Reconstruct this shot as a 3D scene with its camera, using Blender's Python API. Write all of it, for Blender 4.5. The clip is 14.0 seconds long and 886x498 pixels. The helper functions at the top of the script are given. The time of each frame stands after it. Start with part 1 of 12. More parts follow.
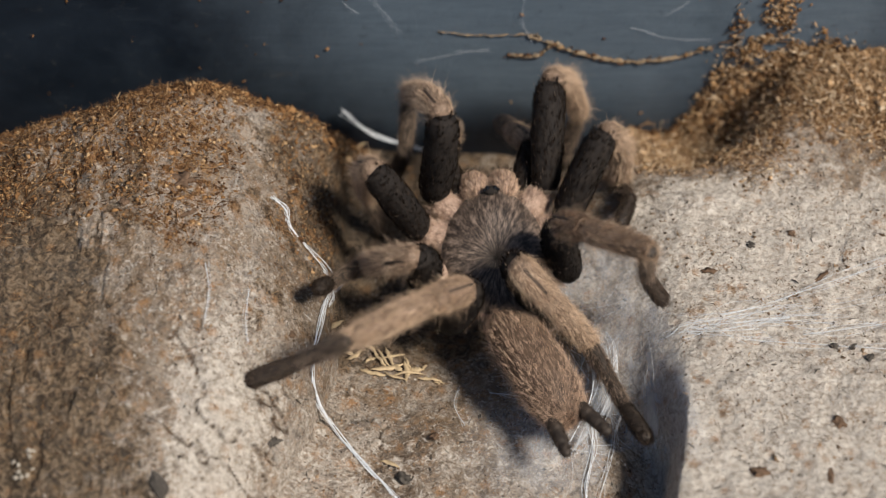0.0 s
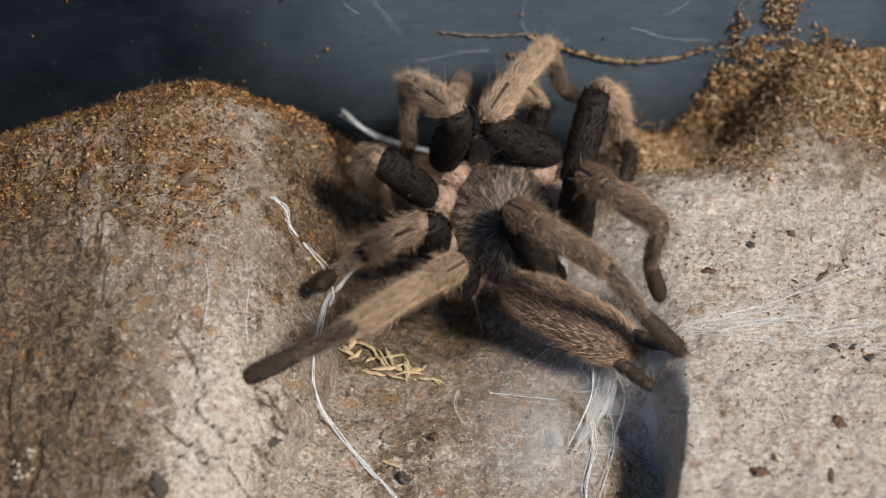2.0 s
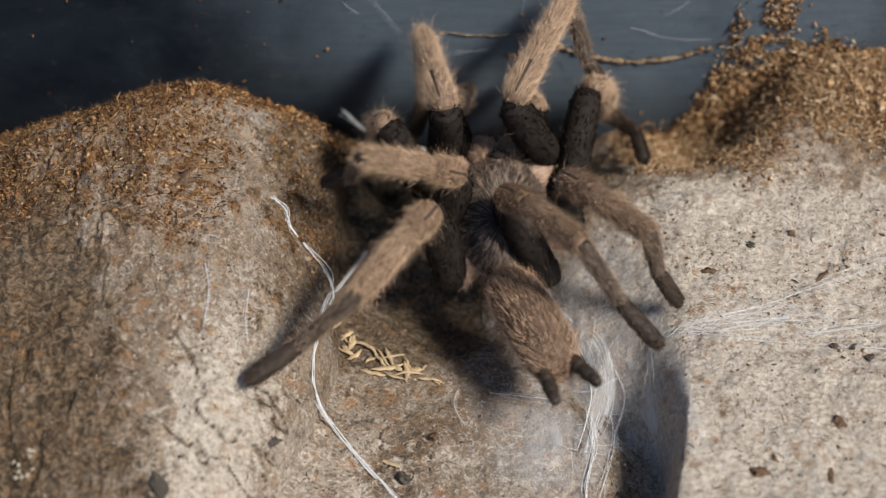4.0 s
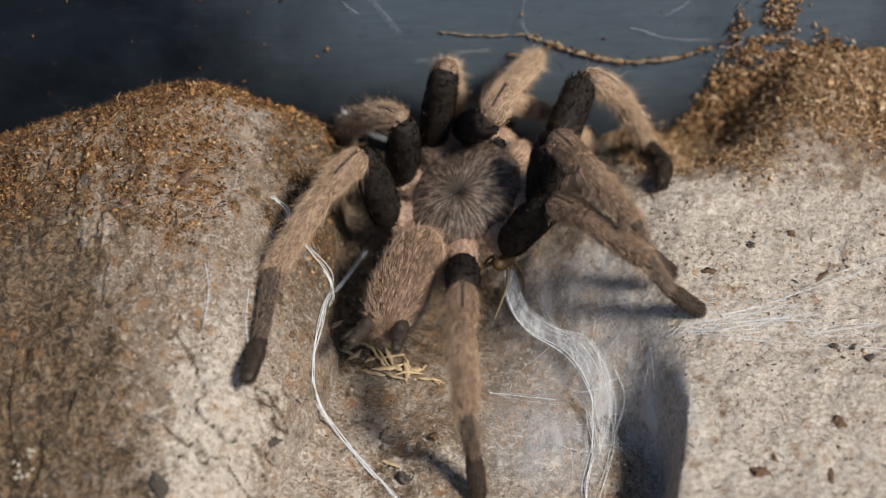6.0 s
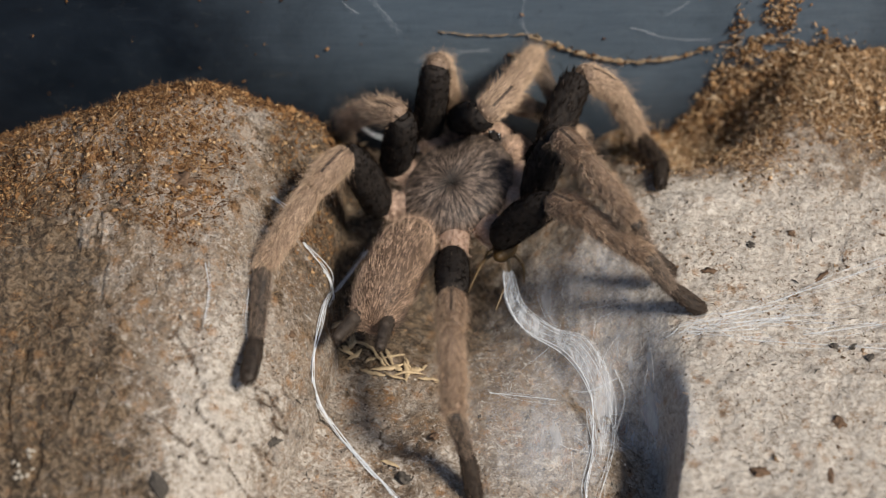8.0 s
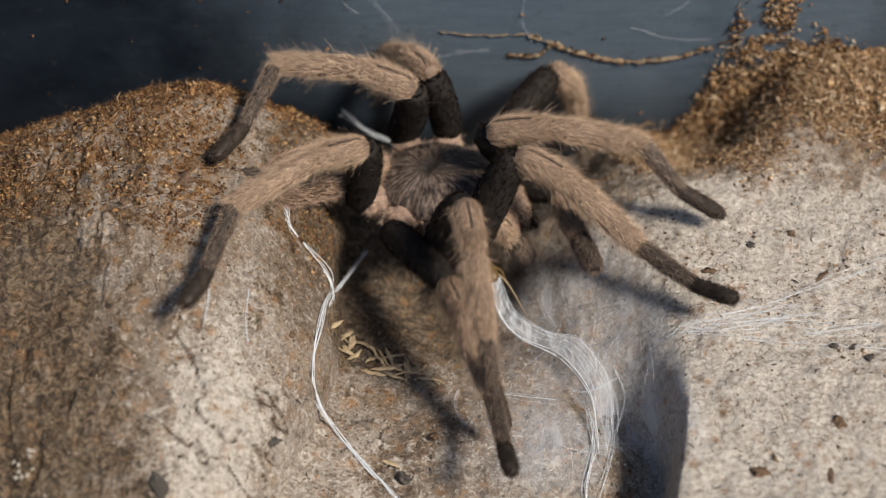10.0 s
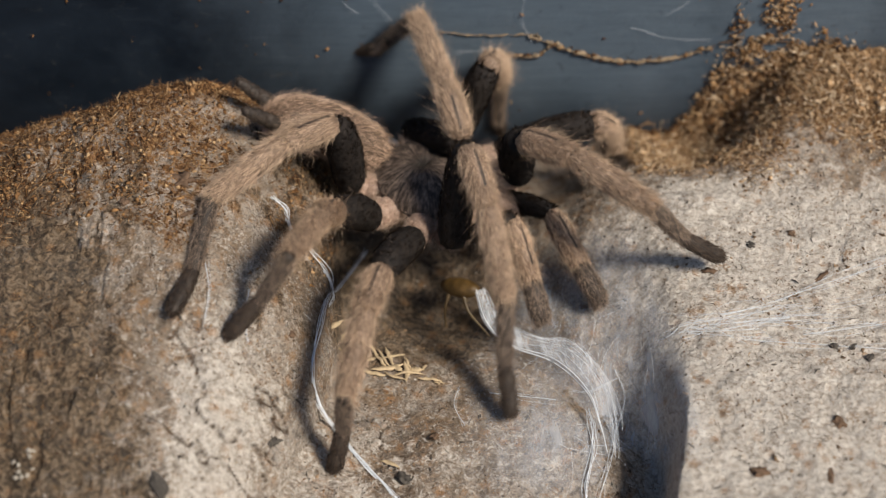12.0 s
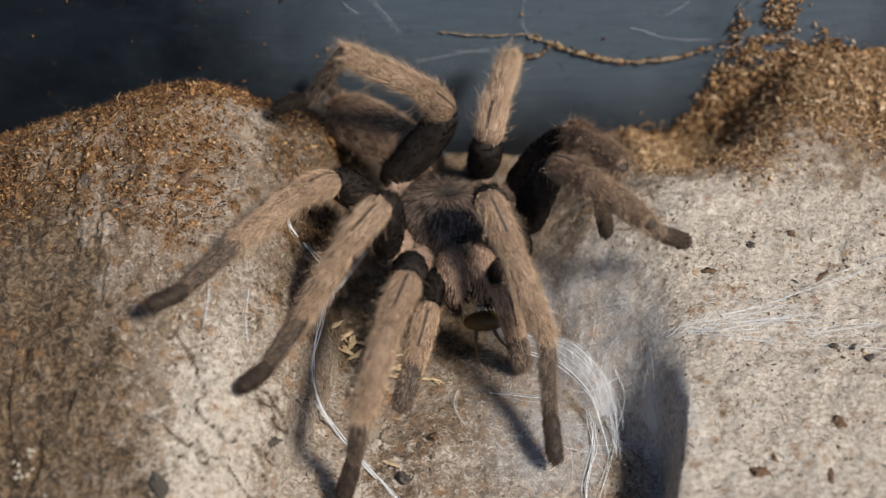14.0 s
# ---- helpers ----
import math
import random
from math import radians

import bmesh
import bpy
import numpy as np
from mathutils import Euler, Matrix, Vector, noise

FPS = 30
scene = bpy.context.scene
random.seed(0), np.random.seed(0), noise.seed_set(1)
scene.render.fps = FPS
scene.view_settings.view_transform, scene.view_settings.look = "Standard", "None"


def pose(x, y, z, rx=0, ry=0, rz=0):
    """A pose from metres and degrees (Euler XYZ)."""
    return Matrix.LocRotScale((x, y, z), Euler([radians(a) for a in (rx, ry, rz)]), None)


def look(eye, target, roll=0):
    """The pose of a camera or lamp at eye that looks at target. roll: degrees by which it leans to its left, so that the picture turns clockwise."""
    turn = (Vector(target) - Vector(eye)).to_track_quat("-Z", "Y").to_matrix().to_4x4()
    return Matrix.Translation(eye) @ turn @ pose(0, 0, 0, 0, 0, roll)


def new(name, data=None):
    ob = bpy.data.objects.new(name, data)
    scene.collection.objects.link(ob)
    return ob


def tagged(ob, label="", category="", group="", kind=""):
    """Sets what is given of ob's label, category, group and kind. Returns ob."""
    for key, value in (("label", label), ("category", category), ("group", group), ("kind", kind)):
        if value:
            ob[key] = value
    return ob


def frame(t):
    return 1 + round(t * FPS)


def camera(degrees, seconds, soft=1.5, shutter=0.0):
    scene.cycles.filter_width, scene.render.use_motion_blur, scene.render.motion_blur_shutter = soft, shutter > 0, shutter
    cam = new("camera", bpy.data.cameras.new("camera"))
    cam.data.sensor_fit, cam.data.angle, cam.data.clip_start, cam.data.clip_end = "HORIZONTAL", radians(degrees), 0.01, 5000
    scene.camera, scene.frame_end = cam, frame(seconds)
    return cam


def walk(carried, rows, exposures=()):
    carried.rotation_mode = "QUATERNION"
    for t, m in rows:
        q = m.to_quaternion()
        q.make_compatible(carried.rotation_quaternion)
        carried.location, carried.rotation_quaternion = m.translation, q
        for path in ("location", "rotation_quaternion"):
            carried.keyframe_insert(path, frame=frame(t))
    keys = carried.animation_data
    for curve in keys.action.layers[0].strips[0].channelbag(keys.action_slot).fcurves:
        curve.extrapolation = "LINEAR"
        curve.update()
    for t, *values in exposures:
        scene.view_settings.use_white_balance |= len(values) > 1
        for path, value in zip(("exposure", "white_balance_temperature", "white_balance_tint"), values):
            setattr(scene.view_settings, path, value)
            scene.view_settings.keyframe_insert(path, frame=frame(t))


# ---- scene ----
from mathutils import Quaternion

MM = 0.001

# ---- camera: on a stand, looking down into the tub ----
cam = camera(28, 14.0, soft=1.25, shutter=0.6)
# a close-up lens at a small stop, focused on the spider
cam.data.dof.use_dof = True
cam.data.dof.focus_distance = 0.341
cam.data.dof.aperture_fstop = 10.0
EYE = (0.0, -0.2314, 0.2758)
walk(cam, [(0.0, look(EYE, (0, 0, 0))), (14.0, look(EYE, (0, 0, 0)))], exposures=[(0.0, 0.0), (14.0, 0.0)])

# ---- daylight ----
SUN_TO = Vector((0.50, -0.38, 0.78)).normalized()
world = bpy.data.worlds.new("sky")
scene.world = world
world.use_nodes = True
wn = world.node_tree
wn.nodes.clear()
sky = wn.nodes.new("ShaderNodeTexSky")
sky.sky_type, sky.sun_disc = "NISHITA", False
sky.sun_elevation = math.asin(SUN_TO.z)
sky.sun_rotation = math.atan2(SUN_TO.x, SUN_TO.y)
back = wn.nodes.new("ShaderNodeBackground")
back.inputs["Strength"].default_value = 0.085
wout = wn.nodes.new("ShaderNodeOutputWorld")
wn.links.new(sky.outputs[0], back.inputs[0])
wn.links.new(back.outputs[0], wout.inputs[0])
sun = new("sun", bpy.data.lights.new("sun", "SUN"))
sun.data.energy, sun.data.angle, sun.data.color = 5.0, radians(12.0), (1.0, 0.94, 0.85)
sun.matrix_basis = look(SUN_TO, (0, 0, 0))


# ---- materials ----
class Nodes:
    """A short way to write node materials."""

    def __init__(self, name):
        self.mat = bpy.data.materials.new(name)
        self.mat.use_nodes = True
        self.tree = self.mat.node_tree
        self.bsdf = self.tree.nodes["Principled BSDF"]
        self.place = self.tree.nodes.new("ShaderNodeTexCoord").outputs["Object"]

    def put(self, socket, value):
        if isinstance(value, bpy.types.NodeSocket):
            self.tree.links.new(value, socket)
        elif isinstance(value, tuple) and len(value) == 3 and socket.type == "RGBA":
            socket.default_value = (*value, 1)
        else:
            socket.default_value = value

    def node(self, kind, **values):
        n = self.tree.nodes.new(kind)
        for key, value in values.items():
            self.put(n.inputs[key], value)
        return n

    def noise(self, scale, detail=4.0, rough=0.6, where=None, warp=0.0):
        n = self.node("ShaderNodeTexNoise", Scale=scale, Detail=detail, Roughness=rough, Distortion=warp)
        self.put(n.inputs["Vector"], where or self.place)
        return n.outputs["Fac"]

    def cells(self, scale, feature="F1", where=None):
        n = self.tree.nodes.new("ShaderNodeTexVoronoi")
        n.feature = feature
        n.inputs["Scale"].default_value = scale
        self.put(n.inputs["Vector"], where or self.place)
        return n.outputs["Distance"]

    def ramp(self, fac, *stops):
        n = self.tree.nodes.new("ShaderNodeValToRGB")
        self.put(n.inputs[0], fac)
        els = n.color_ramp.elements
        while len(els) < len(stops):
            els.new(0.5)
        for el, (at, col) in zip(els, stops):
            el.position = at
            el.color = (*col, 1) if isinstance(col, tuple) else (col, col, col, 1)
        return n.outputs[0]

    def mix(self, fac, a, b, blend="MIX"):
        n = self.tree.nodes.new("ShaderNodeMix")
        n.data_type, n.blend_type = "RGBA", blend
        for key, value in ((0, fac), (6, a), (7, b)):
            self.put(n.inputs[key], value)
        return n.outputs[2]

    def maths(self, op, a, b=0.0):
        n = self.tree.nodes.new("ShaderNodeMath")
        n.operation = op
        self.put(n.inputs[0], a)
        self.put(n.inputs[1], b)
        return n.outputs[0]

    def attribute(self, name):
        n = self.tree.nodes.new("ShaderNodeAttribute")
        n.attribute_name = name
        return n.outputs["Fac"]

    def bump(self, height, depth, strength=1.0):
        n = self.node("ShaderNodeBump", Strength=strength, Distance=depth, Height=height)
        old = self.bsdf.inputs["Normal"].links
        if old:
            self.tree.links.new(old[0].from_socket, n.inputs["Normal"])
        self.tree.links.new(n.outputs[0], self.bsdf.inputs["Normal"])

    def done(self, colour, rough=0.8, spec=0.3, **more):
        self.put(self.bsdf.inputs["Base Color"], colour)
        self.put(self.bsdf.inputs["Roughness"], rough)
        self.put(self.bsdf.inputs["Specular IOR Level"], spec)
        for key, value in more.items():
            self.put(self.bsdf.inputs[key.replace("_", " ")], value)
        return self.mat


def ground_material(name):
    """Matted marl: pale ground stone trodden full of fibres, rust, soot and chalk specks."""
    n = Nodes(name)
    broad = n.noise(45, 5, 0.6, warp=0.6)
    mid = n.noise(210, 6, 0.68, warp=0.4)
    fine = n.noise(900, 5, 0.7)
    dust = n.noise(2600, 4, 0.75)
    drawn = n.node("ShaderNodeMapping", Scale=(330, 900, 600), Rotation=(0, 0, 0.5))
    n.put(drawn.inputs["Vector"], n.place)
    fibre = n.noise(1.0, 5, 0.75, where=drawn.outputs[0], warp=1.2)
    stone = n.ramp(broad, (0.32, (0.17, 0.122, 0.084)), (0.46, (0.30, 0.235, 0.175)), (0.64, (0.47, 0.40, 0.33)))
    stone = n.mix(n.ramp(mid, (0.50, 0.0), (0.66, 0.85)), stone, (0.25, 0.16, 0.092))
    stone = n.mix(n.ramp(mid, (0.30, 0.75), (0.43, 0.0)), stone, (0.15, 0.135, 0.125))
    grain = n.mix(n.ramp(fibre, (0.30, 0.75), (0.46, 0.0)), (0.5, 0.5, 0.5), (0.20, 0.165, 0.135))
    grain = n.mix(n.ramp(fibre, (0.54, 0.0), (0.68, 0.8)), grain, (0.82, 0.78, 0.72))
    grain = n.mix(n.ramp(dust, (0.34, 0.45), (0.46, 0.0)), grain, (0.16, 0.125, 0.10))
    grain = n.mix(n.ramp(dust, (0.56, 0.0), (0.66, 0.35)), grain, (0.85, 0.80, 0.73))
    stone = n.mix(n.ramp(fine, (0.38, 0.55), (0.50, 0.0)), stone, (0.09, 0.07, 0.055))
    stone = n.mix(n.ramp(fine, (0.58, 0.0), (0.70, 0.6)), stone, (0.56, 0.51, 0.44))
    torn = n.mix(0.0045, n.place, n.node("ShaderNodeTexNoise", Scale=700.0, Detail=4.0, Roughness=0.7).outputs["Color"], "ADD")
    specks = n.ramp(n.cells(430, where=torn), (0.12, 1.0), (0.22, 0.0))
    stone = n.mix(n.maths("MULTIPLY", specks, n.ramp(n.noise(130), (0.48, 0.0), (0.58, 0.9))), stone, (0.07, 0.04, 0.022))
    rust = n.ramp(n.cells(260, where=torn), (0.12, 1.0), (0.30, 0.0))
    stone = n.mix(n.maths("MULTIPLY", rust, n.ramp(n.noise(75), (0.46, 0.0), (0.58, 0.8))), stone, (0.34, 0.175, 0.075))
    smudge = n.noise(300, 5, 0.72, warp=1.6)
    soot = n.noise(420, 5, 0.76, where=n.mix(1.0, n.place, (3.1, 1.7, 0.4), "ADD"), warp=2.2)
    chalk = n.noise(560, 5, 0.74, where=n.mix(1.0, n.place, (7.3, 0.9, 2.2), "ADD"), warp=1.4)
    stone = n.mix(n.ramp(smudge, (0.54, 0.0), (0.66, 0.75)), stone, (0.36, 0.215, 0.115))
    stone = n.mix(n.ramp(chalk, (0.54, 0.0), (0.68, 0.75)), stone, (0.66, 0.61, 0.54))
    stone = n.mix(n.ramp(soot, (0.31, 0.75), (0.43, 0.0)), stone, (0.085, 0.070, 0.058))
    for scale, turn, low, tone in ((300, 0.3, 0.020, (0.075, 0.050, 0.034)), (430, 1.4, 0.016, (0.10, 0.068, 0.045)), (360, 2.5, 0.014, (0.66, 0.60, 0.52))):
        laid = n.node("ShaderNodeMapping", Scale=(1.0, 0.55, 1.0), Rotation=(0, 0, turn))
        n.put(laid.inputs["Vector"], n.place)
        line = n.maths("ABSOLUTE", n.maths("SUBTRACT", n.noise(scale, 2, 0.55, where=laid.outputs[0], warp=2.6), 0.5))
        line = n.maths("MULTIPLY", n.ramp(line, (0.0, 1.0), (low, 0.0)), n.ramp(n.noise(scale * 0.7, 3, 0.6, where=laid.outputs[0]), (0.46, 0.0), (0.58, 0.85)))
        stone = n.mix(line, stone, tone)
    colour = stone
    crumbs = n.ramp(n.noise(700, 6, 0.75, warp=0.8), (0.33, (0.035, 0.018, 0.008)), (0.47, (0.14, 0.065, 0.025)),
                    (0.58, (0.30, 0.17, 0.075)), (0.70, (0.46, 0.33, 0.19)))
    edge = n.maths("ADD", n.attribute("peat"), n.maths("MULTIPLY", n.maths("SUBTRACT", mid, 0.5), 1.5))
    edge = n.maths("ADD", edge, n.maths("MULTIPLY", n.maths("SUBTRACT", fine, 0.5), 1.6))
    colour = n.mix(n.ramp(edge, (0.42, 0.0), (0.66, 1.0)), stone, crumbs)
    # shade painted into hollow, edge gap and left slope, along with dark soil
    shade_soil = n.maths("ADD", n.attribute("shade_soil"), n.maths("MULTIPLY", n.maths("SUBTRACT", mid, 0.5), 2.8))
    shade_soil = n.maths("ADD", shade_soil, n.maths("MULTIPLY", n.maths("SUBTRACT", broad, 0.5), 2.2))
    shade_soil = n.maths("ADD", shade_soil, n.maths("MULTIPLY", n.maths("SUBTRACT", soot, 0.5), 1.6))
    colour = n.mix(n.ramp(shade_soil, (0.35, 0.0), (0.75, 0.85)), colour, n.mix(n.ramp(chalk, (0.42, 0.0), (0.60, 1.0)), (0.022, 0.016, 0.011), (0.23, 0.158, 0.095)))
    pale = n.maths("ADD", n.attribute("pale"), n.maths("MULTIPLY", n.maths("SUBTRACT", mid, 0.5), 1.3))
    colour = n.mix(n.ramp(n.maths("ADD", pale, n.maths("MULTIPLY", n.maths("SUBTRACT", chalk, 0.5), 1.0)), (0.42, 0.0), (0.64, 0.74)), colour, n.mix(n.ramp(fine, (0.33, 0.0), (0.60, 1.0)), (0.38, 0.315, 0.250), (0.76, 0.69, 0.60)))
    colour = n.mix(n.maths("MULTIPLY", rust, n.ramp(n.noise(95), (0.44, 0.0), (0.56, 0.7))), colour, (0.36, 0.19, 0.085))
    colour = n.mix(n.maths("MULTIPLY", specks, n.ramp(n.noise(160), (0.46, 0.0), (0.56, 0.8))), colour, (0.06, 0.045, 0.035))
    seam = n.maths("MULTIPLY", n.attribute("crack"), n.ramp(n.noise(140, 4, 0.7), (0.30, 0.25), (0.50, 1.0)))
    colour = n.mix(seam, colour, (0.06, 0.035, 0.02))
    n.bump(n.maths("SUBTRACT", 1.0, seam), 0.0008, 0.8)
    blot = n.ramp(n.cells(190, where=n.mix(0.006, n.place, n.node("ShaderNodeTexNoise", Scale=500.0, Detail=3.0).outputs["Color"], "ADD")), (0.16, 1.0), (0.30, 0.0))
    blot = n.maths("MULTIPLY", blot, n.ramp(n.noise(120), (0.50, 0.0), (0.58, 0.8)))
    colour = n.mix(blot, colour, n.mix(fine, (0.16, 0.085, 0.04), (0.40, 0.24, 0.12)))
    colour = n.mix(0.36, colour, grain, "OVERLAY")
    n.bump(fibre, 0.0005, 0.8)
    n.bump(smudge, 0.0012, 0.6)
    n.bump(mid, 0.0014, 0.8)
    n.bump(fine, 0.0007, 1.0)
    return n.done(colour, 0.92, 0.15)


def hair_material(name, low, high, rough=0.6, gloss=0.18):
    n = Nodes(name)
    geo = n.tree.nodes.new("ShaderNodeNewGeometry")
    tone = n.ramp(geo.outputs["Random Per Island"], (0.0, low), (1.0, high))
    patch = n.noise(260, 3, 0.6)
    tone = n.mix(n.ramp(patch, (0.35, 0.45), (0.65, 0.0)), tone, low)
    return n.done(tone, rough, gloss)


def skin_material(name, low, high, scale=600, rough=0.6):
    n = Nodes(name)
    f = n.noise(scale, 5, 0.65)
    n.bump(f, 0.0003, 0.7)
    n.bump(n.noise(scale * 5, 3, 0.6), 0.00012, 0.8)
    return n.done(n.ramp(f, (0.35, low), (0.65, high)), rough, 0.3)


def fleck_material(name, *stops):
    """Loose bits, each of its own tone."""
    n = Nodes(name)
    geo = n.tree.nodes.new("ShaderNodeNewGeometry")
    tone = n.ramp(geo.outputs["Random Per Island"], *stops)
    tone = n.mix(n.ramp(n.noise(1500, 3), (0.35, 0.5), (0.6, 0.0)), tone, (0.06, 0.035, 0.02))
    return n.done(tone, 0.9, 0.15)


def plain(name, colour, rough=0.6, spec=0.4, scale=800, vary=0.35, **more):
    n = Nodes(name)
    f = n.noise(scale, 5, 0.65)
    dark = tuple(c * (1 - vary) for c in colour)
    n.bump(f, 0.0002, 0.5)
    return n.done(n.ramp(f, (0.35, dark), (0.65, colour)), rough, spec, **more)


def tub_material():
    """Scuffed, grimy dark plastic with the sky's bluish sheen painted into its colour."""
    n = Nodes("tub_plastic")
    smear = n.noise(40, 6, 0.68, warp=0.3)
    grime = n.noise(330, 6, 0.72, warp=0.8)
    scratch_at = n.node("ShaderNodeMapping", Scale=(90, 1, 700), Rotation=(0, 0.08, 0))
    n.put(scratch_at.inputs["Vector"], n.place)
    scratch = n.noise(1.0, 5, 0.75, where=scratch_at.outputs[0], warp=0.4)
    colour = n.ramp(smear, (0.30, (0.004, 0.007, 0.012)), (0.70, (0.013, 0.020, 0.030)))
    # sky reflection mixed in as a paler blue where the wall's mask is high
    sky_sheen = n.maths("ADD", n.attribute("sky_sheen"), n.maths("MULTIPLY", n.maths("SUBTRACT", smear, 0.5), 0.55))
    colour = n.mix(n.ramp(sky_sheen, (0.15, 0.0), (1.05, 0.9)), colour, n.mix(scratch, (0.060, 0.084, 0.110), (0.155, 0.195, 0.232)))
    colour = n.mix(n.ramp(grime, (0.60, 0.0), (0.74, 0.30)), colour, (0.11, 0.108, 0.10))
    colour = n.mix(n.ramp(grime, (0.26, 0.55), (0.40, 0.0)), colour, (0.012, 0.014, 0.016))
    colour = n.mix(n.ramp(scratch, (0.60, 0.0), (0.75, 0.30)), colour, (0.10, 0.115, 0.125))
    n.bump(smear, 0.0008, 0.3)
    n.bump(grime, 0.0002, 0.5)
    return n.done(colour, n.ramp(smear, (0.3, 0.42), (0.7, 0.62)), 0.4)


def silk_material(name, alpha, colour=(0.86, 0.88, 0.90)):
    n = Nodes(name)
    return n.done(colour, 0.45, 0.5, Alpha=alpha)


MAT_GROUND = ground_material("marl_and_peat")
MAT_TUB = tub_material()
MAT_SILK = silk_material("silk", 0.75)
MAT_SILK_FINE = silk_material("fine_silk", 0.55)


def veil_material():
    n = Nodes("silk_veil")
    drawn = n.node("ShaderNodeMapping", Scale=(260, 60, 60), Rotation=(0, 0, 0.6))
    n.put(drawn.inputs["Vector"], n.place)
    streak = n.noise(1.0, 5, 0.7, where=drawn.outputs[0])
    patch = n.noise(55, 4, 0.6)
    a = n.maths("MULTIPLY", n.ramp(streak, (0.35, 0.12), (0.75, 0.85)), n.ramp(patch, (0.32, 0.25), (0.65, 0.9)))
    return n.done((0.80, 0.83, 0.87), 0.5, 0.4, Alpha=n.maths("MULTIPLY", a, n.attribute("cover")))


def band_material():
    n = Nodes("silk_band")
    drawn = n.node("ShaderNodeMapping", Scale=(420, 70, 200), Rotation=(0, 0, 0.5))
    n.put(drawn.inputs["Vector"], n.place)
    a = n.ramp(n.noise(1.0, 5, 0.6, where=drawn.outputs[0], warp=1.6), (0.32, 0.06), (0.52, 0.22), (0.74, 0.55))
    return n.done((0.84, 0.87, 0.90), 0.4, 0.5, Alpha=a)


MAT_VEIL = veil_material()
MAT_BAND = band_material()
MAT_PEAT_BITS = fleck_material("peat_bits", (0.0, (0.030, 0.014, 0.007)), (0.4, (0.13, 0.060, 0.023)), (0.8, (0.34, 0.180, 0.073)), (1.0, (0.54, 0.36, 0.19)))
# same peat with sunlight put into its colour, for the right side
MAT_PEAT_SUNLIT = fleck_material("sunlit_peat_bits", (0.0, (0.05, 0.028, 0.015)), (0.3, (0.24, 0.132, 0.062)), (0.65, (0.56, 0.36, 0.19)), (1.0, (0.80, 0.63, 0.43)))
MAT_FLECKS = fleck_material("marl_flecks", (0.0, (0.05, 0.042, 0.036)), (0.3, (0.16, 0.105, 0.065)), (0.55, (0.34, 0.215, 0.12)), (0.75, (0.40, 0.34, 0.27)), (1.0, (0.50, 0.44, 0.365)))
MAT_STRAW = plain("straw_fibre", (0.60, 0.45, 0.27), 0.8, 0.2, 500, 0.45)
MAT_ROOT = plain("rootlet", (0.32, 0.235, 0.15), 0.85, 0.2, 700, 0.5)
MAT_GRIT = plain("grit", (0.10, 0.085, 0.07), 0.9, 0.2, 900, 0.5)
MAT_CHIP = plain("bark_chip", (0.17, 0.105, 0.065), 0.9, 0.2, 700, 0.5)
SKIN_DARK = skin_material("femur_cuticle", (0.007, 0.005, 0.004), (0.020, 0.014, 0.010), 600, 0.8)
SKIN_TAN = skin_material("leg_cuticle", (0.125, 0.080, 0.052), (0.28, 0.190, 0.128))
SKIN_PINK = skin_material("joint_cuticle", (0.24, 0.150, 0.105), (0.47, 0.33, 0.25))
SKIN_FOOT = skin_material("foot_cuticle", (0.025, 0.019, 0.015), (0.06, 0.045, 0.034))
SKIN_BARE = skin_material("bare_stripe", (0.022, 0.014, 0.009), (0.075, 0.050, 0.034))
SKIN_ABDOMEN = skin_material("abdomen_cuticle", (0.06, 0.037, 0.024), (0.13, 0.083, 0.053))
HAIR_DARK = hair_material("dark_velvet", (0.005, 0.0035, 0.0025), (0.030, 0.019, 0.013), 0.8, 0.05)
HAIR_TAN = hair_material("tan_hair", (0.22, 0.140, 0.088), (0.94, 0.68, 0.465), 0.5, 0.3)
HAIR_FOOT = hair_material("foot_hair", (0.055, 0.039, 0.029), (0.46, 0.335, 0.245), 0.5, 0.25)
HAIR_TARSUS = hair_material("tarsus_hair", (0.020, 0.014, 0.010), (0.125, 0.085, 0.060))
HAIR_PINK = hair_material("pale_hair", (0.36, 0.235, 0.16), (0.76, 0.57, 0.44))
HAIR_ABDOMEN = hair_material("abdomen_hair", (0.11, 0.067, 0.044), (0.90, 0.62, 0.43), 0.5, 0.25)
MAT_EYE = plain("eye_cuticle", (0.006, 0.006, 0.007), 0.08, 0.6, 900, 0.1)
MAT_CRICKET = plain("cricket_shell", (0.135, 0.076, 0.022), 0.45, 0.5, 600, 0.5)
MAT_CRICKET_LEG = plain("cricket_leg", (0.16, 0.10, 0.04), 0.4, 0.5, 600, 0.4)


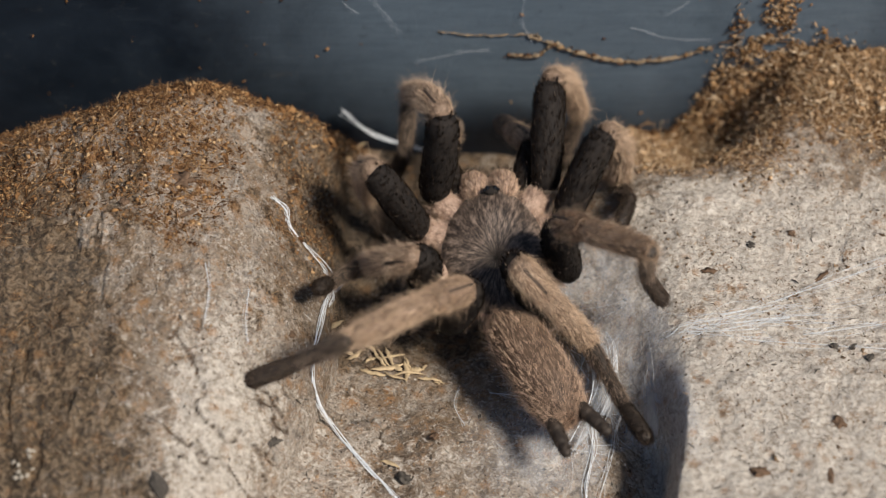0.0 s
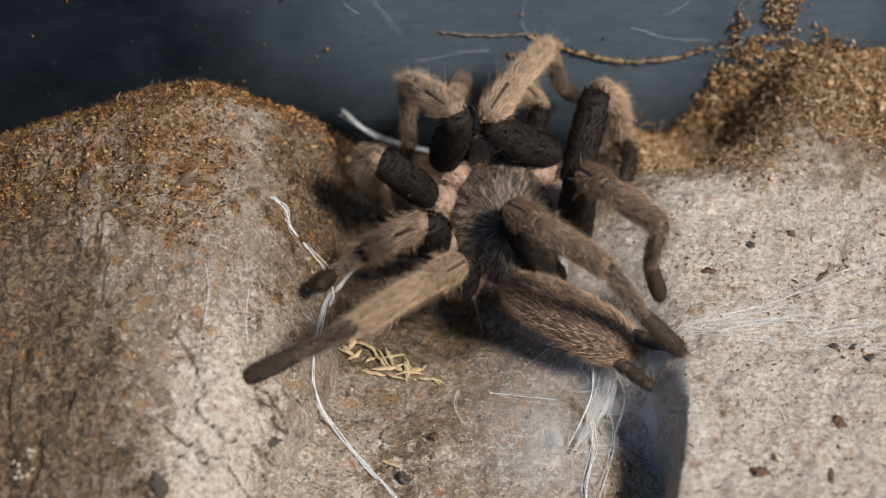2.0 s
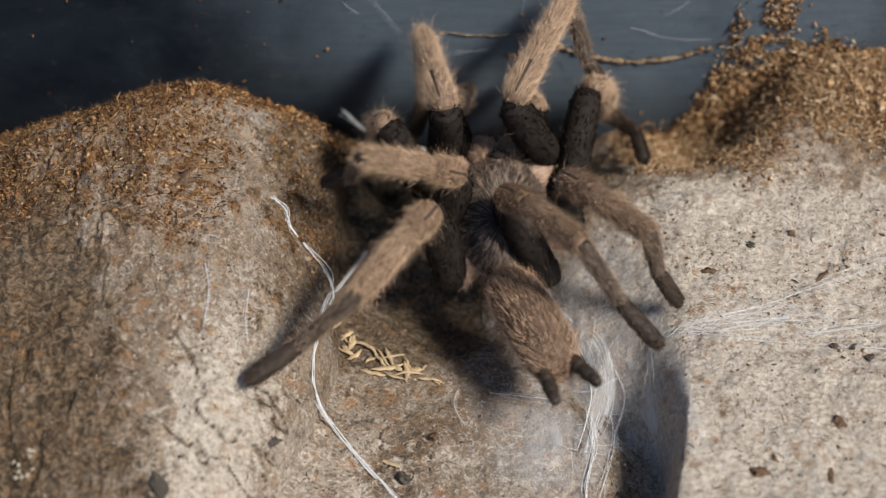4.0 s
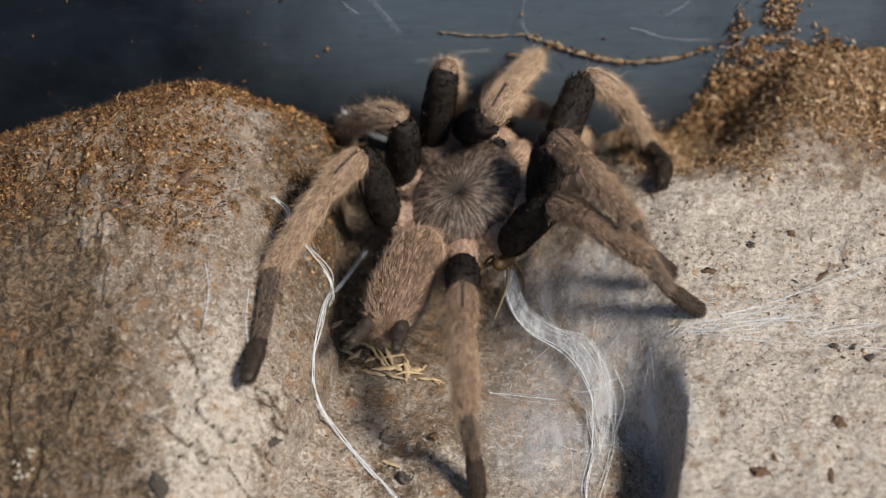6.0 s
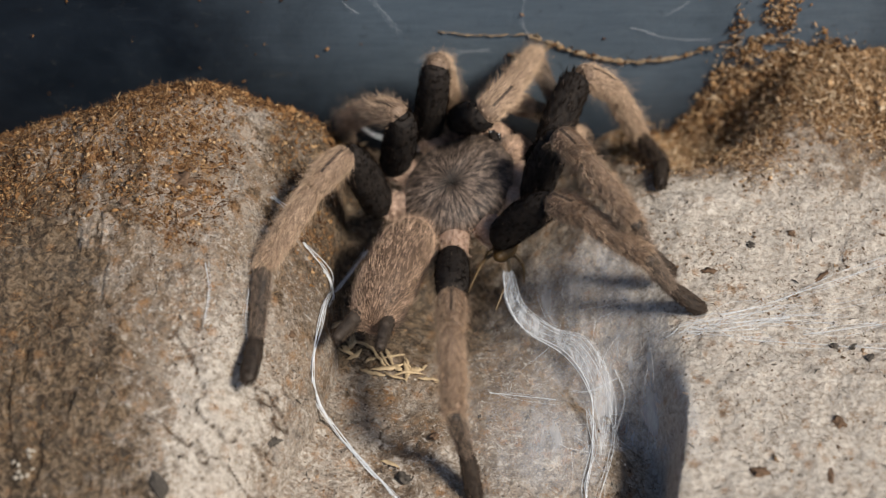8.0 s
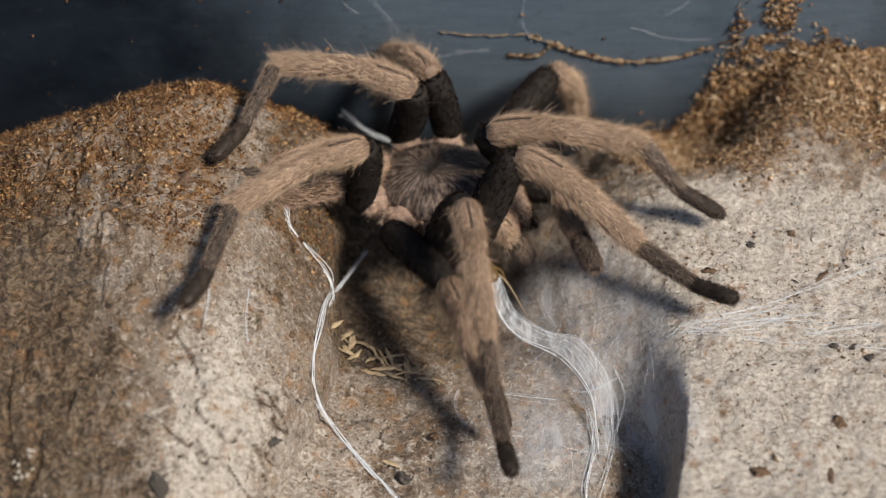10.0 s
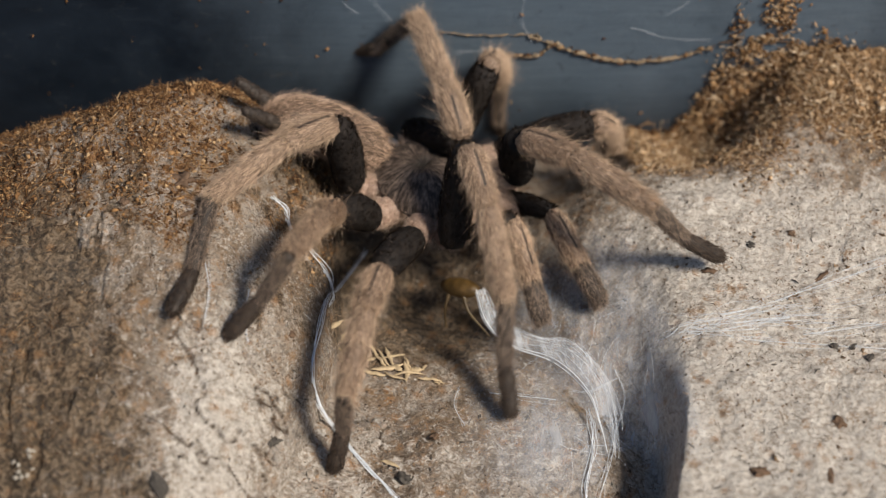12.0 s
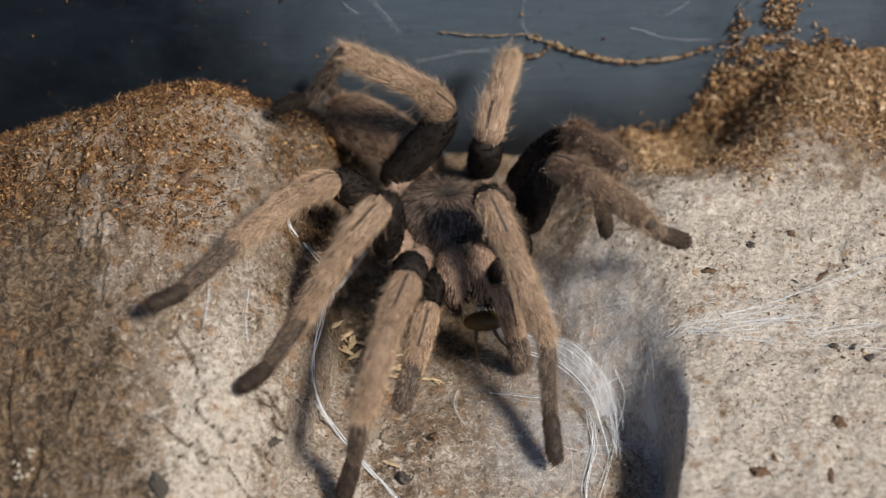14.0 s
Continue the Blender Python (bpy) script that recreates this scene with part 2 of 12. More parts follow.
def carapace_material(name, low, mid, high, relief_depth):
    """Tones that run in spokes from the pit in the middle of the shell."""
    n = Nodes(name)
    part_xyz = n.node("ShaderNodeSeparateXYZ", Vector=n.place)
    x, y = part_xyz.outputs[0], n.maths("ADD", part_xyz.outputs[1], 0.0025)
    angle = n.maths("ARCTAN2", x, y)
    far = n.maths("SQRT", n.maths("ADD", n.maths("MULTIPLY", x, x), n.maths("MULTIPLY", y, y)))
    spokes = n.tree.nodes.new("ShaderNodeCombineXYZ")
    n.put(spokes.inputs[0], n.maths("MULTIPLY", angle, 5.0))
    n.put(spokes.inputs[1], n.maths("MULTIPLY", far, 200.0))
    ray = n.noise(1.9, 6, 0.74, where=spokes.outputs[0], warp=0.35)
    fine = n.noise(1100, 4, 0.6)
    colour = n.ramp(ray, (0.36, low), (0.47, mid), (0.62, high))
    colour = n.mix(n.ramp(fine, (0.35, 0.4), (0.55, 0.0)), colour, low)
    colour = n.mix(n.ramp(far, (0.0008, 1.0), (0.0019, 0.0)), colour, (0.006, 0.005, 0.004))
    if relief_depth:
        n.bump(ray, relief_depth, 0.7)
        n.bump(fine, 0.0002, 0.8)
    return n.done(colour, 0.45, 0.3)


MAT_CARAPACE = carapace_material("carapace_velvet", (0.014, 0.010, 0.008), (0.068, 0.049, 0.038), (0.235, 0.172, 0.132), 0.0004)
HAIR_CARAPACE = carapace_material("carapace_hair", (0.030, 0.021, 0.016), (0.105, 0.076, 0.058), (0.34, 0.250, 0.192), 0.0)


# ---- the ground in the tub ----
# relief begin
def vnoise(x, y, seed=0):
    """Smooth value noise on a unit lattice, 0 to 1."""
    xi, yi = np.floor(x).astype(np.int64), np.floor(y).astype(np.int64)
    fx, fy = x - xi, y - yi
    fx, fy = fx * fx * (3 - 2 * fx), fy * fy * (3 - 2 * fy)

    def h(a, b):
        v = (a * 374761393 + b * 668265263 + seed * 974634777) & 0x7FFFFFFF
        v = ((v ^ (v >> 13)) * 1274126177) & 0x7FFFFFFF
        return ((v ^ (v >> 16)) & 0xFFFF) / 65535.0

    low = h(xi, yi) * (1 - fx) + h(xi + 1, yi) * fx
    high = h(xi, yi + 1) * (1 - fx) + h(xi + 1, yi + 1) * fx
    return low * (1 - fy) + high * fy


def fractal(x, y, size, octaves=4, seed=0):
    total, amp, norm = 0.0, 1.0, 0.0
    for o in range(octaves):
        total = total + amp * (vnoise(x / size + 17.3 * o, y / size - 9.1 * o, seed + o) - 0.5)
        norm += amp
        amp, size = amp * 0.55, size * 0.47
    return total / norm * 2


def step(a, b, v):
    u = np.clip((v - a) / (b - a), 0, 1)
    return u * u * (3 - 2 * u)


WALL_Y = 42.0


def relief(x, y):
    """Height of the ground in mm above the middle of the hollow's rim, for places in mm."""
    wob = 3.0 * fractal(x, y, 22, 3, 5)
    floor = -10.0 + 2.5 * step(-14, -52, y + wob) - 6.0 * step(8, 40, y)
    floor = floor + 6.0 * step(-12, -50, x) * step(10, -30, y) - 8.0 * np.exp(-(((x - 1) / 14.0) ** 2 + ((y + 3) / 13.0) ** 2))
    # the rounded heap on the one side, with a steep flank to the hollow and a long slope to the front
    u = (x + 66 + wob) / np.where(x > -66, 45.0, 75.0)
    back = 39.0 * (1 - 0.62 * np.clip((-50 - x) / 60.0, 0, 1) ** 1.3)
    v = (y - 4 + wob) / np.where(y > 4, back, 84.0)
    r = (np.abs(u) ** 2.8 + np.abs(v) ** 2.3) ** (1 / 2.5)
    heap = np.clip(1 - r ** 2.2, 0, None) ** 0.58
    z = floor + heap * (26.0 - floor - 0.10 * np.clip(-12 - y, 0, 80) - 0.20 * np.clip(-58 - x, 0, 80))
    # the bank on the other side: a slope beyond the hollow that turns into a sheer edge in front
    edge = 46.6 + 0.17 * np.clip(y + 27.0, -60, 0)
    sheer = step(-16, -50, y + 0.4 * wob)
    run = 33.0 * (1 - sheer) ** 1.3 + 1.8 * sheer
    bank = np.clip((x + wob * (1 - sheer) * 1.2 + 0.6 * fractal(x, y, 9, 3, 77) + 0.25 * wob - (edge - run)) / (run + 1.0), 0, 1)
    bank = np.sin(bank * math.pi / 2) ** 1.2
    top = 7.5 + 3.0 * step(12, 40, y) * step(50, 80, x) - 5.0 * step(4, 30, y) * step(72, 48, x) + 0.03 * (x - 40)
    low = z - 8.0 * np.exp(-(((x - edge) / 8.0) ** 2)) * sheer
    z = low * (1 - bank) + np.maximum(top, low) * bank
    # peat thrown up against the wall
    z = z - 8.0 * step(20, 38, y) * step(66, 48, x) * step(10, 30, x) + 3.5 * step(60, 84, x + wob) * step(20, 43, y + wob)
    z = z - 6.0 * np.exp(-(((x - 66) / 7.0) ** 2)) * step(22, 40, y) - 6.0 * np.exp(-(((x - 49) / 9.0) ** 2)) * step(12, 28, y) - 6.0 * np.exp(-(((x - 59) / 8.0) ** 2)) * step(17, 33, y)
    z = z + 4.0 * np.exp(-(((x + 48) / 22.0) ** 2 + ((y - 22) / 12.0) ** 2))
    z = z + 4.0 * np.exp(-(((x - 46) / 7.0) ** 2 + ((y - 32) / 7.0) ** 2))
    z = z + 15.0 * np.exp(-(((x + 23) / 7.0) ** 2 + ((y - 29) / 9.0) ** 2))
    z = z - 3.0 * np.exp(-(((x - 28) / 10.0) ** 2)) * step(14, 34, y)
    z = z - 6.5 * np.exp(-(((x - 35) / 8.5) ** 2 + ((y + 23) / 12.0) ** 2)) - 4.5 * np.exp(-(((x - 36) / 6.0) ** 2 + ((y + 32) / 7.0) ** 2))
    z = z + 1.3 * fractal(x, y, 13, 4, 11) + 0.6 * fractal(x, y, 3.2, 4, 23)
    # strata and pits in the marl of the heap
    z = z + 0.5 * heap * fractal(x * 2.2, y * 0.6 + x * 0.4, 5.0, 3, 71)
    # broken crusts: thin plates that end in winding edges
    z = z + 0.8 * step(-0.02, 0.05, crust(x, y)) * crusted(x, y)
    z = z + 1.0 * step(-0.03, 0.05, strata(x, y)) * step(-52, -64, x + wob) * step(20, 5, y)
    return z + np.clip(peatiness(x, y), 0, 1) * (0.9 * fractal(x, y, 2.0, 3, 31) + 0.5)


def crust(x, y):
    return fractal(x + 0.5 * y, y, 15, 4, 201)


def crusted(x, y):
    """Where the marl has dried into plates, 0 to 1."""
    return step(-58, -50, x) * step(4, -14, x) * step(-30, -42, y + 5 * fractal(x, y, 12, 2, 55))


def strata(x, y):
    return fractal(x * 1.6, y * 0.5 - x * 0.3, 9, 4, 301)


def peatiness(x, y):
    """Where loose peat covers the marl, 0 to 1."""
    wob = 7.0 * fractal(x, y, 16, 4, 41)
    a = step(8, 30, y + wob - 0.06 * (x + 60)) * step(-12, -22, x)
    a = np.maximum(a, 0.85 * step(-78, -98, x + wob - 0.25 * y))
    b = step(2, 38, y + 1.8 * wob + 0.14 * (x - 60)) * step(32, 44, x + 0.4 * wob)
    c = 0.57 * step(-26, -50, x) * step(-34, 2, y + 1.4 * wob)
    d = 0.5 * step(-20, -24, x) * step(-40, -30, x) * step(-25, -5, y)
    return np.maximum(np.maximum(np.maximum(a, b), c), d)


# relief end
def sheet(name, xs, ys, height, material, thickness=0.0):
    """A relief over a grid of places in mm, as one mesh."""
    gx, gy = np.meshgrid(xs, ys)
    gz = height(gx, gy)
    verts = np.stack([gx, gy, gz], -1).reshape(-1, 3) * MM
    nx, ny = len(xs), len(ys)
    idx = np.arange(nx * ny).reshape(ny, nx)
    quads = np.stack([idx[:-1, :-1], idx[:-1, 1:], idx[1:, 1:], idx[1:, :-1]], -1).reshape(-1, 4)
    me = bpy.data.meshes.new(name)
    me.vertices.add(len(verts))
    me.vertices.foreach_set("co", verts.ravel())
    me.loops.add(quads.size)
    me.loops.foreach_set("vertex_index", quads.ravel().astype(np.int32))
    me.polygons.add(len(quads))
    me.polygons.foreach_set("loop_start", np.arange(0, quads.size, 4, dtype=np.int32))
    me.polygons.foreach_set("use_smooth", np.ones(len(quads), dtype=bool))
    me.update(calc_edges=True)
    me.materials.append(material)
    return new(name, me), gx.ravel(), gy.ravel()


def spread(me, name, values):
    me.attributes.new(name, "FLOAT", "POINT").data.foreach_set("value", np.asarray(values, dtype=np.float32).ravel())


xs = np.concatenate([np.arange(-200, -112, 4.0), np.arange(-112, 112, 0.42), np.arange(112, 201, 4.0)])
ys = np.concatenate([np.arange(-262, -72, 5.0), np.arange(-72, WALL_Y + 0.6, 0.42)])
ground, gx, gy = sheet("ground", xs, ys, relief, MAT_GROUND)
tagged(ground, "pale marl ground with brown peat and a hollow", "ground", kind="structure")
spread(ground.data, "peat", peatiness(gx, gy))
# painted shade with browner soil: left slope, under spider, edge gap; then dark strata
spread(ground.data, "shade_soil", 1.15 * step(-60, -86, gx + 0.33 * (gy + 5) + 8 * fractal(gx, gy, 16, 4, 61)) * (0.15 + 0.85 * step(12, -8, gy))
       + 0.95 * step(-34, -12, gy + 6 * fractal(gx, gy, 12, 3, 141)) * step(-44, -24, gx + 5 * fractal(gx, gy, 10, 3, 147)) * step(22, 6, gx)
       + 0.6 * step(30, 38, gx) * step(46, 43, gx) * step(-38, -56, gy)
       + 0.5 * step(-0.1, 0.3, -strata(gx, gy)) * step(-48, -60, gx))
spread(ground.data, "crack", 1.1 * np.exp(-(((crust(gx, gy) + 0.02) / 0.015) ** 2)) * crusted(gx, gy)
       + 0.4 * np.exp(-(((strata(gx, gy) + 0.03) / 0.012) ** 2)) * step(-50, -60, gx) * step(20, 5, gy))
spread(ground.data, "pale", 0.30 * step(-60, -46, gx + 5 * fractal(gx, gy, 14, 3, 101)) * step(-31, -39, gx) * step(2, -14, gy) + np.maximum(0.75 * np.exp(-(((gx + 40 + 3 * fractal(gx, gy, 7, 3, 171)) / 7.5) ** 4 + ((gy + 50 + 3 * fractal(gx, gy, 6, 3, 172)) / 4.5) ** 4)),
       0.85 * step(24, 46, gx) * step(24, 4, gy + 6 * fractal(gx, gy, 10, 3, 133)) + 0.45 * step(-28, -42, gy + 9 * fractal(gx, gy, 12, 3, 99)) * step(-58, -40, gx) * step(32, 20, gx)))


def part(name, bm_or_mesh, material, parent, label=""):
    """One mesh object under a thing or a part."""
    if isinstance(bm_or_mesh, bmesh.types.BMesh):
        me = bpy.data.meshes.new(name)
        bm_or_mesh.to_mesh(me)
        bm_or_mesh.free()
    else:
        me = bm_or_mesh
    if material and not me.materials:
        me.materials.append(material)
    ob = new(name, me)
    ob.parent = parent
    if label:
        tagged(ob, label)
    return ob


def wall_board(name, x0, x1, y0, y1, z0, z1, cuts=1):
    bm = bmesh.new()
    bmesh.ops.create_cube(bm, size=1)
    for v in bm.verts:
        v.co = Vector(((x0, x1)[v.co.x > 0], (y0, y1)[v.co.y > 0], (z0, z1)[v.co.z > 0])) * MM
    bmesh.ops.bevel(bm, geom=bm.edges[:], offset=0.6 * MM, segments=2, affect="EDGES")
    if cuts > 1:
        bmesh.ops.subdivide_edges(bm, edges=bm.edges[:], cuts=cuts, use_grid_fill=True)
    me = bpy.data.meshes.new(name)
    bm.to_mesh(me)
    bm.free()
    me.materials.append(MAT_TUB)
    return tagged(new(name, me), "dark grey plastic tub wall, grimy and scuffed", "wall", kind="structure")


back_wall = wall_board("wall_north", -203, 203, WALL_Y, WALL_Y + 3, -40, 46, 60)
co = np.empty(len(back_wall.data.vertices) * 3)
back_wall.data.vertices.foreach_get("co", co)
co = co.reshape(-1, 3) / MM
# painted sky reflection: stronger towards middle and top, plus a pale patch at right
spread(back_wall.data, "sky_sheen", 1.25 * step(-80, 22, co[:, 0]) * step(-24, 20, co[:, 2]) * (1 - 0.45 * step(40, 62, co[:, 0]))
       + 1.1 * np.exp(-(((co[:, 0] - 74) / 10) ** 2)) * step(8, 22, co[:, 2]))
wall_board("wall_south", -203, 203, -266, -263, -40, 46)
wall_board("wall_west", -203, -200, -263, WALL_Y, -40, 46)
wall_board("wall_east", 200, 203, -263, WALL_Y, -40, 46)
wall_board("floor", -203, 203, -266, WALL_Y + 3, -43, -40)


# ---- the tarantula ----
def mesh_of(name, verts, faces, mats, index=None, smooth_to=None):
    me = bpy.data.meshes.new(name)
    me.from_pydata([tuple(c * MM for c in v) for v in verts], [], faces)
    for m in mats:
        me.materials.append(m)
    if index is not None:
        me.polygons.foreach_set("material_index", np.asarray(index, dtype=np.int32))
    me.polygons.foreach_set("use_smooth", np.ones(len(me.polygons), dtype=bool))
    me.update()
    return me


def hair_on(points, normals, along, count, short, long, lean, width, rng, verts, faces, index, slot, droop=0.15):
    """Tapered bent hairs rooted on given places of a surface."""
    pick = rng.integers(0, len(points), count)
    for i in pick:
        p = points[i] + rng.normal(0, 0.12, 3)
        n = normals[i]
        length = short + (long - short) * rng.random() ** 2
        d = n * (1 - lean) + along[i] * lean + rng.normal(0, 0.15, 3)
        d /= np.linalg.norm(d)
        side = np.cross(d, rng.normal(0, 1, 3))
        side /= np.linalg.norm(side) + 1e-9
        w = width * (0.7 + 0.6 * rng.random())
        mid = p + d * length * 0.55
        tip = p + d * length + along[i] * length * droop
        k = len(verts)
        verts += [tuple(p - side * w - n * 0.1), tuple(p + side * w - n * 0.1), tuple(mid + side * w * 0.7), tuple(mid - side * w * 0.7), tuple(tip)]
        faces += [(k, k + 1, k + 2, k + 3), (k + 3, k + 2, k + 4)]
        index += [slot, slot]


def limb(name, length, profile, mats, coat, seed, sides=14, rings=24, stripes=False, bow=0.0):
    """A leg joint along +y. profile: (share of the length, half width, half depth). coat: hair sets of
    (count, short, long, lean, width, slot)."""
    sides = 28 if stripes else sides

    def stripe(up, s, wide=0.015):
        return abs(up - 0.262) < wide and 0.12 < s < 0.72

    rng = np.random.default_rng(seed)
    at = np.array([p[0] for p in profile])
    verts, faces, index = [], [], []
    pts, nrm, alo = [], [], []
    for i in range(rings + 1):
        s = i / rings
        w, d = np.interp(s, at, [p[1] for p in profile]), np.interp(s, at, [p[2] for p in profile])
        zc = bow * math.sin(math.pi * s)
        for j in range(sides):
            a = 2 * math.pi * j / sides
            verts.append((w * math.cos(a), s * length, zc + d * math.sin(a)))
            if -0.01 < s < 1.01:
                pts.append(verts[-1]), nrm.append((math.cos(a), 0, math.sin(a))), alo.append((0, 1, 0))
    for i in range(rings):
        for j in range(sides):
            k = (j + 1) % sides
            faces.append((i * sides + j, i * sides + k, (i + 1) * sides + k, (i + 1) * sides + j))
            up = (j + 0.5) / sides
            index.append(2 if stripes and stripe(up, i / rings) else 0)
    for i, y in ((0, -0.12), (rings, length + 0.12)):
        verts.append((0, y, 0))
        for j in range(sides):
            k = (j + 1) % sides
            faces.append((len(verts) - 1, i * sides + (k if i == 0 else j), i * sides + (j if i == 0 else k)))
            index.append(0)
    # close hair between the lattice points too
    p, n, a = np.array(pts), np.array(nrm), np.array(alo, dtype=float)
    jit = rng.integers(0, len(p), len(p) * 3)
    q = p[jit] + np.stack([np.zeros(len(jit)), (rng.random(len(jit)) - 0.5) * length / rings, np.zeros(len(jit))], 1)
    turn = (rng.random(len(jit)) - 0.5) * 2 * math.pi / sides
    c, s_ = np.cos(turn), np.sin(turn)
    q = np.stack([q[:, 0] * c - q[:, 2] * s_, q[:, 1], q[:, 0] * s_ + q[:, 2] * c], 1)
    nn = np.stack([n[jit][:, 0] * c - n[jit][:, 2] * s_, n[jit][:, 1], n[jit][:, 0] * s_ + n[jit][:, 2] * c], 1)
    if stripes:
        ang = (np.arctan2(nn[:, 2], nn[:, 0]) / (2 * math.pi)) % 1
        keep = np.array([not stripe(g, y / length, 0.030) for g, y in zip(ang, q[:, 1])])
        q, nn = q[keep], nn[keep]
    aa = np.tile((0.0, 1.0, 0.0), (len(q), 1))
    for count, short, long, lean, width, slot in coat:
        hair_on(q, nn, aa, count, short, long, lean, width, rng, verts, faces, index, slot)
    return mesh_of(name, verts, faces, mats, index)


def blob(name, size, mats, coat, seed, shape=None, sides=28, rings=20, comb=None):
    """A rounded body part: an ellipsoid of the given half sizes, bent by shape(x, y, z)."""
    rng = np.random.default_rng(seed)
    verts, faces, index = [], [], []
    bend = shape or (lambda x, y, z: (x, y, z))
    for i in range(rings + 1):
        lat = math.pi * i / rings
        for j in range(sides):
            a = 2 * math.pi * j / sides
            x, y, z = math.sin(lat) * math.cos(a), -math.cos(lat), math.sin(lat) * math.sin(a)
            verts.append(bend(x * size[0], y * size[1], z * size[2]))
    for i in range(rings):
        for j in range(sides):
            k = (j + 1) % sides
            faces.append((i * sides + j, i * sides + k, (i + 1) * sides + k, (i + 1) * sides + j))
            index.append(0)
    p = np.array(verts)
    pts, nrm, alo = [], [], []
    tri = rng.integers(0, len(faces), 9000)
    for t in tri:
        a, b, c, d = (p[v] for v in faces[t])
        n = np.cross(c - a, d - b)
        m = np.linalg.norm(n)
        if m < 1e-6:
            continue
        u, v = rng.random(2)
        pts.append((a * (1 - u) + b * u) * (1 - v) + (d * (1 - u) + c * u) * v)
        n = n / m
        w = (d + c - a - b)
        w = w / (np.linalg.norm(w) + 1e-9)
        if comb:
            w = np.array(comb(*pts[-1]))
            w = w / (np.linalg.norm(w) + 1e-9)
        nrm.append(n), alo.append(w)
    pts, nrm, alo = np.array(pts), np.array(nrm), np.array(alo)
    centre = p.mean(0)
    flip = ((pts - centre) * nrm).sum(1) < 0
    nrm[flip] *= -1
    for count, short, long, lean, width, slot, where in coat:
        ok = np.array([where(*q) for q in pts]) if where else np.ones(len(pts), bool)
        hair_on(pts[ok], nrm[ok], alo[ok], count, short, long, lean, width, rng, verts, faces, index, slot)
    return mesh_of(name, verts, faces, mats, index)


LEGS = {1: (21.5, 29.5, 23.0), 2: (20.5, 27.0, 22.0), 3: (18.5, 24.5, 22.0), 4: (21.0, 28.5, 26.0)}
HIPS = {1: (11.2, 12.4), 2: (14.3, 5.4), 3: (14.3, -5.2), 4: (9.8, -14.0)}
HIP_Z = -0.9
FAT = 0.98


# a bent pair of joints over one straight span: shares of the span, turns in degrees and the rise of the bend
KNEE = (0.407, 0.611, 13.2, 8.8, 0.093)
ANKLE = (0.593, 0.429, -10.0, -13.9, -0.103)


def leg_meshes(k):
    f, t, m = LEGS[k]
    g = {1: 1.0, 2: 0.97, 3: 0.97, 4: 1.0}[k] * FAT
    tan, foot = [SKIN_TAN, HAIR_TAN, SKIN_BARE, HAIR_FOOT], [SKIN_FOOT, HAIR_TARSUS]
    femur = limb("femur", f, [(0, 2.4 * g, 2.4 * g), (0.1, 3.1 * g, 3.3 * g), (0.5, 3.35 * g, 3.8 * g), (0.86, 3.2 * g, 3.4 * g), (0.96, 2.6 * g, 2.7 * g), (1, 1.5 * g, 1.5 * g)],
                 [SKIN_DARK, HAIR_DARK, SKIN_BARE, HAIR_FOOT],
                 [(6500, 0.5, 1.3, 0.90, 0.032, 1), (150, 1.0, 2.6, 0.60, 0.016, 3)], 10 * k, bow=0.6)
    pl, tl = t * KNEE[0], t * KNEE[1]
    patella = limb("patella", pl, [(0, 1.4 * g, 1.4 * g), (0.05, 2.3 * g, 2.2 * g), (0.18, 2.65 * g, 2.6 * g), (0.55, 2.65 * g, 2.6 * g), (0.88, 2.35 * g, 2.3 * g), (1, 1.9 * g, 1.9 * g)],
                   tan, [(5000, 0.6, 1.8, 0.86, 0.028, 1), (1300, 0.6, 2.0, 0.80, 0.026, 3), (1300, 1.3, 3.2, 0.62, 0.018, 1), (120, 2.4, 5.2, 0.44, 0.018, 1)], 10 * k + 1, stripes=True, bow=0.3)
    tibia = limb("tibia", tl, [(0, 1.8 * g, 1.8 * g), (0.08, 2.15 * g, 2.15 * g), (0.3, 2.3 * g, 2.3 * g), (0.65, 2.15 * g, 2.1 * g), (0.92, 1.85 * g, 1.85 * g), (1, 1.45 * g, 1.45 * g)],
                 tan, [(6200, 0.6, 2.1, 0.84, 0.028, 1), (1700, 0.6, 2.2, 0.78, 0.026, 3), (1800, 1.3, 3.6, 0.64, 0.018, 1), (170, 2.4, 5.2, 0.46, 0.018, 1)], 10 * k + 2, sides=18)
    # its far end stays on the span, its near end rises to meet the knee joint
    tibia.transform(Matrix.Translation((0, t * 0.6 * MM, 0)) @ Matrix.Rotation(radians(-KNEE[3]), 4, "X") @ Matrix.Translation((0, -tl * MM, 0)))
    ml, ta = m * ANKLE[0], m * ANKLE[1]
    meta = limb("metatarsus", ml, [(0, 1.3 * g, 1.3 * g), (0.06, 1.55 * g, 1.55 * g), (0.2, 1.6 * g, 1.6 * g), (0.7, 1.4 * g, 1.4 * g), (1, 1.25 * g, 1.25 * g)],
                [SKIN_FOOT, HAIR_FOOT], [(5200, 0.5, 1.6, 0.86, 0.026, 1), (800, 1.0, 2.6, 0.58, 0.018, 1)], 10 * k + 3)
    meta.transform(Matrix.Rotation(radians(ANKLE[2]), 4, "X"))
    tarsus = limb("tarsus", ta, [(0, 1.3 * g, 1.25 * g), (0.3, 1.55 * g, 1.4 * g), (0.75, 1.6 * g, 1.4 * g), (0.93, 1.3 * g, 1.1 * g), (1, 0.6 * g, 0.5 * g)],
                  foot, [(3600, 0.4, 1.1, 0.84, 0.036, 1), (160, 0.9, 1.9, 0.55, 0.018, 1)], 10 * k + 4)
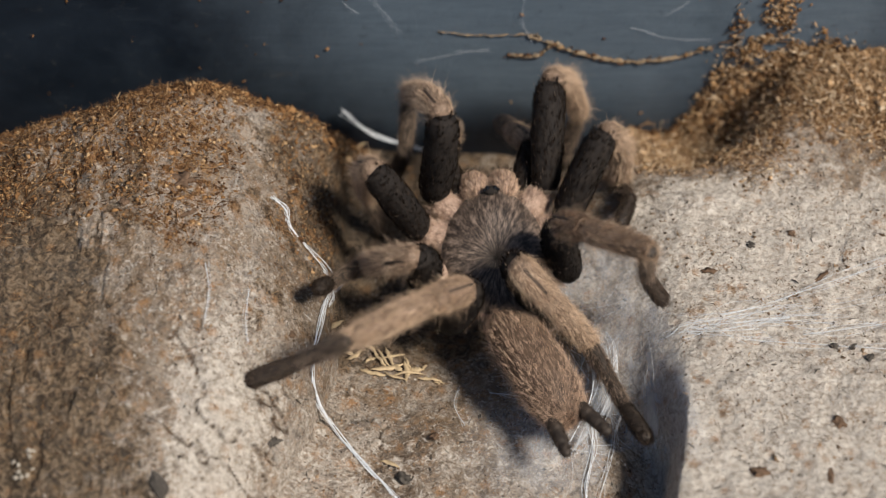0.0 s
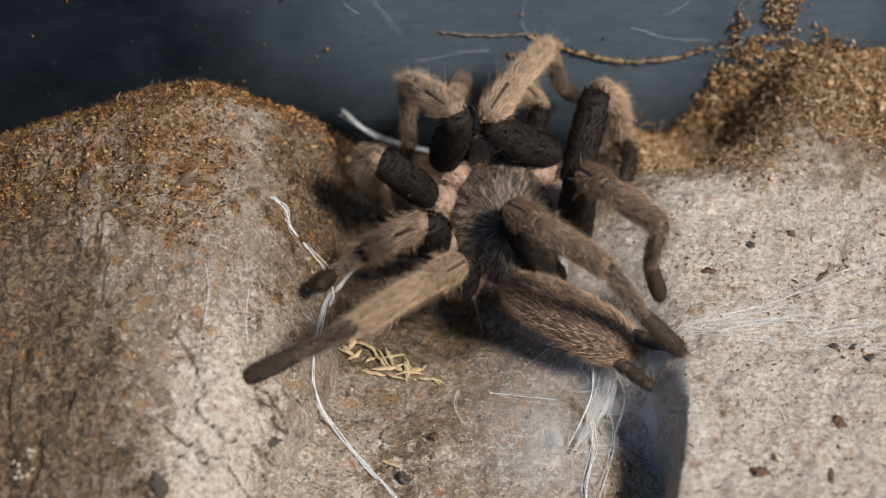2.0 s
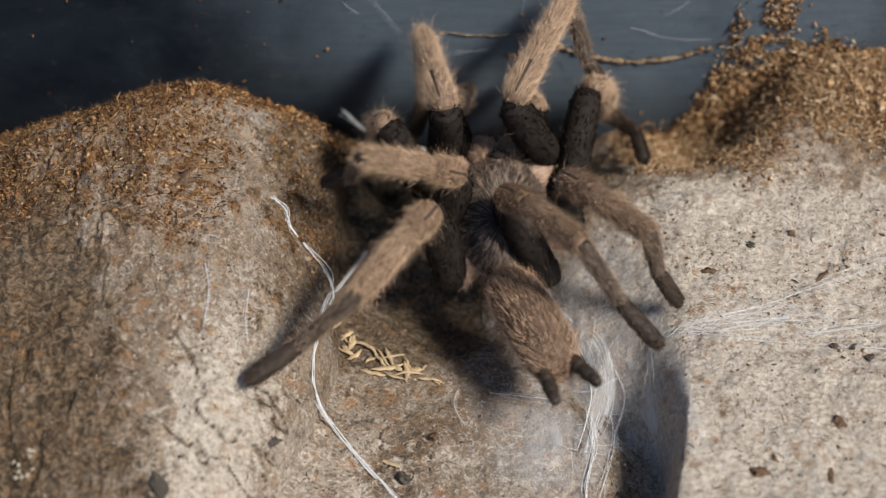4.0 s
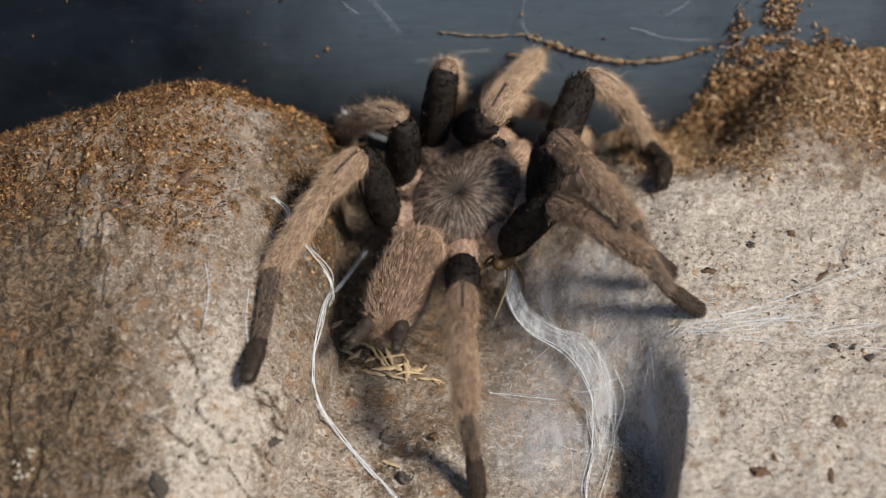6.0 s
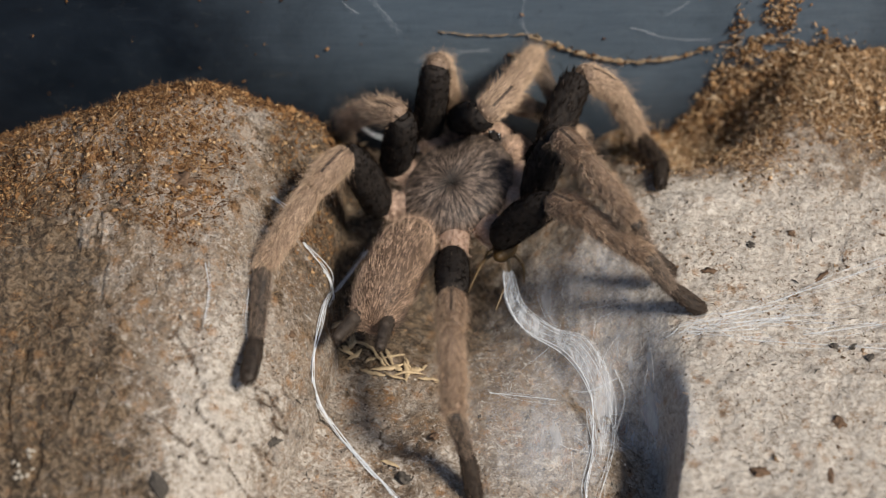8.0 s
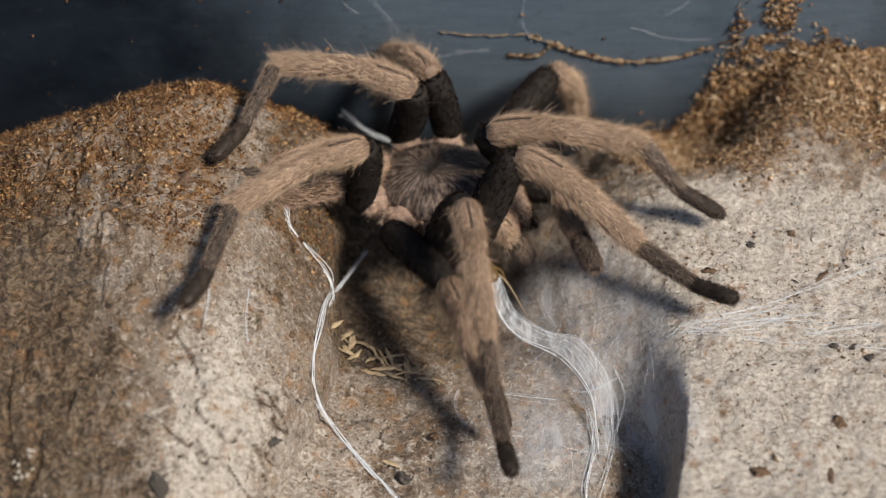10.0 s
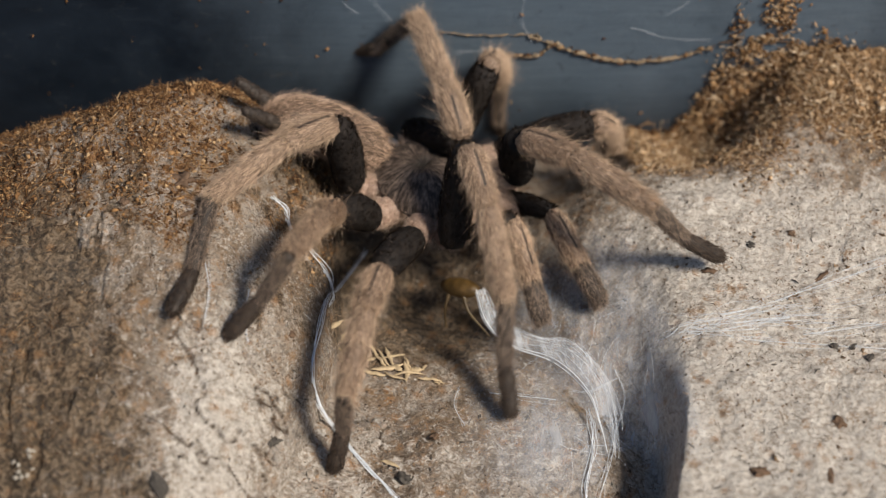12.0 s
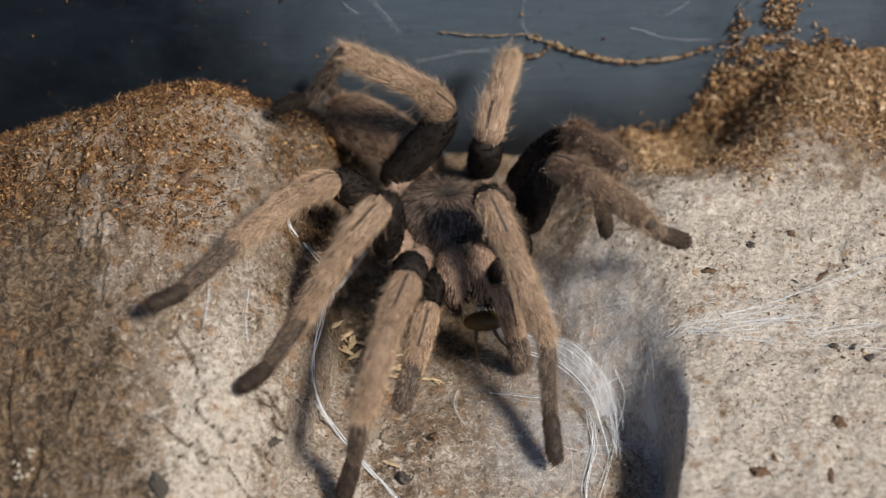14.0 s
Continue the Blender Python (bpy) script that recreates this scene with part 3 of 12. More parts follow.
    return femur, patella, tibia, meta, tarsus


def carapace_shape(x, y, z):
    """Domed plate, higher at the head, with a dent at the fovea and furrows that fan out of it."""
    ang, r = math.atan2(x, y + 2.5), math.hypot(x, y + 2.5)
    wide = 1.0 + 0.05 * math.cos(2 * (y + 3) / 14.0) - (0.20 * max(0.0, y / 14.0) ** 2)
    x2 = x * wide
    if z > 0:
        z = z * (1.0 + 0.30 * math.exp(-((x / 5.0) ** 2)) * max(0.0, min(1.0, (y + 1) / 8)))
        z -= 1.5 * math.exp(-(x / 1.3) ** 2 - ((y + 2.5) / 0.8) ** 2)
        z -= 0.55 * max(0.0, math.cos(4.0 * ang)) ** 8 * math.exp(-((r - 5) / 3.5) ** 2)
    else:
        z *= 0.5
    return x2, y, z


def abdomen_shape(x, y, z):
    """A lean, sack-like abdomen hanging behind; y runs from 0 back to -29, fuller towards its end."""
    s = y / 14.5
    full = math.sqrt(max(0.0, 1 - s * s)) + 1e-6
    blunt = max(0.0, 1 - abs(s) ** 4.0) ** 0.5
    k = blunt / full * (0.98 - 0.05 * s - 0.06 * s * s)
    return x * k, y - 14.0, z * k + 1.5 * (1 - s * s)


def aim(bx, by, bz, tx, ty, tz, azimuth):
    """The pose of a joint from its base to its tip, in mm, hinged across the leg's own upright plane."""
    y = Vector((tx - bx, ty - by, tz - bz)).normalized()
    a = radians(azimuth)
    hinge = Vector((math.sin(a), -math.cos(a), 0))
    x = (hinge - y * hinge.dot(y)).normalized()
    z = x.cross(y)
    m = Matrix((x, y, z)).transposed().to_4x4()
    return Matrix.Translation(Vector((bx, by, bz)) * MM) @ m


def stand(x, y, z, w, i, j, k):
    """A pose from a place in mm and a turn as a quaternion."""
    return Matrix.LocRotScale(Vector((x, y, z)) * MM, Quaternion((w, i, j, k)).normalized(), None)


def build_spider():
    root = new("tarantula")
    tagged(root, "large brown hairy tarantula spinning silk over a hollow", "spider")
    moving = {"body": root}
    shell = part("carapace", blob("carapace", (10.0, 13.2, 4.6), [MAT_CARAPACE, HAIR_PINK, HAIR_CARAPACE],
                 [(2600, 0.6, 2.0, 0.6, 0.035, 1, lambda x, y, z: -1.2 < z < 0.9),
                  (2600, 0.8, 2.4, 0.95, 0.020, 2, lambda x, y, z: z > 1.2 and math.hypot(x, y + 2.5) > 1.7)], 3, carapace_shape, 64, 48,
                 lambda x, y, z: (x, y + 2.5, -0.15)), None, root,
                 "dark velvety carapace with furrows fanning from its middle")
    bm = bmesh.new()
    bmesh.ops.create_uvsphere(bm, u_segments=18, v_segments=10, radius=1.0)
    for v in bm.verts:
        v.co = Vector((v.co.x * 1.6, v.co.y * 1.0, v.co.z * 0.7)) * MM
    mound = part("eye_tubercle", bm, SKIN_DARK, shell, "small black eye mound")
    mound.location = Vector((0, 11.2, 4.1)) * MM
    for ex, ey, es in ((-0.75, 0.5, 0.48), (0.75, 0.5, 0.48), (-1.35, 0.1, 0.36), (1.35, 0.1, 0.36)):
        bm = bmesh.new()
        bmesh.ops.create_uvsphere(bm, u_segments=12, v_segments=8, radius=es * MM)
        eye = part("eye", bm, MAT_EYE, shell, "glossy black eye")
        eye.location = Vector((ex, 11.1 + ey, 4.55)) * MM
    part("sternum", blob("sternum", (7.5, 10.0, 2.6), [SKIN_DARK, HAIR_DARK],
         [(900, 0.6, 1.6, 0.6, 0.06, 1, None)], 4, lambda x, y, z: (x, y, z - 3.4)), None, root, "dark underside plate")
    jaw = blob("chelicera", (2.9, 5.6, 3.6), [SKIN_PINK, HAIR_ABDOMEN, HAIR_DARK],
               [(2600, 0.5, 1.5, 0.7, 0.06, 1, lambda x, y, z: z > -1), (260, 1.5, 3.4, 0.4, 0.06, 2, lambda x, y, z: y > 2)], 5,
               lambda x, y, z: (x, y, z - 0.05 * (y + 5.6) ** 2 * 0.9))
    for sx in (-1, 1):
        ob = part("chelicera", jaw, None, root, "pinkish hairy jaw")
        ob.matrix_basis = pose(sx * 2.9 * MM, 14.6 * MM, -0.8 * MM, -20, 0, -4 * sx)
        bm = bmesh.new()
        bmesh.ops.create_cone(bm, segments=10, radius1=0.8 * MM, radius2=0.08 * MM, depth=4.5 * MM, cap_ends=True)
        fang = part("fang", bm, MAT_EYE, ob, "black fang")
        fang.matrix_basis = pose(0, 4.0 * MM, -6.5 * MM, 165, 0, 0)
    hip_mesh = limb("coxa", 9.2, [(0, 1.8, 1.8), (0.3, 2.7, 2.5), (0.7, 3.0, 2.8), (0.80, 2.5, 2.4), (0.88, 2.9, 2.8), (1, 2.4, 2.3)],
                    [SKIN_PINK, HAIR_PINK], [(3000, 0.4, 1.4, 0.8, 0.035, 1), (400, 1.2, 2.6, 0.45, 0.02, 1)], 77, rings=14)
    for k in (1, 2, 3, 4):
        femur, patella, tibia, meta, tarsus = leg_meshes(k)
        f, t, m = LEGS[k]
        for side, sx in (("L", -1), ("R", 1)):
            hx, hy = HIPS[k]
            coxa = part("coxa", hip_mesh, None, root, "pale pinkish leg base")
            foot_of = Vector((sx * hx, hy, HIP_Z))
            start = Vector((sx * hx * 0.32, hy * 0.42, HIP_Z - 1.2))
            coxa.matrix_basis = aim(*start, *(foot_of + (foot_of - start).normalized() * 0.6), math.degrees(math.atan2(hy, sx * hx)))
            fe = part("femur", femur, None, root, "black velvety thigh joint")
            ti = part("tibia", tibia, None, root, "tan hairy shin joint")
            pa = part("patella", patella, None, ti, "tan knee joint with bare dark stripes")
            pa.matrix_basis = pose(0, -t * 0.40 * MM, 0, KNEE[2], 0, 0)
            me = part("metatarsus", meta, None, root, "dark brown hairy lower joint")
            ta = part("tarsus", tarsus, None, me, "blackish padded foot")
            ta.matrix_basis = pose(0, m * ANKLE[0] * math.cos(radians(ANKLE[2])) * MM, m * ANKLE[4] * MM, -ANKLE[3], 0, 0)
            moving[f"{side}{k}f"], moving[f"{side}{k}t"], moving[f"{side}{k}m"] = fe, ti, me
    pf = limb("palp_femur", 10.0, [(0, 1.7, 1.7), (0.5, 2.1, 2.3), (1, 1.7, 1.7)], [SKIN_DARK, HAIR_DARK],
              [(3000, 0.5, 1.3, 0.86, 0.04, 1)], 90, rings=10)
    pt = limb("palp_tibia", 12.5, [(0, 1.6, 1.6), (0.2, 2.2, 2.2), (0.42, 2.3, 2.3), (0.5, 2.0, 2.0), (0.6, 2.3, 2.3), (1, 1.9, 1.9)],
              [SKIN_TAN, HAIR_TAN, SKIN_BARE], [(6500, 0.5, 1.5, 0.86, 0.032, 1), (700, 1.0, 2.6, 0.5, 0.018, 1)], 91, stripes=True)
    pb = limb("palp_tarsus", 9.0, [(0, 1.7, 1.7), (0.4, 2.1, 2.0), (0.85, 1.9, 1.8), (1, 1.1, 1.0)],
              [SKIN_FOOT, HAIR_FOOT], [(5000, 0.5, 1.3, 0.86, 0.035, 1)], 92)
    for side in "LR":
        fe = part("palp_femur", pf, None, root, "dark feeler base")
        ti = part("palp_tibia", pt, None, root, "tan hairy feeler")
        ta = part("palp_tarsus", pb, None, ti, "dark rounded feeler tip")
        ta.location = (0, 12.3 * MM, 0)
        moving[f"{side}Pf"], moving[f"{side}Pt"] = fe, ti
    sack = part("abdomen", blob("abdomen", (5.7, 14.5, 5.4), [SKIN_ABDOMEN, HAIR_ABDOMEN],
                [(19000, 0.6, 1.8, 0.84, 0.030, 1, None), (4200, 1.4, 3.2, 0.62, 0.020, 1, None)], 6, abdomen_shape, 36, 28), None, root,
                "lean brown abdomen in a coat of hair")
    moving["abdomen"] = sack
    tube = limb("spinneret", 8.8, [(0, 1.4, 1.4), (0.3, 1.45, 1.45), (0.36, 1.15, 1.15), (0.42, 1.4, 1.4), (0.66, 1.3, 1.3), (0.71, 1.05, 1.05), (0.77, 1.2, 1.2), (0.95, 0.9, 0.9), (1, 0.5, 0.5)],
                [SKIN_FOOT, HAIR_TARSUS], [(700, 0.4, 1.1, 0.8, 0.04, 1)], 95, sides=10)
    for sx in (-1, 1):
        sp = part("spinneret", tube, None, sack, "dark jointed spinneret")
        sp.matrix_basis = pose(sx * 2.9 * MM, -26.6 * MM, 1.0 * MM, 10, 0, 180 + 10 * sx)
    return moving


MOVING = build_spider()


# ---- silk, crumbs and the prey ----
def on_ground(x, y, lift=0.0):
    return float(relief(np.array([float(x)]), np.array([float(y)]))[0]) + lift


def soft_line(points, steps):
    """A smooth line through places in mm."""
    p = [Vector(q) for q in points]
    p = [p[0] * 2 - p[1]] + p + [p[-1] * 2 - p[-2]]
    out = []
    for i in range(1, len(p) - 2):
        for k in range(steps):
            u = k / steps
            out.append(0.5 * ((2 * p[i]) + (p[i + 1] - p[i - 1]) * u + (2 * p[i - 1] - 5 * p[i] + 4 * p[i + 1] - p[i + 2]) * u * u
                              + (3 * p[i] - p[i - 1] - 3 * p[i + 1] + p[i + 2]) * u ** 3))
    return out + [p[-2]]


def cord(verts, faces, line, radius, sides=5, rng=None, rough=0.0):
    """Adds a thin round cord along a line of places."""
    base = len(verts)
    for i, p in enumerate(line):
        d = (line[min(i + 1, len(line) - 1)] - line[max(i - 1, 0)]).normalized()
        a = d.orthogonal().normalized()
        b = d.cross(a)
        r = radius(i / (len(line) - 1)) if callable(radius) else radius
        if rng:
            r *= 1 + rough * (rng.random() - 0.5) * 2
        for j in range(sides):
            t = 2 * math.pi * j / sides
            verts.append(tuple(p + (a * math.cos(t) + b * math.sin(t)) * r))
    for i in range(len(line) - 1):
        for j in range(sides):
            k = (j + 1) % sides
            faces.append((base + i * sides + j, base + i * sides + k, base + (i + 1) * sides + k, base + (i + 1) * sides + j))


def draped(places, lift):
    return [(x, y, on_ground(x, y, lift)) for x, y in places]


def thing(name, verts, faces, material, label, category, group="", kind=""):
    return tagged(new(name, mesh_of(name, verts, faces, [material])), label, category, group, kind)


def thread(places, radius, label="white silk thread lying over the ground", frayed=3, seed=1, spreadout=0.35):
    """A silk thread of several filaments that run together."""
    rng = random.Random(seed)
    verts, faces = [], []
    for k in range(frayed):
        off = [Vector((rng.gauss(0, spreadout), rng.gauss(0, spreadout), rng.gauss(0, spreadout * 0.5))) for _ in places]
        line = soft_line([Vector(p) + o * (0 if k == 0 else 1) for p, o in zip(places, off)], 10)
        cord(verts, faces, line, radius * (1.0 if k == 0 else 0.5), 5, rng, 0.2)
    return thing("silk_thread", verts, faces, MAT_SILK if radius > 0.08 else MAT_SILK_FINE, label, "silk", "silk threads")


def scatter(rng, count, x0, x1, y0, y1, weight):
    """Places on the ground, thicker where weight is high."""
    out = []
    while sum(len(o) for o in out) < count:
        x, y = rng.uniform(x0, x1, 20000), rng.uniform(y0, y1, 20000)
        ok = rng.random(20000) < weight(x, y)
        out.append(np.stack([x[ok], y[ok]], 1))
    return np.concatenate(out)[:count]


def loose_fibres(name, centres, directions, lengths, widths, rng, material, label, category):
    """Bent three-sided splinters in one mesh."""
    n = len(centres)
    d = directions / np.linalg.norm(directions, axis=1, keepdims=True)
    a = np.cross(d, rng.normal(0, 1, (n, 3)))
    a /= np.linalg.norm(a, axis=1, keepdims=True)
    b = np.cross(d, a)
    rings = []
    for s, w, h in ((-0.5, 0.45, 0.0), (0.0, 1.0, 0.12), (0.5, 0.3, -0.05)):
        mid = centres + d * (s * lengths)[:, None] + a * (h * lengths * rng.normal(1, 0.6, n))[:, None]
        for k in range(3):
            t = 2.1 * k
            rings.append(mid + (a * math.cos(t) + b * math.sin(t)) * (widths * w)[:, None])
    verts = np.stack(rings, 1).reshape(-1, 3)
    quads = np.array([(r * 3 + k, r * 3 + (k + 1) % 3, r * 3 + 3 + (k + 1) % 3, r * 3 + 3 + k) for r in (0, 1) for k in range(3)])
    faces = (quads[None] + (np.arange(n) * 9)[:, None, None]).reshape(-1, 4).tolist()
    return thing(name, verts.tolist(), faces, material, label, category, kind="stuff")


OCTA = np.array([(1, 0, 0), (-1, 0, 0), (0, 1, 0), (0, -1, 0), (0, 0, 1), (0, 0, -1)], dtype=float)
OCTA_FACES = np.array([(0, 2, 4), (2, 1, 4), (1, 3, 4), (3, 0, 4), (2, 0, 5), (1, 2, 5), (3, 1, 5), (0, 3, 5)])


def loose_crumbs(name, centres, sizes, flat, rng, material, label, category):
    """Angular crumbs in one mesh."""
    n = len(centres)
    shape = OCTA[None] * rng.uniform(0.5, 1.4, (n, 6, 1)) + rng.normal(0, 0.18, (n, 6, 3))
    t = rng.uniform(0, 2 * math.pi, n)
    c, s = np.cos(t)[:, None], np.sin(t)[:, None]
    stretch = rng.uniform(0.5, 1.8, (n, 1))
    x, y, z = shape[:, :, 0] * stretch, shape[:, :, 1], shape[:, :, 2] * flat
    tilt = rng.normal(0, 0.35, (n, 1))
    x, z = x * np.cos(tilt) - z * np.sin(tilt), x * np.sin(tilt) + z * np.cos(tilt)
    verts = np.stack([x * c - y * s, x * s + y * c, z], -1) * sizes[:, None, None] + centres[:, None]
    faces = (OCTA_FACES[None] + (np.arange(n) * 6)[:, None, None]).reshape(-1, 3).tolist()
    return thing(name, verts.reshape(-1, 3).tolist(), faces, material, label, category, kind="stuff")


def litter():
    rng = np.random.default_rng(12)
    near = (-98, 98, -66, WALL_Y - 0.5)

    def peat_weight(x, y):
        return np.clip(peatiness(x, y) - 0.25, 0, 1) ** 1.1 * (0.35 + 0.65 * np.clip(0.5 + 1.5 * fractal(x, y, 6, 3, 91), 0, 1))

    # left bits keep the darker palette, right bits the one painted as sunlit
    for side, bits, fibres, crumbs, tone in (("left", MAT_PEAT_BITS, 8500, 20000, "brown"), ("right", MAT_PEAT_SUNLIT, 10000, 6500, "sun-brightened tan")):
        def here(x, y):
            return peat_weight(x, y) * ((x < 0) if side == "left" else (x > 0))

        p = scatter(rng, fibres, *near, here)
        n = len(p)
        d = np.stack([rng.normal(0, 1, n), rng.normal(0, 1, n), rng.normal(0.05, 0.3, n)], 1)
        length = 0.6 + 4.4 * rng.random(n) ** 2.2
        loose_fibres("peat_fibres", np.column_stack([p, relief(p[:, 0], p[:, 1]) + 0.15]), d, length, 0.03 + 0.13 * rng.random(n) ** 3, rng, bits,
                     f"tangled {tone} peat fibres on the heap", "peat")
        p = scatter(rng, crumbs, *near, here)
        n = len(p)
        loose_crumbs("peat_crumbs", np.column_stack([p, relief(p[:, 0], p[:, 1]) + 0.05]), 0.10 + 0.5 * rng.random(n) ** 3.4, 0.6, rng, bits,
                     f"{tone} peat crumbs on the heap", "peat")
    p = scatter(rng, 9000, *near, lambda x, y: (1 - 0.8 * step(-60, -74, x)) * (0.15 + 0.85) * np.clip(0.5 + 1.6 * fractal(x, y, 7, 3, 83), 0, 1) ** 2)
    n = len(p)
    loose_crumbs("marl_flecks", np.column_stack([p, relief(p[:, 0], p[:, 1]) + 0.02]), 0.07 + 0.36 * rng.random(n) ** 3.6, 0.35, rng, MAT_FLECKS,
                 "rusty, dark and white flecks trodden into the marl", "grit")
    p = scatter(rng, 6500, *near, lambda x, y: (0.25 + 0.5 * step(-15, -40, x)) * np.clip(0.4 + 1.6 * fractal(x, y, 9, 3, 87), 0, 1))
    n = len(p)
    d = np.stack([rng.normal(0, 1, n), rng.normal(0, 1, n), rng.normal(0, 0.12, n)], 1)
    loose_fibres("marl_fibres", np.column_stack([p, relief(p[:, 0], p[:, 1]) + 0.1]), d, 0.4 + 2.0 * rng.random(n) ** 3, 0.03 + 0.07 * rng.random(n) ** 2, rng, MAT_PEAT_BITS,
                 "short rusty fibres strewn over the marl", "peat")
    p = scatter(rng, 420, *near, lambda x, y: 0.3 + 0.7 * np.clip(0.5 + 2.0 * fractal(x, y, 14, 3, 97), 0, 1))
    n = len(p)
    d = np.stack([rng.normal(0, 1, n), rng.normal(0, 1, n), rng.normal(0, 0.08, n)], 1)
    loose_fibres("charred_fibres", np.column_stack([p, relief(p[:, 0], p[:, 1]) + 0.08]), d, 0.8 + 1.8 * rng.random(n) ** 2, 0.07 + 0.16 * rng.random(n) ** 2, rng, MAT_GRIT,
                 "short blackened fibres pressed into the marl", "peat")
    # clods of peat knotted into the crown of the heap and the bank by the wall
    for x0, x1, count, bits, tone in ((-98, -20, 420, MAT_PEAT_BITS, "brown"), (38, 98, 260, MAT_PEAT_SUNLIT, "tan")):
        p = scatter(rng, count, x0, x1, 12, WALL_Y - 1.0, lambda x, y: np.clip(peatiness(x, y) - 0.55, 0, 1) * np.clip(0.3 + 2.2 * fractal(x, y, 8, 3, 93), 0, 1) * step(10, 30, y))
        n = len(p)
        loose_crumbs("peat_clods", np.column_stack([p, relief(p[:, 0], p[:, 1]) + 0.2]), 0.35 + 0.95 * rng.random(n) ** 2.5, 0.75, rng, bits,
                     f"{tone} clods of peat by the tub wall", "peat")
    # peat that sticks to the tub's wall, thinning out upwards
    for m, fibrous in ((8000, True), (7000, False)):
        x = np.where(rng.random(m) < 0.8, rng.normal(66, 7.5, m), rng.normal(64.5, 2.5, m))
        foot = relief(x, np.full(m, WALL_Y - 1.0))
        zz = foot - 1 + np.abs(rng.normal(0, 1, m)) * (13.0 * np.exp(-(((x - 65) / 8.0) ** 2)) + 2.0)
        keep = fractal(x, zz, 5, 3, 151) > rng.uniform(-0.5, 0.15, m)
        x, zz, m = x[keep], zz[keep], int(keep.sum())
        c = np.stack([x, WALL_Y - 0.15 - 0.5 * rng.random(m), zz], 1)
        if fibrous:
            d = np.stack([rng.normal(0, 1, m), rng.normal(0, 0.12, m), rng.normal(0, 0.9, m)], 1)
            loose_fibres("wall_peat", c, d, 0.6 + 2.6 * rng.random(m) ** 2, 0.05 + 0.22 * rng.random(m) ** 2, rng, MAT_PEAT_SUNLIT,
                         "tan peat fibres stuck to the tub wall", "peat")
        else:
            loose_crumbs("wall_peat", c, 0.10 + 0.5 * rng.random(m) ** 3, 0.9, rng, MAT_PEAT_BITS, "brown peat crumbs stuck to the tub wall", "peat")
    m = 130
    c = np.stack([rng.uniform(-95, 95, m), np.full(m, WALL_Y - 0.1), rng.uniform(-4, 33, m)], 1)
    loose_crumbs("wall_specks", c, 0.05 + 0.42 * rng.random(m) ** 5, 0.8, rng, MAT_PEAT_BITS, "small specks of dirt on the tub wall", "dirt")


def rootlet(points, radius, label):
    rng = random.Random(len(points))
    verts, faces = [], []
    line = soft_line([(x, WALL_Y - 0.35, z) for x, z in points], 14)
    line = [p + Vector((0, 0, rng.gauss(0, 0.16))) for p in line]
    cord(verts, faces, line, radius * 0.75, 6, rng, 0.8)
    thing("rootlet", verts, faces, MAT_ROOT, label, "root", "rootlets on the wall")


def shaving(x, y, length, turn, seed, z=None):
    """A curled strip of wood with some thickness."""
    rng = random.Random(seed)
    c, s = math.cos(turn), math.sin(turn)
    verts, faces = [], []
    width, curl = 0.18 + 0.42 * rng.random(), rng.uniform(-0.5, 0.5)
    base = (on_ground(x, y, 0.35) if z is None else z)
    m = 9
    for i in range(m):
        u = i / (m - 1) - 0.5
        px, py = u * length, curl * length * (u * u - 0.1) + 0.1 * rng.gauss(0, 1)
        w = width * (1 - 3.8 * u * u) * (0.8 + 0.4 * rng.random())
        rise = 0.1 + 0.9 * rng.random() * (0.25 - u * u) * 4 * 0.6
        for side, up in ((-1, 0), (1, 0.06), (1, 0.2), (-1, 0.14)):
            qx, qy = px, py + side * w
            verts.append((x + qx * c - qy * s, y + qx * s + qy * c, base + rise + up))
    for i in range(m - 1):
        for k in range(4):
            j = (k + 1) % 4
            faces.append((i * 4 + k, i * 4 + j, i * 4 + 4 + j, i * 4 + 4 + k))
    faces += [(3, 2, 1, 0), tuple(range(4 * m - 4, 4 * m))]
    thing("wood_shaving", verts, faces, MAT_STRAW, "curled yellowish wood shaving lying in the hollow", "shaving", "wood shavings")


def lump(name, x, y, size, material, label, category, group, seed, squash=0.6, cut=3):
    """A rough little stone or clod, half sunk."""
    bm = bmesh.new()
    bmesh.ops.create_icosphere(bm, subdivisions=cut, radius=1.0)
    shift = Vector((seed * 3.1, seed * 1.7, 0))
    for v in bm.verts:
        k = 0.9 + 0.85 * noise.fractal(v.co * 1.7 + shift, 0.8, 2.0, 5)
        v.co = Vector((v.co.x * size[0] * k, v.co.y * size[1] * k, v.co.z * min(size) * squash * k)) * MM
    for f in bm.faces:
        f.smooth = cut > 2
    me = bpy.data.meshes.new(name)
    bm.to_mesh(me)
    bm.free()
    me.materials.append(material)
    ob = new(name, me)
    ob.matrix_basis = pose(x * MM, y * MM, on_ground(x, y, min(size) * 0.15) * MM, 0, 0, seed * 47)
    tagged(ob, label, category, group)


litter()
rng_crust = np.random.default_rng(5)
u = rng_crust.random(240)
crust_x = 14 + 43 * u + rng_crust.normal(0, 0.5, 240)
crust_z = np.interp(crust_x, [14, 20, 23.3, 28.2, 37.9, 48.6, 56.6], [14.1, 14.2, 17.4, 14.9, 12.4, 13.2, 16.5]) + rng_crust.normal(0, 0.45, 240)
loose_crumbs("root_crust", np.stack([crust_x, np.full(240, WALL_Y - 0.5), crust_z], 1), 0.10 + 0.26 * rng_crust.random(240) ** 2, 0.8, rng_crust, MAT_PEAT_BITS,
             "crumbs of peat caught along the rootlet", "peat")
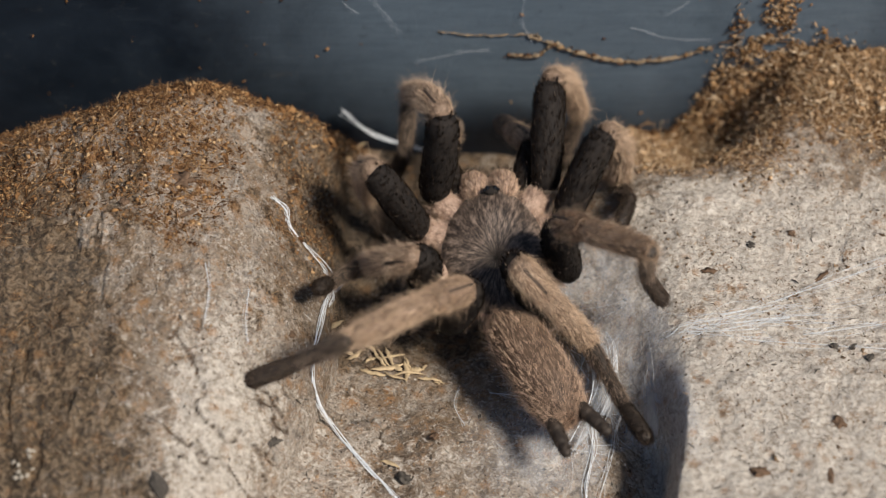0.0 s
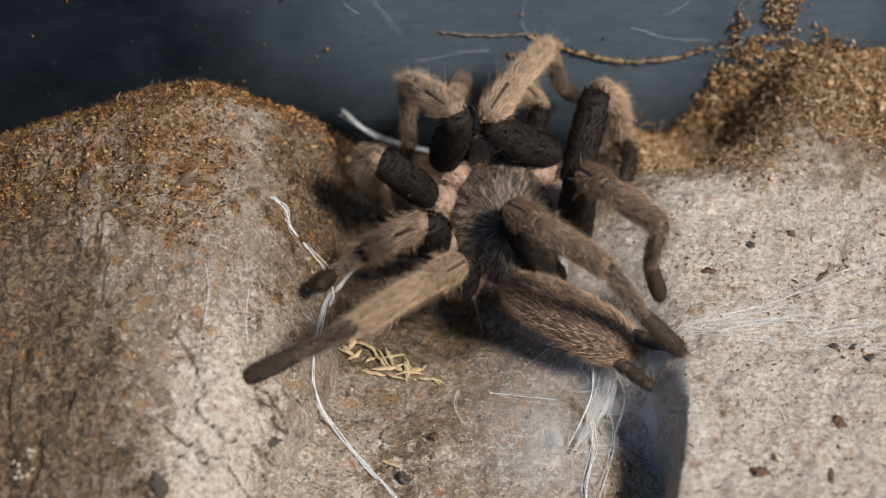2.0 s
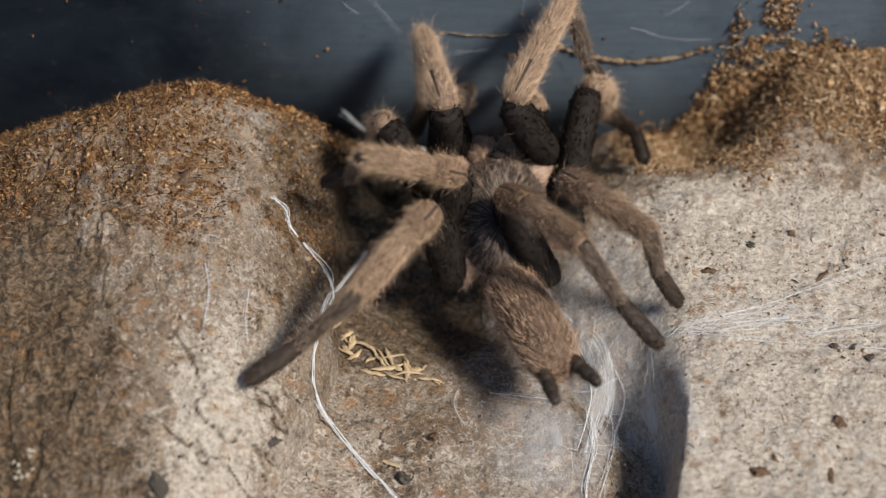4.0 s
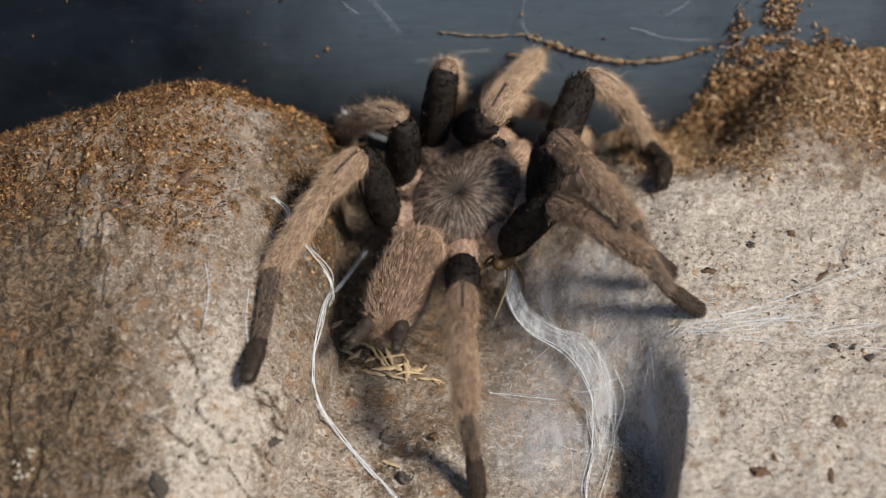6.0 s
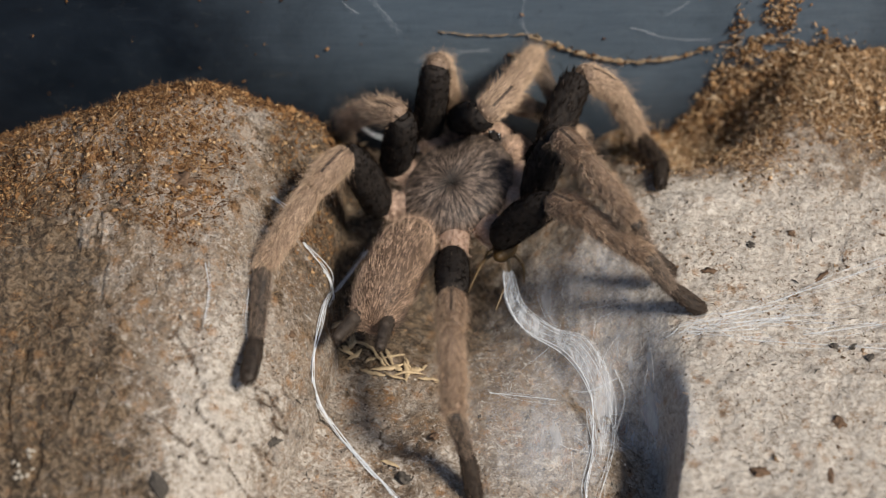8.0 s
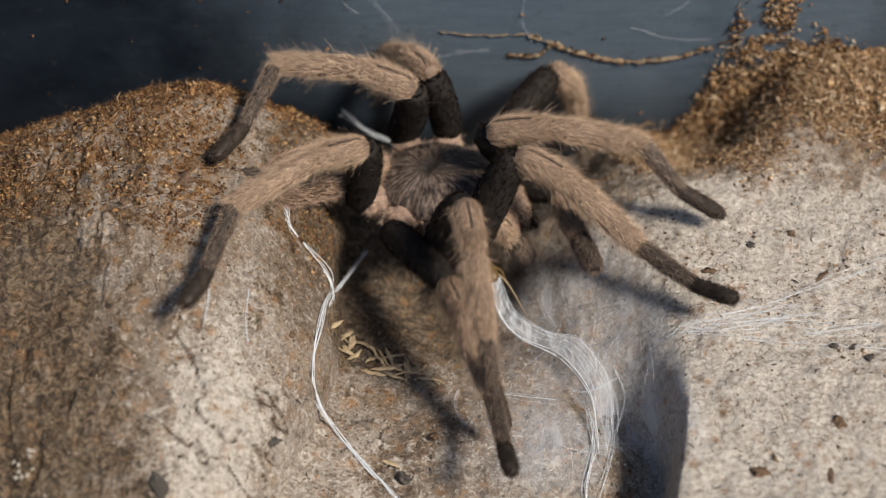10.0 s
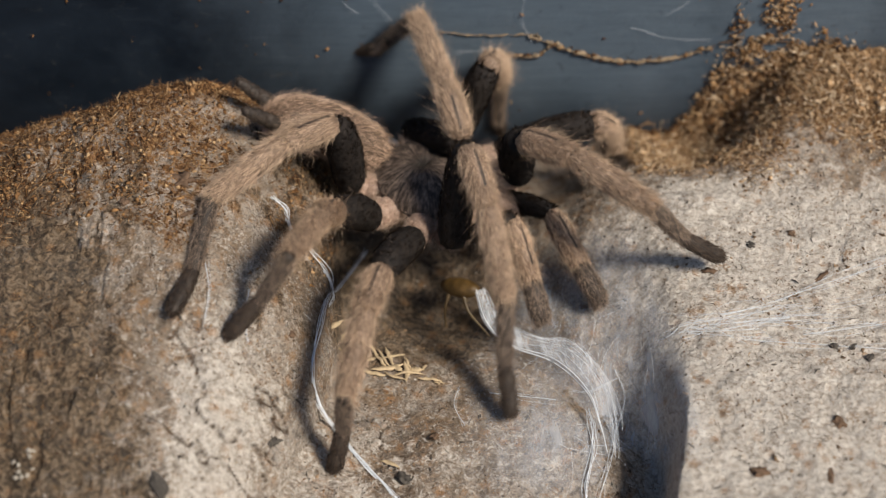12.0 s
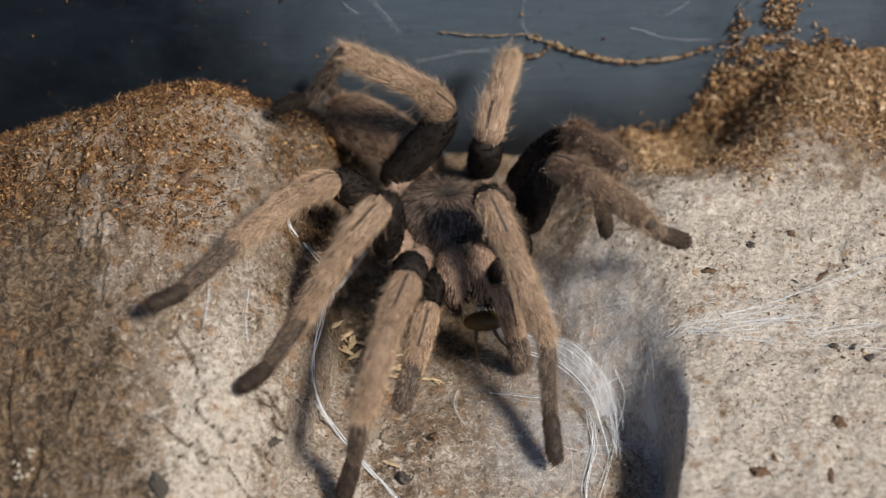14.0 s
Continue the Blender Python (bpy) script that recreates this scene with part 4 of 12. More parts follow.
rootlet([(-1.1, 20.9), (7.8, 19.8), (18.4, 20.2), (20.6, 18.8)], 0.20, "thin pale rootlet clinging to the dark tub wall")
rootlet([(13.9, 14.1), (19.9, 13.9), (22.0, 16.2), (23.3, 17.6), (28.2, 14.9), (37.9, 12.4), (48.6, 13.2), (56.6, 16.5)], 0.42, "brown crusted rootlet clinging to the dark tub wall")
rootlet([(18.0, 19.5), (23.3, 17.3), (25.5, 16.2)], 0.35, "brown rootlet crossing another on the tub wall")
for k, (x, y, ln, tn) in enumerate(((-21.7, -17.1, 5, 0.6), (-20.2, -15.5, 6, 2.3), (-18.5, -17.0, 5, 1.2), (-16.4, -16.6, 5, -0.3), (-14.6, -18.2, 6, -0.8),
                                    (-13.9, -24.3, 6, -0.3), (-11.0, -23.2, 7, 0.2), (-7.1, -24.8, 7, 0.1), (-9.5, -25.6, 5, -0.4), (-2.7, -25.6, 5, -0.1),
                                    (-10.0, -47.0, 4, -0.4), (-19.0, -19.5, 5, -0.5), (-12.6, -21.0, 5, -1.0))):
    shaving(x, y, ln, tn, k)
rng_straw = random.Random(77)
for k in range(14):
    u = rng_straw.random()
    shaving(-21.5 + 19 * u + rng_straw.gauss(0, 1.6), -16.0 - 9.0 * u + rng_straw.gauss(0, 1.5), 2.0 + 3.5 * rng_straw.random(), rng_straw.uniform(-1.6, 1.6), 100 + k)
shaving(-19.6, 40.0, 6, 0.4, 40)
for k, (x, y, a, b) in enumerate(((60.7, -6.1, 0.8, 0.7), (79.8, -33.7, 1.0, 0.7), (73.4, -30.9, 0.7, 0.9), (-7.3, -50.2, 1.5, 1.1), (-31.2, -50.0, 1.6, 1.1), (77.0, -31.0, 0.9, 0.5))):
    lump("pebble", x, y, (a, b), MAT_GRIT, "small dark pebble half sunk in the marl", "pebble", "pebbles", k)
for k, (x, y, a, b) in enumerate(((72.0, -48.1, 1.1, 1.4), (56.5, -58.5, 1.0, 1.5), (-1.5, -40.8, 0.9, 0.9), (-28.6, -28.9, 0.9, 0.7), (-60.1, -9.8, 1.1, 0.8), (69.0, -2.7, 0.7, 0.7), (28.0, -13.0, 0.8, 0.6))):
    lump("clod", x, y, (a, b), MAT_CHIP, "small rusty clod of earth on the marl", "clod", "clods", k + 20, 0.5)
for k, (x, y, a, b) in enumerate(((-49.6, -3.5, 1.9, 2.2), (-47.8, -11.1, 0.5, 2.1), (68.7, -59.9, 0.6, 1.5), (73.7, -13.7, 2.1, 0.5), (52.0, -12.0, 0.6, 1.6))):
    lump("bark_chip", x, y, (a, b), MAT_CHIP, "flat reddish bark chip lying on the marl", "bark", "bark chips", k + 40, 0.35)
lump("stone_flake", -50.0, -63.2, (2.4, 1.9), MAT_GRIT, "dark angular stone flake lying in the marl", "stone", "", 33, 0.8, 1)
MAT_SEED = plain("pale_grain", (0.40, 0.35, 0.28), 0.7, 0.3, 900, 0.2)
for k in range(11):
    lump("pale_grain", -77.5 + 5.5 * random.random(), -63 + 6.5 * random.random(), (0.5, 0.35), MAT_SEED, "small whitish grain lying in brown peat", "grain", "pale grains", k + 60, 0.9)

# threads
thread([(x, y, on_ground(x, y, l)) for (x, y), l in zip([(-15.8, 6.3), (-20.9, -7.8), (-22.7, -13.5), (-23.8, -22.1), (-24.8, -31.5), (-24.0, -35.8), (-19.7, -41.2), (-14.1, -47.9), (-6.6, -57.0), (-3, -62)],
       (3.0, 1.5, 1, 1, 1, 0.8, 0.6, 0.5, 0.5, 0.5))], 0.11, "thick white silk thread hanging along the heap", 9, 3, 0.34)
thread(draped([(-33.5, -0.8), (-31.0, -1.4), (-29.2, -5.6), (-23.3, -9.3), (-21.8, -11.5), (-22.4, -14.5)], 0.5), 0.14, "white silk thread down the heap's flank", 5, 4, 0.45)
thread([(-21.6, WALL_Y - 3, 0.0), (-15.6, WALL_Y - 3, -7.5), (-6.8, WALL_Y - 4, -10.0), (0, WALL_Y - 6, -10.5)], 0.13, "white silk stretched between heap and tub wall", 8, 5, 0.5)
for k, pts in enumerate(([(41.1, -25.6), (43.2, -26.1), (44.6, -25.3), (46.3, -25.0), (54.6, -22.7), (63.5, -20.8)], [(47.0, -27.0), (58.2, -29.0), (67.7, -29.9), (86, -32.3)],
                         [(48.0, -24.5), (57, -22.2), (64.7, -19.4), (74.8, -15.9), (88, -11.0)], [(46.5, -26.5), (52, -27.4), (60, -26.2)],
                         [(44.5, -26.5), (48, -25.6), (56, -25.3), (66, -24.0)], [(68.0, -28.0), (76, -27.0), (86, -25.5)])):
    thread(draped(pts, 0.45), 0.065, "fine white silk thread spread over the marl edge", 5, 11 + k, 1.3)
for k, pts in enumerate(([(39.5, -29), (38.6, -33), (40.2, -36)], [(33.5, -26), (35.5, -31), (33.5, -36.5), (35.0, -33)], [(25.5, -28), (29, -28.6), (34, -27.5)], [(9, -29.5), (15, -30.2), (22, -31.5)],
                         [(20, -8), (21.2, -13), (22.5, -16)], [(-44, -22), (-43, -27), (-43.5, -33)], [(-36, -24), (-36.5, -30), (-35.8, -35)], [(3.0, -28), (2.2, -33), (4.2, -38)])):
    thread(draped(pts, 0.8), 0.06, "very fine silk filament on the marl", 3, 31 + k, 0.4)
for k, pts in enumerate(([(-20.7, 29.2), (-18.0, 26.1)], [(-14.3, 30.0), (-11.6, 25.3), (-9.3, 20.6)], [(16.9, 32), (16.5, 23.8), (19.0, 18)], [(46.2, 25.3), (50.5, 29.2)], [(40, 22), (47, 19), (56, 18.5)],
                         [(66, 13), (74, 14.5), (88, 15)], [(-6, 12), (4, 15), (10, 16)])):
    thread([(x, WALL_Y - 0.4, z) for x, z in pts], 0.02, "very fine silk filament on the dark tub wall", 3, 51 + k, 0.5)
rng_web = random.Random(9)
verts, faces = [], []
for k in range(18):
    x, y = rng_web.uniform(44.5, 66), -25.0 + rng_web.gauss(0, 2.0)
    ex, ey = x + rng_web.uniform(6, 22), y + rng_web.gauss(1.5, 2.5)
    mid = ((x + ex) / 2, (y + ey) / 2 + rng_web.gauss(0, 0.8))
    cord(verts, faces, soft_line(draped([(x, y), mid, (ex, ey)], 0.35), 8), 0.035, 4)
for k in range(34):
    x, y = rng_web.uniform(24, 42), rng_web.uniform(-52, -12)
    ex, ey = x + rng_web.gauss(3, 5), y + rng_web.gauss(0, 7)
    cord(verts, faces, soft_line(draped([(x, y), ((x + ex) / 2 + rng_web.gauss(0, 1), (y + ey) / 2), (ex, ey)], 1.4), 8), 0.03, 4)
thing("silk_web", verts, faces, MAT_SILK_FINE, "fine white silk web over the marl edge and gap", "silk", kind="stuff")

veil, vx, vy = sheet("silk_gauze", np.arange(4, 49, 0.9), np.arange(-60, 6, 0.9),
                     lambda x, y: np.minimum(relief(x, y) * 0.5 + 0.5 * relief(x + 2.5, y - 1.5), relief(x, y) + 1.2) + 0.5, MAT_VEIL)
spread(veil.data, "cover", 0.68 * step(4, 24, vx - 0.15 * vy) * step(46, 40, vx + 0.2 * (vy + 30)) * (1 + 0.6 * np.exp(-(((vx - 38) / 8) ** 2 + ((vy + 32) / 16) ** 2))) * step(-60, -40, vy) * step(6, -8, vy))
tagged(veil, "thin bluish-white silk gauze spread over the hollow", "silk", kind="stuff")


def silk_band():
    """The drawn-out ribbon of silk between the prey and the ground, pinned at its lower end."""
    pin = Vector((30.0, -33.0, on_ground(30.0, -33.0, 1.5)))
    left = [(12.3, -6.6, 1.0), (13.0, -11.4, -3.5), (16.5, -16.6, -5.6), (24.1, -22.8, -5.5), (28.3, -31.5, -5.0), (28.6, -39.0, -5.5), (28.0, -46.0, -6.0)]
    right = [(14.3, -6.4, 1.0), (16.6, -12.1, -3.0), (22.6, -17.1, -4.0), (28.6, -20.6, -3.0), (32.4, -29.0, -3.5), (33.0, -38.0, -4.5), (30.5, -47.0, -6.0)]
    a, b = soft_line(left, 8), soft_line(right, 8)
    rng = random.Random(4)
    root = new("silk_ribbon")
    root.location = pin * MM
    tagged(root, "ribbon of shiny white silk drawn from the prey to the ground", "silk")
    verts, faces = [], []
    for k in range(11):
        u = rng.random() ** 1.5 if k > 3 else (0.0, 0.02, 0.97, 1.0)[k]
        wave, ph = rng.uniform(0.0, 0.28), rng.uniform(0, 6.28)
        line = []
        for i, (p, q) in enumerate(zip(a, b)):
            w = min(1.0, max(0.0, u + wave * math.sin(ph + i * 0.14)))
            line.append(p.lerp(q, w) - pin + Vector((0, 0, 0.5 * math.sin(ph + i * 0.1))))
        line = line[:len(line) - rng.randrange(0, 9)]
        verts, faces = [], []
        cord(verts, faces, line, 0.085 if k < 2 else 0.028, 4, rng, 0.3)
        part("filament", mesh_of("filament", verts, faces, [MAT_SILK if k < 2 else MAT_SILK_FINE]), None, root)
    verts, faces, n = [], [], 9
    for i, (p, q) in enumerate(zip(a, b)):
        for j in range(n):
            w = 0.5 + (j / (n - 1) - 0.5) * min(1.0, (len(a) - 1 - i) / 14 + 0.02)
            verts.append(tuple(p.lerp(q, w) - pin + Vector((0, 0, 0.35 * math.sin(j * 2.1 + i * 0.2)))))
    for i in range(len(a) - 1):
        for j in range(n - 1):
            faces.append((i * n + j, i * n + j + 1, (i + 1) * n + j + 1, (i + 1) * n + j))
    part("film", mesh_of("film", verts, faces, [MAT_BAND]), None, root, "filmy silk between the filaments")
    thread([(x, y, on_ground(x, y, l)) for (x, y), l in zip([(28.3, -33.5), (28.6, -38.0), (28.3, -44.1), (26.8, -52), (26.4, -57.6), (26, -63)], (2.5, 1.5, 0.8, 0.6, 0.5, 0.5))], 0.10,
           "white silk threads trailing down the marl", 6, 21, 0.5)
    thread([(x, y, on_ground(x, y, l)) for (x, y), l in zip([(32.6, -33.5), (33.1, -38.5), (31.8, -46), (29, -55), (28, -62)], (1.8, 1.2, 0.8, 0.6, 0.5))], 0.07,
           "white silk threads trailing down the marl", 5, 22, 0.8)
    return root, pin


def cricket():
    """Prey held under the jaws: a shiny amber body with thin jointed legs."""
    root = new("cricket")
    tagged(root, "amber cricket caught and wrapped under the spider", "insect")
    part("cricket_body", blob("cricket_body", (2.1, 4.8, 2.0), [MAT_CRICKET, HAIR_TAN], [], 8, lambda x, y, z: (x, y, z + 0.12 * math.sin(y * 3.0) * abs(z) / 2)), None, root, "ringed amber abdomen")
    for k, (sx, y, reach) in enumerate(((-1, -1.5, (-3.0, -5.0, -8.5)), (1, -2.0, (2.0, -6.5, -9.0)), (-1, 2.0, (-4.5, 1.0, -7.0)), (1, 1.0, (4.5, 0.0, -6.0)))):
        verts, faces = [], []
        knee = Vector((sx * 1.8 + reach[0] * 0.5, y + reach[1] * 0.3, -1.0 + 0.25 * reach[2]))
        cord(verts, faces, soft_line([(sx * 1.5, y, -0.5), knee, (sx * 1.5 + reach[0] * 0.8, y + reach[1], reach[2])], 8), lambda s: 0.5 - 0.34 * s, 6)
        part("cricket_leg", mesh_of("cricket_leg", verts, faces, [MAT_CRICKET_LEG]), None, root, "thin brown insect leg")
    return root


RIBBON, PIN = silk_band()
PREY = cricket()


def more_motions():
    def swung(turn, dip=0.0):
        return pose(PIN.x * MM, PIN.y * MM, PIN.z * MM, 0, 0, turn) @ pose(0, 0, 0, dip, 0, 0)

    walk(RIBBON, [(0.0, swung(-22)), (3.2, swung(-20)), (4.2, swung(-10)), (5.3, swung(0)), (6.0, swung(0)), (8.2, swung(1)), (9.3, swung(4)),
                  (10.3, swung(7)), (11.0, swung(8)), (11.5, swung(11)), (12.0, swung(14)), (12.5, swung(16)), (14.0, swung(15))])
    walk(PREY, [(t, pose(x * MM, y * MM, z * MM, rx, 0, rz)) for t, x, y, z, rx, rz in (
        (0.0, 8.5, -5.0, -5, -20, 20), (1.5, 8.5, -4.0, -4, -20, 20), (3.2, 9.0, -4.0, -4, -20, 20), (4.3, 11.0, -4.0, -1, -20, 0), (5.3, 13.2, -1.5, 1, -25, -25),
        (6.0, 12.4, -3.2, 1, -25, -25), (8.2, 12.6, -1.0, 1, -25, -25), (9.3, 10.0, -4.0, 1, -20, 10), (10.3, 7.4, -6.5, 1, -20, 40), (11.5, 5.0, -5.0, -1, -20, 50),
        (12.0, 3.5, -6.0, -5, -20, 60), (12.5, 5.0, -12.5, -4, -20, 75), (13.0, 7.5, -14.5, -3, -20, 80), (14.0, 8.5, -16.0, -3, -20, 80))])


# ---- what moves ----
def motions():
    walk(MOVING["body"], [
        (0, stand(10.1, -7.4, 8.2, 0.9783, 0.2036, 0.0079, 0.0379)), (0.3, stand(10, -2.4, 9.7, 0.9665, 0.2544, 0.0085, 0.0329)),
        (0.5, stand(9.9, 0.3, 10.5, 0.9590, 0.2817, 0.0089, 0.0302)), (0.8, stand(10.8, -2.2, 10.2, 0.9765, 0.2133, 0.0073, 0.0308)),
        (1, stand(11.4, -3.6, 10, 0.9840, 0.1756, 0.0055, 0.0310)), (1.3, stand(11.3, -0.2, 9.9, 0.9789, 0.2041, 0.0009, 0.0083)),
        (1.5, stand(11.3, 1.6, 9.9, 0.9729, 0.2312, -0.0010, -0.0040)), (1.8, stand(11.6, 0.3, 9.9, 0.9629, 0.2691, 0.0056, 0.0176)),
        (2, stand(11.9, -0.6, 9.9, 0.9587, 0.2817, 0.0111, 0.0378)), (2.3, stand(12, -0.8, 9.7, 0.9659, 0.2514, 0.0152, 0.0600)),
        (2.5, stand(12.1, -1, 9.5, 0.9691, 0.2347, 0.0177, 0.0732)), (2.8, stand(12.4, -1.9, 9.4, 0.9656, 0.2413, 0.0234, 0.0937)),
        (3, stand(12.5, -2.3, 9.4, 0.9640, 0.2449, 0.0255, 0.1004)), (3.3, stand(12.4, -1.9, 9.3, 0.9664, 0.2392, 0.0238, 0.0907)),
        (3.5, stand(12.2, -1.2, 9.3, 0.9701, 0.2298, 0.0209, 0.0749)), (3.8, stand(11.7, 0.2, 9.3, 0.9769, 0.2094, 0.0149, 0.0406)),
        (4, stand(11.2, 1.3, 9.3, 0.9811, 0.1928, 0.0100, 0.0127)), (4.3, stand(10.4, 3.3, 9.2, 0.9856, 0.1659, 0.0022, -0.0330)),
        (4.5, stand(9.8, 4.7, 9.2, 0.9869, 0.1481, -0.0029, -0.0636)), (4.8, stand(8.7, 6.7, 9.2, 0.9865, 0.1242, -0.0096, -0.1060)),
        (5, stand(8, 7.9, 9.1, 0.9851, 0.1118, -0.0130, -0.1297)), (5.3, stand(6.9, 9.5, 9.1, 0.9826, 0.1011, -0.0160, -0.1550)),
        (5.5, stand(5.8, 10.4, 8.8, 0.9812, 0.0989, -0.0166, -0.1648)), (5.8, stand(5.3, 9, 8.2, 0.9536, 0.0986, -0.0287, -0.2829)),
        (6, stand(5.1, 8.2, 8.1, 0.9346, 0.0982, -0.0357, -0.3399)), (6.3, stand(4.9, 8, 8.1, 0.9352, 0.1036, -0.0377, -0.3365)),
        (6.5, stand(4.7, 8, 8.1, 0.9355, 0.1065, -0.0381, -0.3347)), (7, stand(4.3, 8.4, 8.1, 0.9351, 0.1042, -0.0375, -0.3366)),
        (7.5, stand(3.9, 9.3, 8.1, 0.9338, 0.0963, -0.0353, -0.3429)), (8, stand(3.7, 10.5, 8, 0.9311, 0.0815, -0.0310, -0.3543)),
        (8.2, stand(4.3, 11.1, 8.2, 0.9256, 0.0526, -0.0213, -0.3741)), (8.3, stand(4.3, 11.1, 8.3, 0.9195, 0.0488, -0.0213, -0.3894)),
        (8.5, stand(4, 11, 8.5, 0.8990, 0.0423, -0.0218, -0.4353)), (8.8, stand(3.3, 10.8, 8.8, 0.8448, 0.0344, -0.0232, -0.5335)),
        (9, stand(2.7, 10.5, 9, 0.7915, 0.0300, -0.0245, -0.6099)), (9.3, stand(1.6, 10.1, 9.4, 0.7087, 0.0253, -0.0259, -0.7046)),
        (9.5, stand(0.9, 9.8, 9.6, 0.6490, 0.0228, -0.0271, -0.7600)), (9.8, stand(0.1, 9.2, 9.8, 0.5696, 0.0205, -0.0291, -0.8212)),
        (10, stand(-0.2, 8.8, 9.9, 0.5387, 0.0200, -0.0306, -0.8417)), (10.3, stand(-0.4, 8.2, 10, 0.5298, 0.0208, -0.0333, -0.8472)),
        (10.5, stand(-0.3, 7.4, 10, 0.5234, 0.0240, -0.0390, -0.8509)), (10.8, stand(0.5, 7.6, 10, 0.5096, 0.0164, -0.0271, -0.8598)),
        (11, stand(0.9, 7.9, 10, 0.5062, 0.0121, -0.0206, -0.8621)), (11.3, stand(0.2, 10.1, 10, 0.5172, 0.0299, -0.0463, -0.8541)),
        (11.5, stand(-0.2, 11.1, 10, 0.5148, 0.0372, -0.0617, -0.8543)), (11.8, stand(-1.3, 10.3, 10, 0.4861, 0.0259, -0.0456, -0.8724)),
        (12, stand(-1.6, 9.3, 10, 0.4496, 0.0186, -0.0370, -0.8923)), (12.3, stand(0.1, 7.9, 9.9, 0.3464, 0.0156, -0.0419, -0.9370)),
        (12.5, stand(1, 6.7, 9.8, 0.2869, 0.0144, -0.0480, -0.9567)), (12.8, stand(0.8, 3.5, 9.6, 0.2582, 0.0177, -0.0690, -0.9635)),
        (13, stand(0.7, 2.2, 9.5, 0.2412, 0.0195, -0.0782, -0.9671)), (13.3, stand(1.7, 2.2, 9.4, 0.2091, 0.0146, -0.0650, -0.9756)),
        (13.5, stand(2.2, 2.2, 9.3, 0.1848, 0.0105, -0.0558, -0.9811)), (13.8, stand(1.8, 1.4, 9.1, 0.1307, 0.0067, -0.0510, -0.9901)),
        (14, stand(1.6, 1, 9, 0.1107, 0.0055, -0.0498, -0.9926)), ])
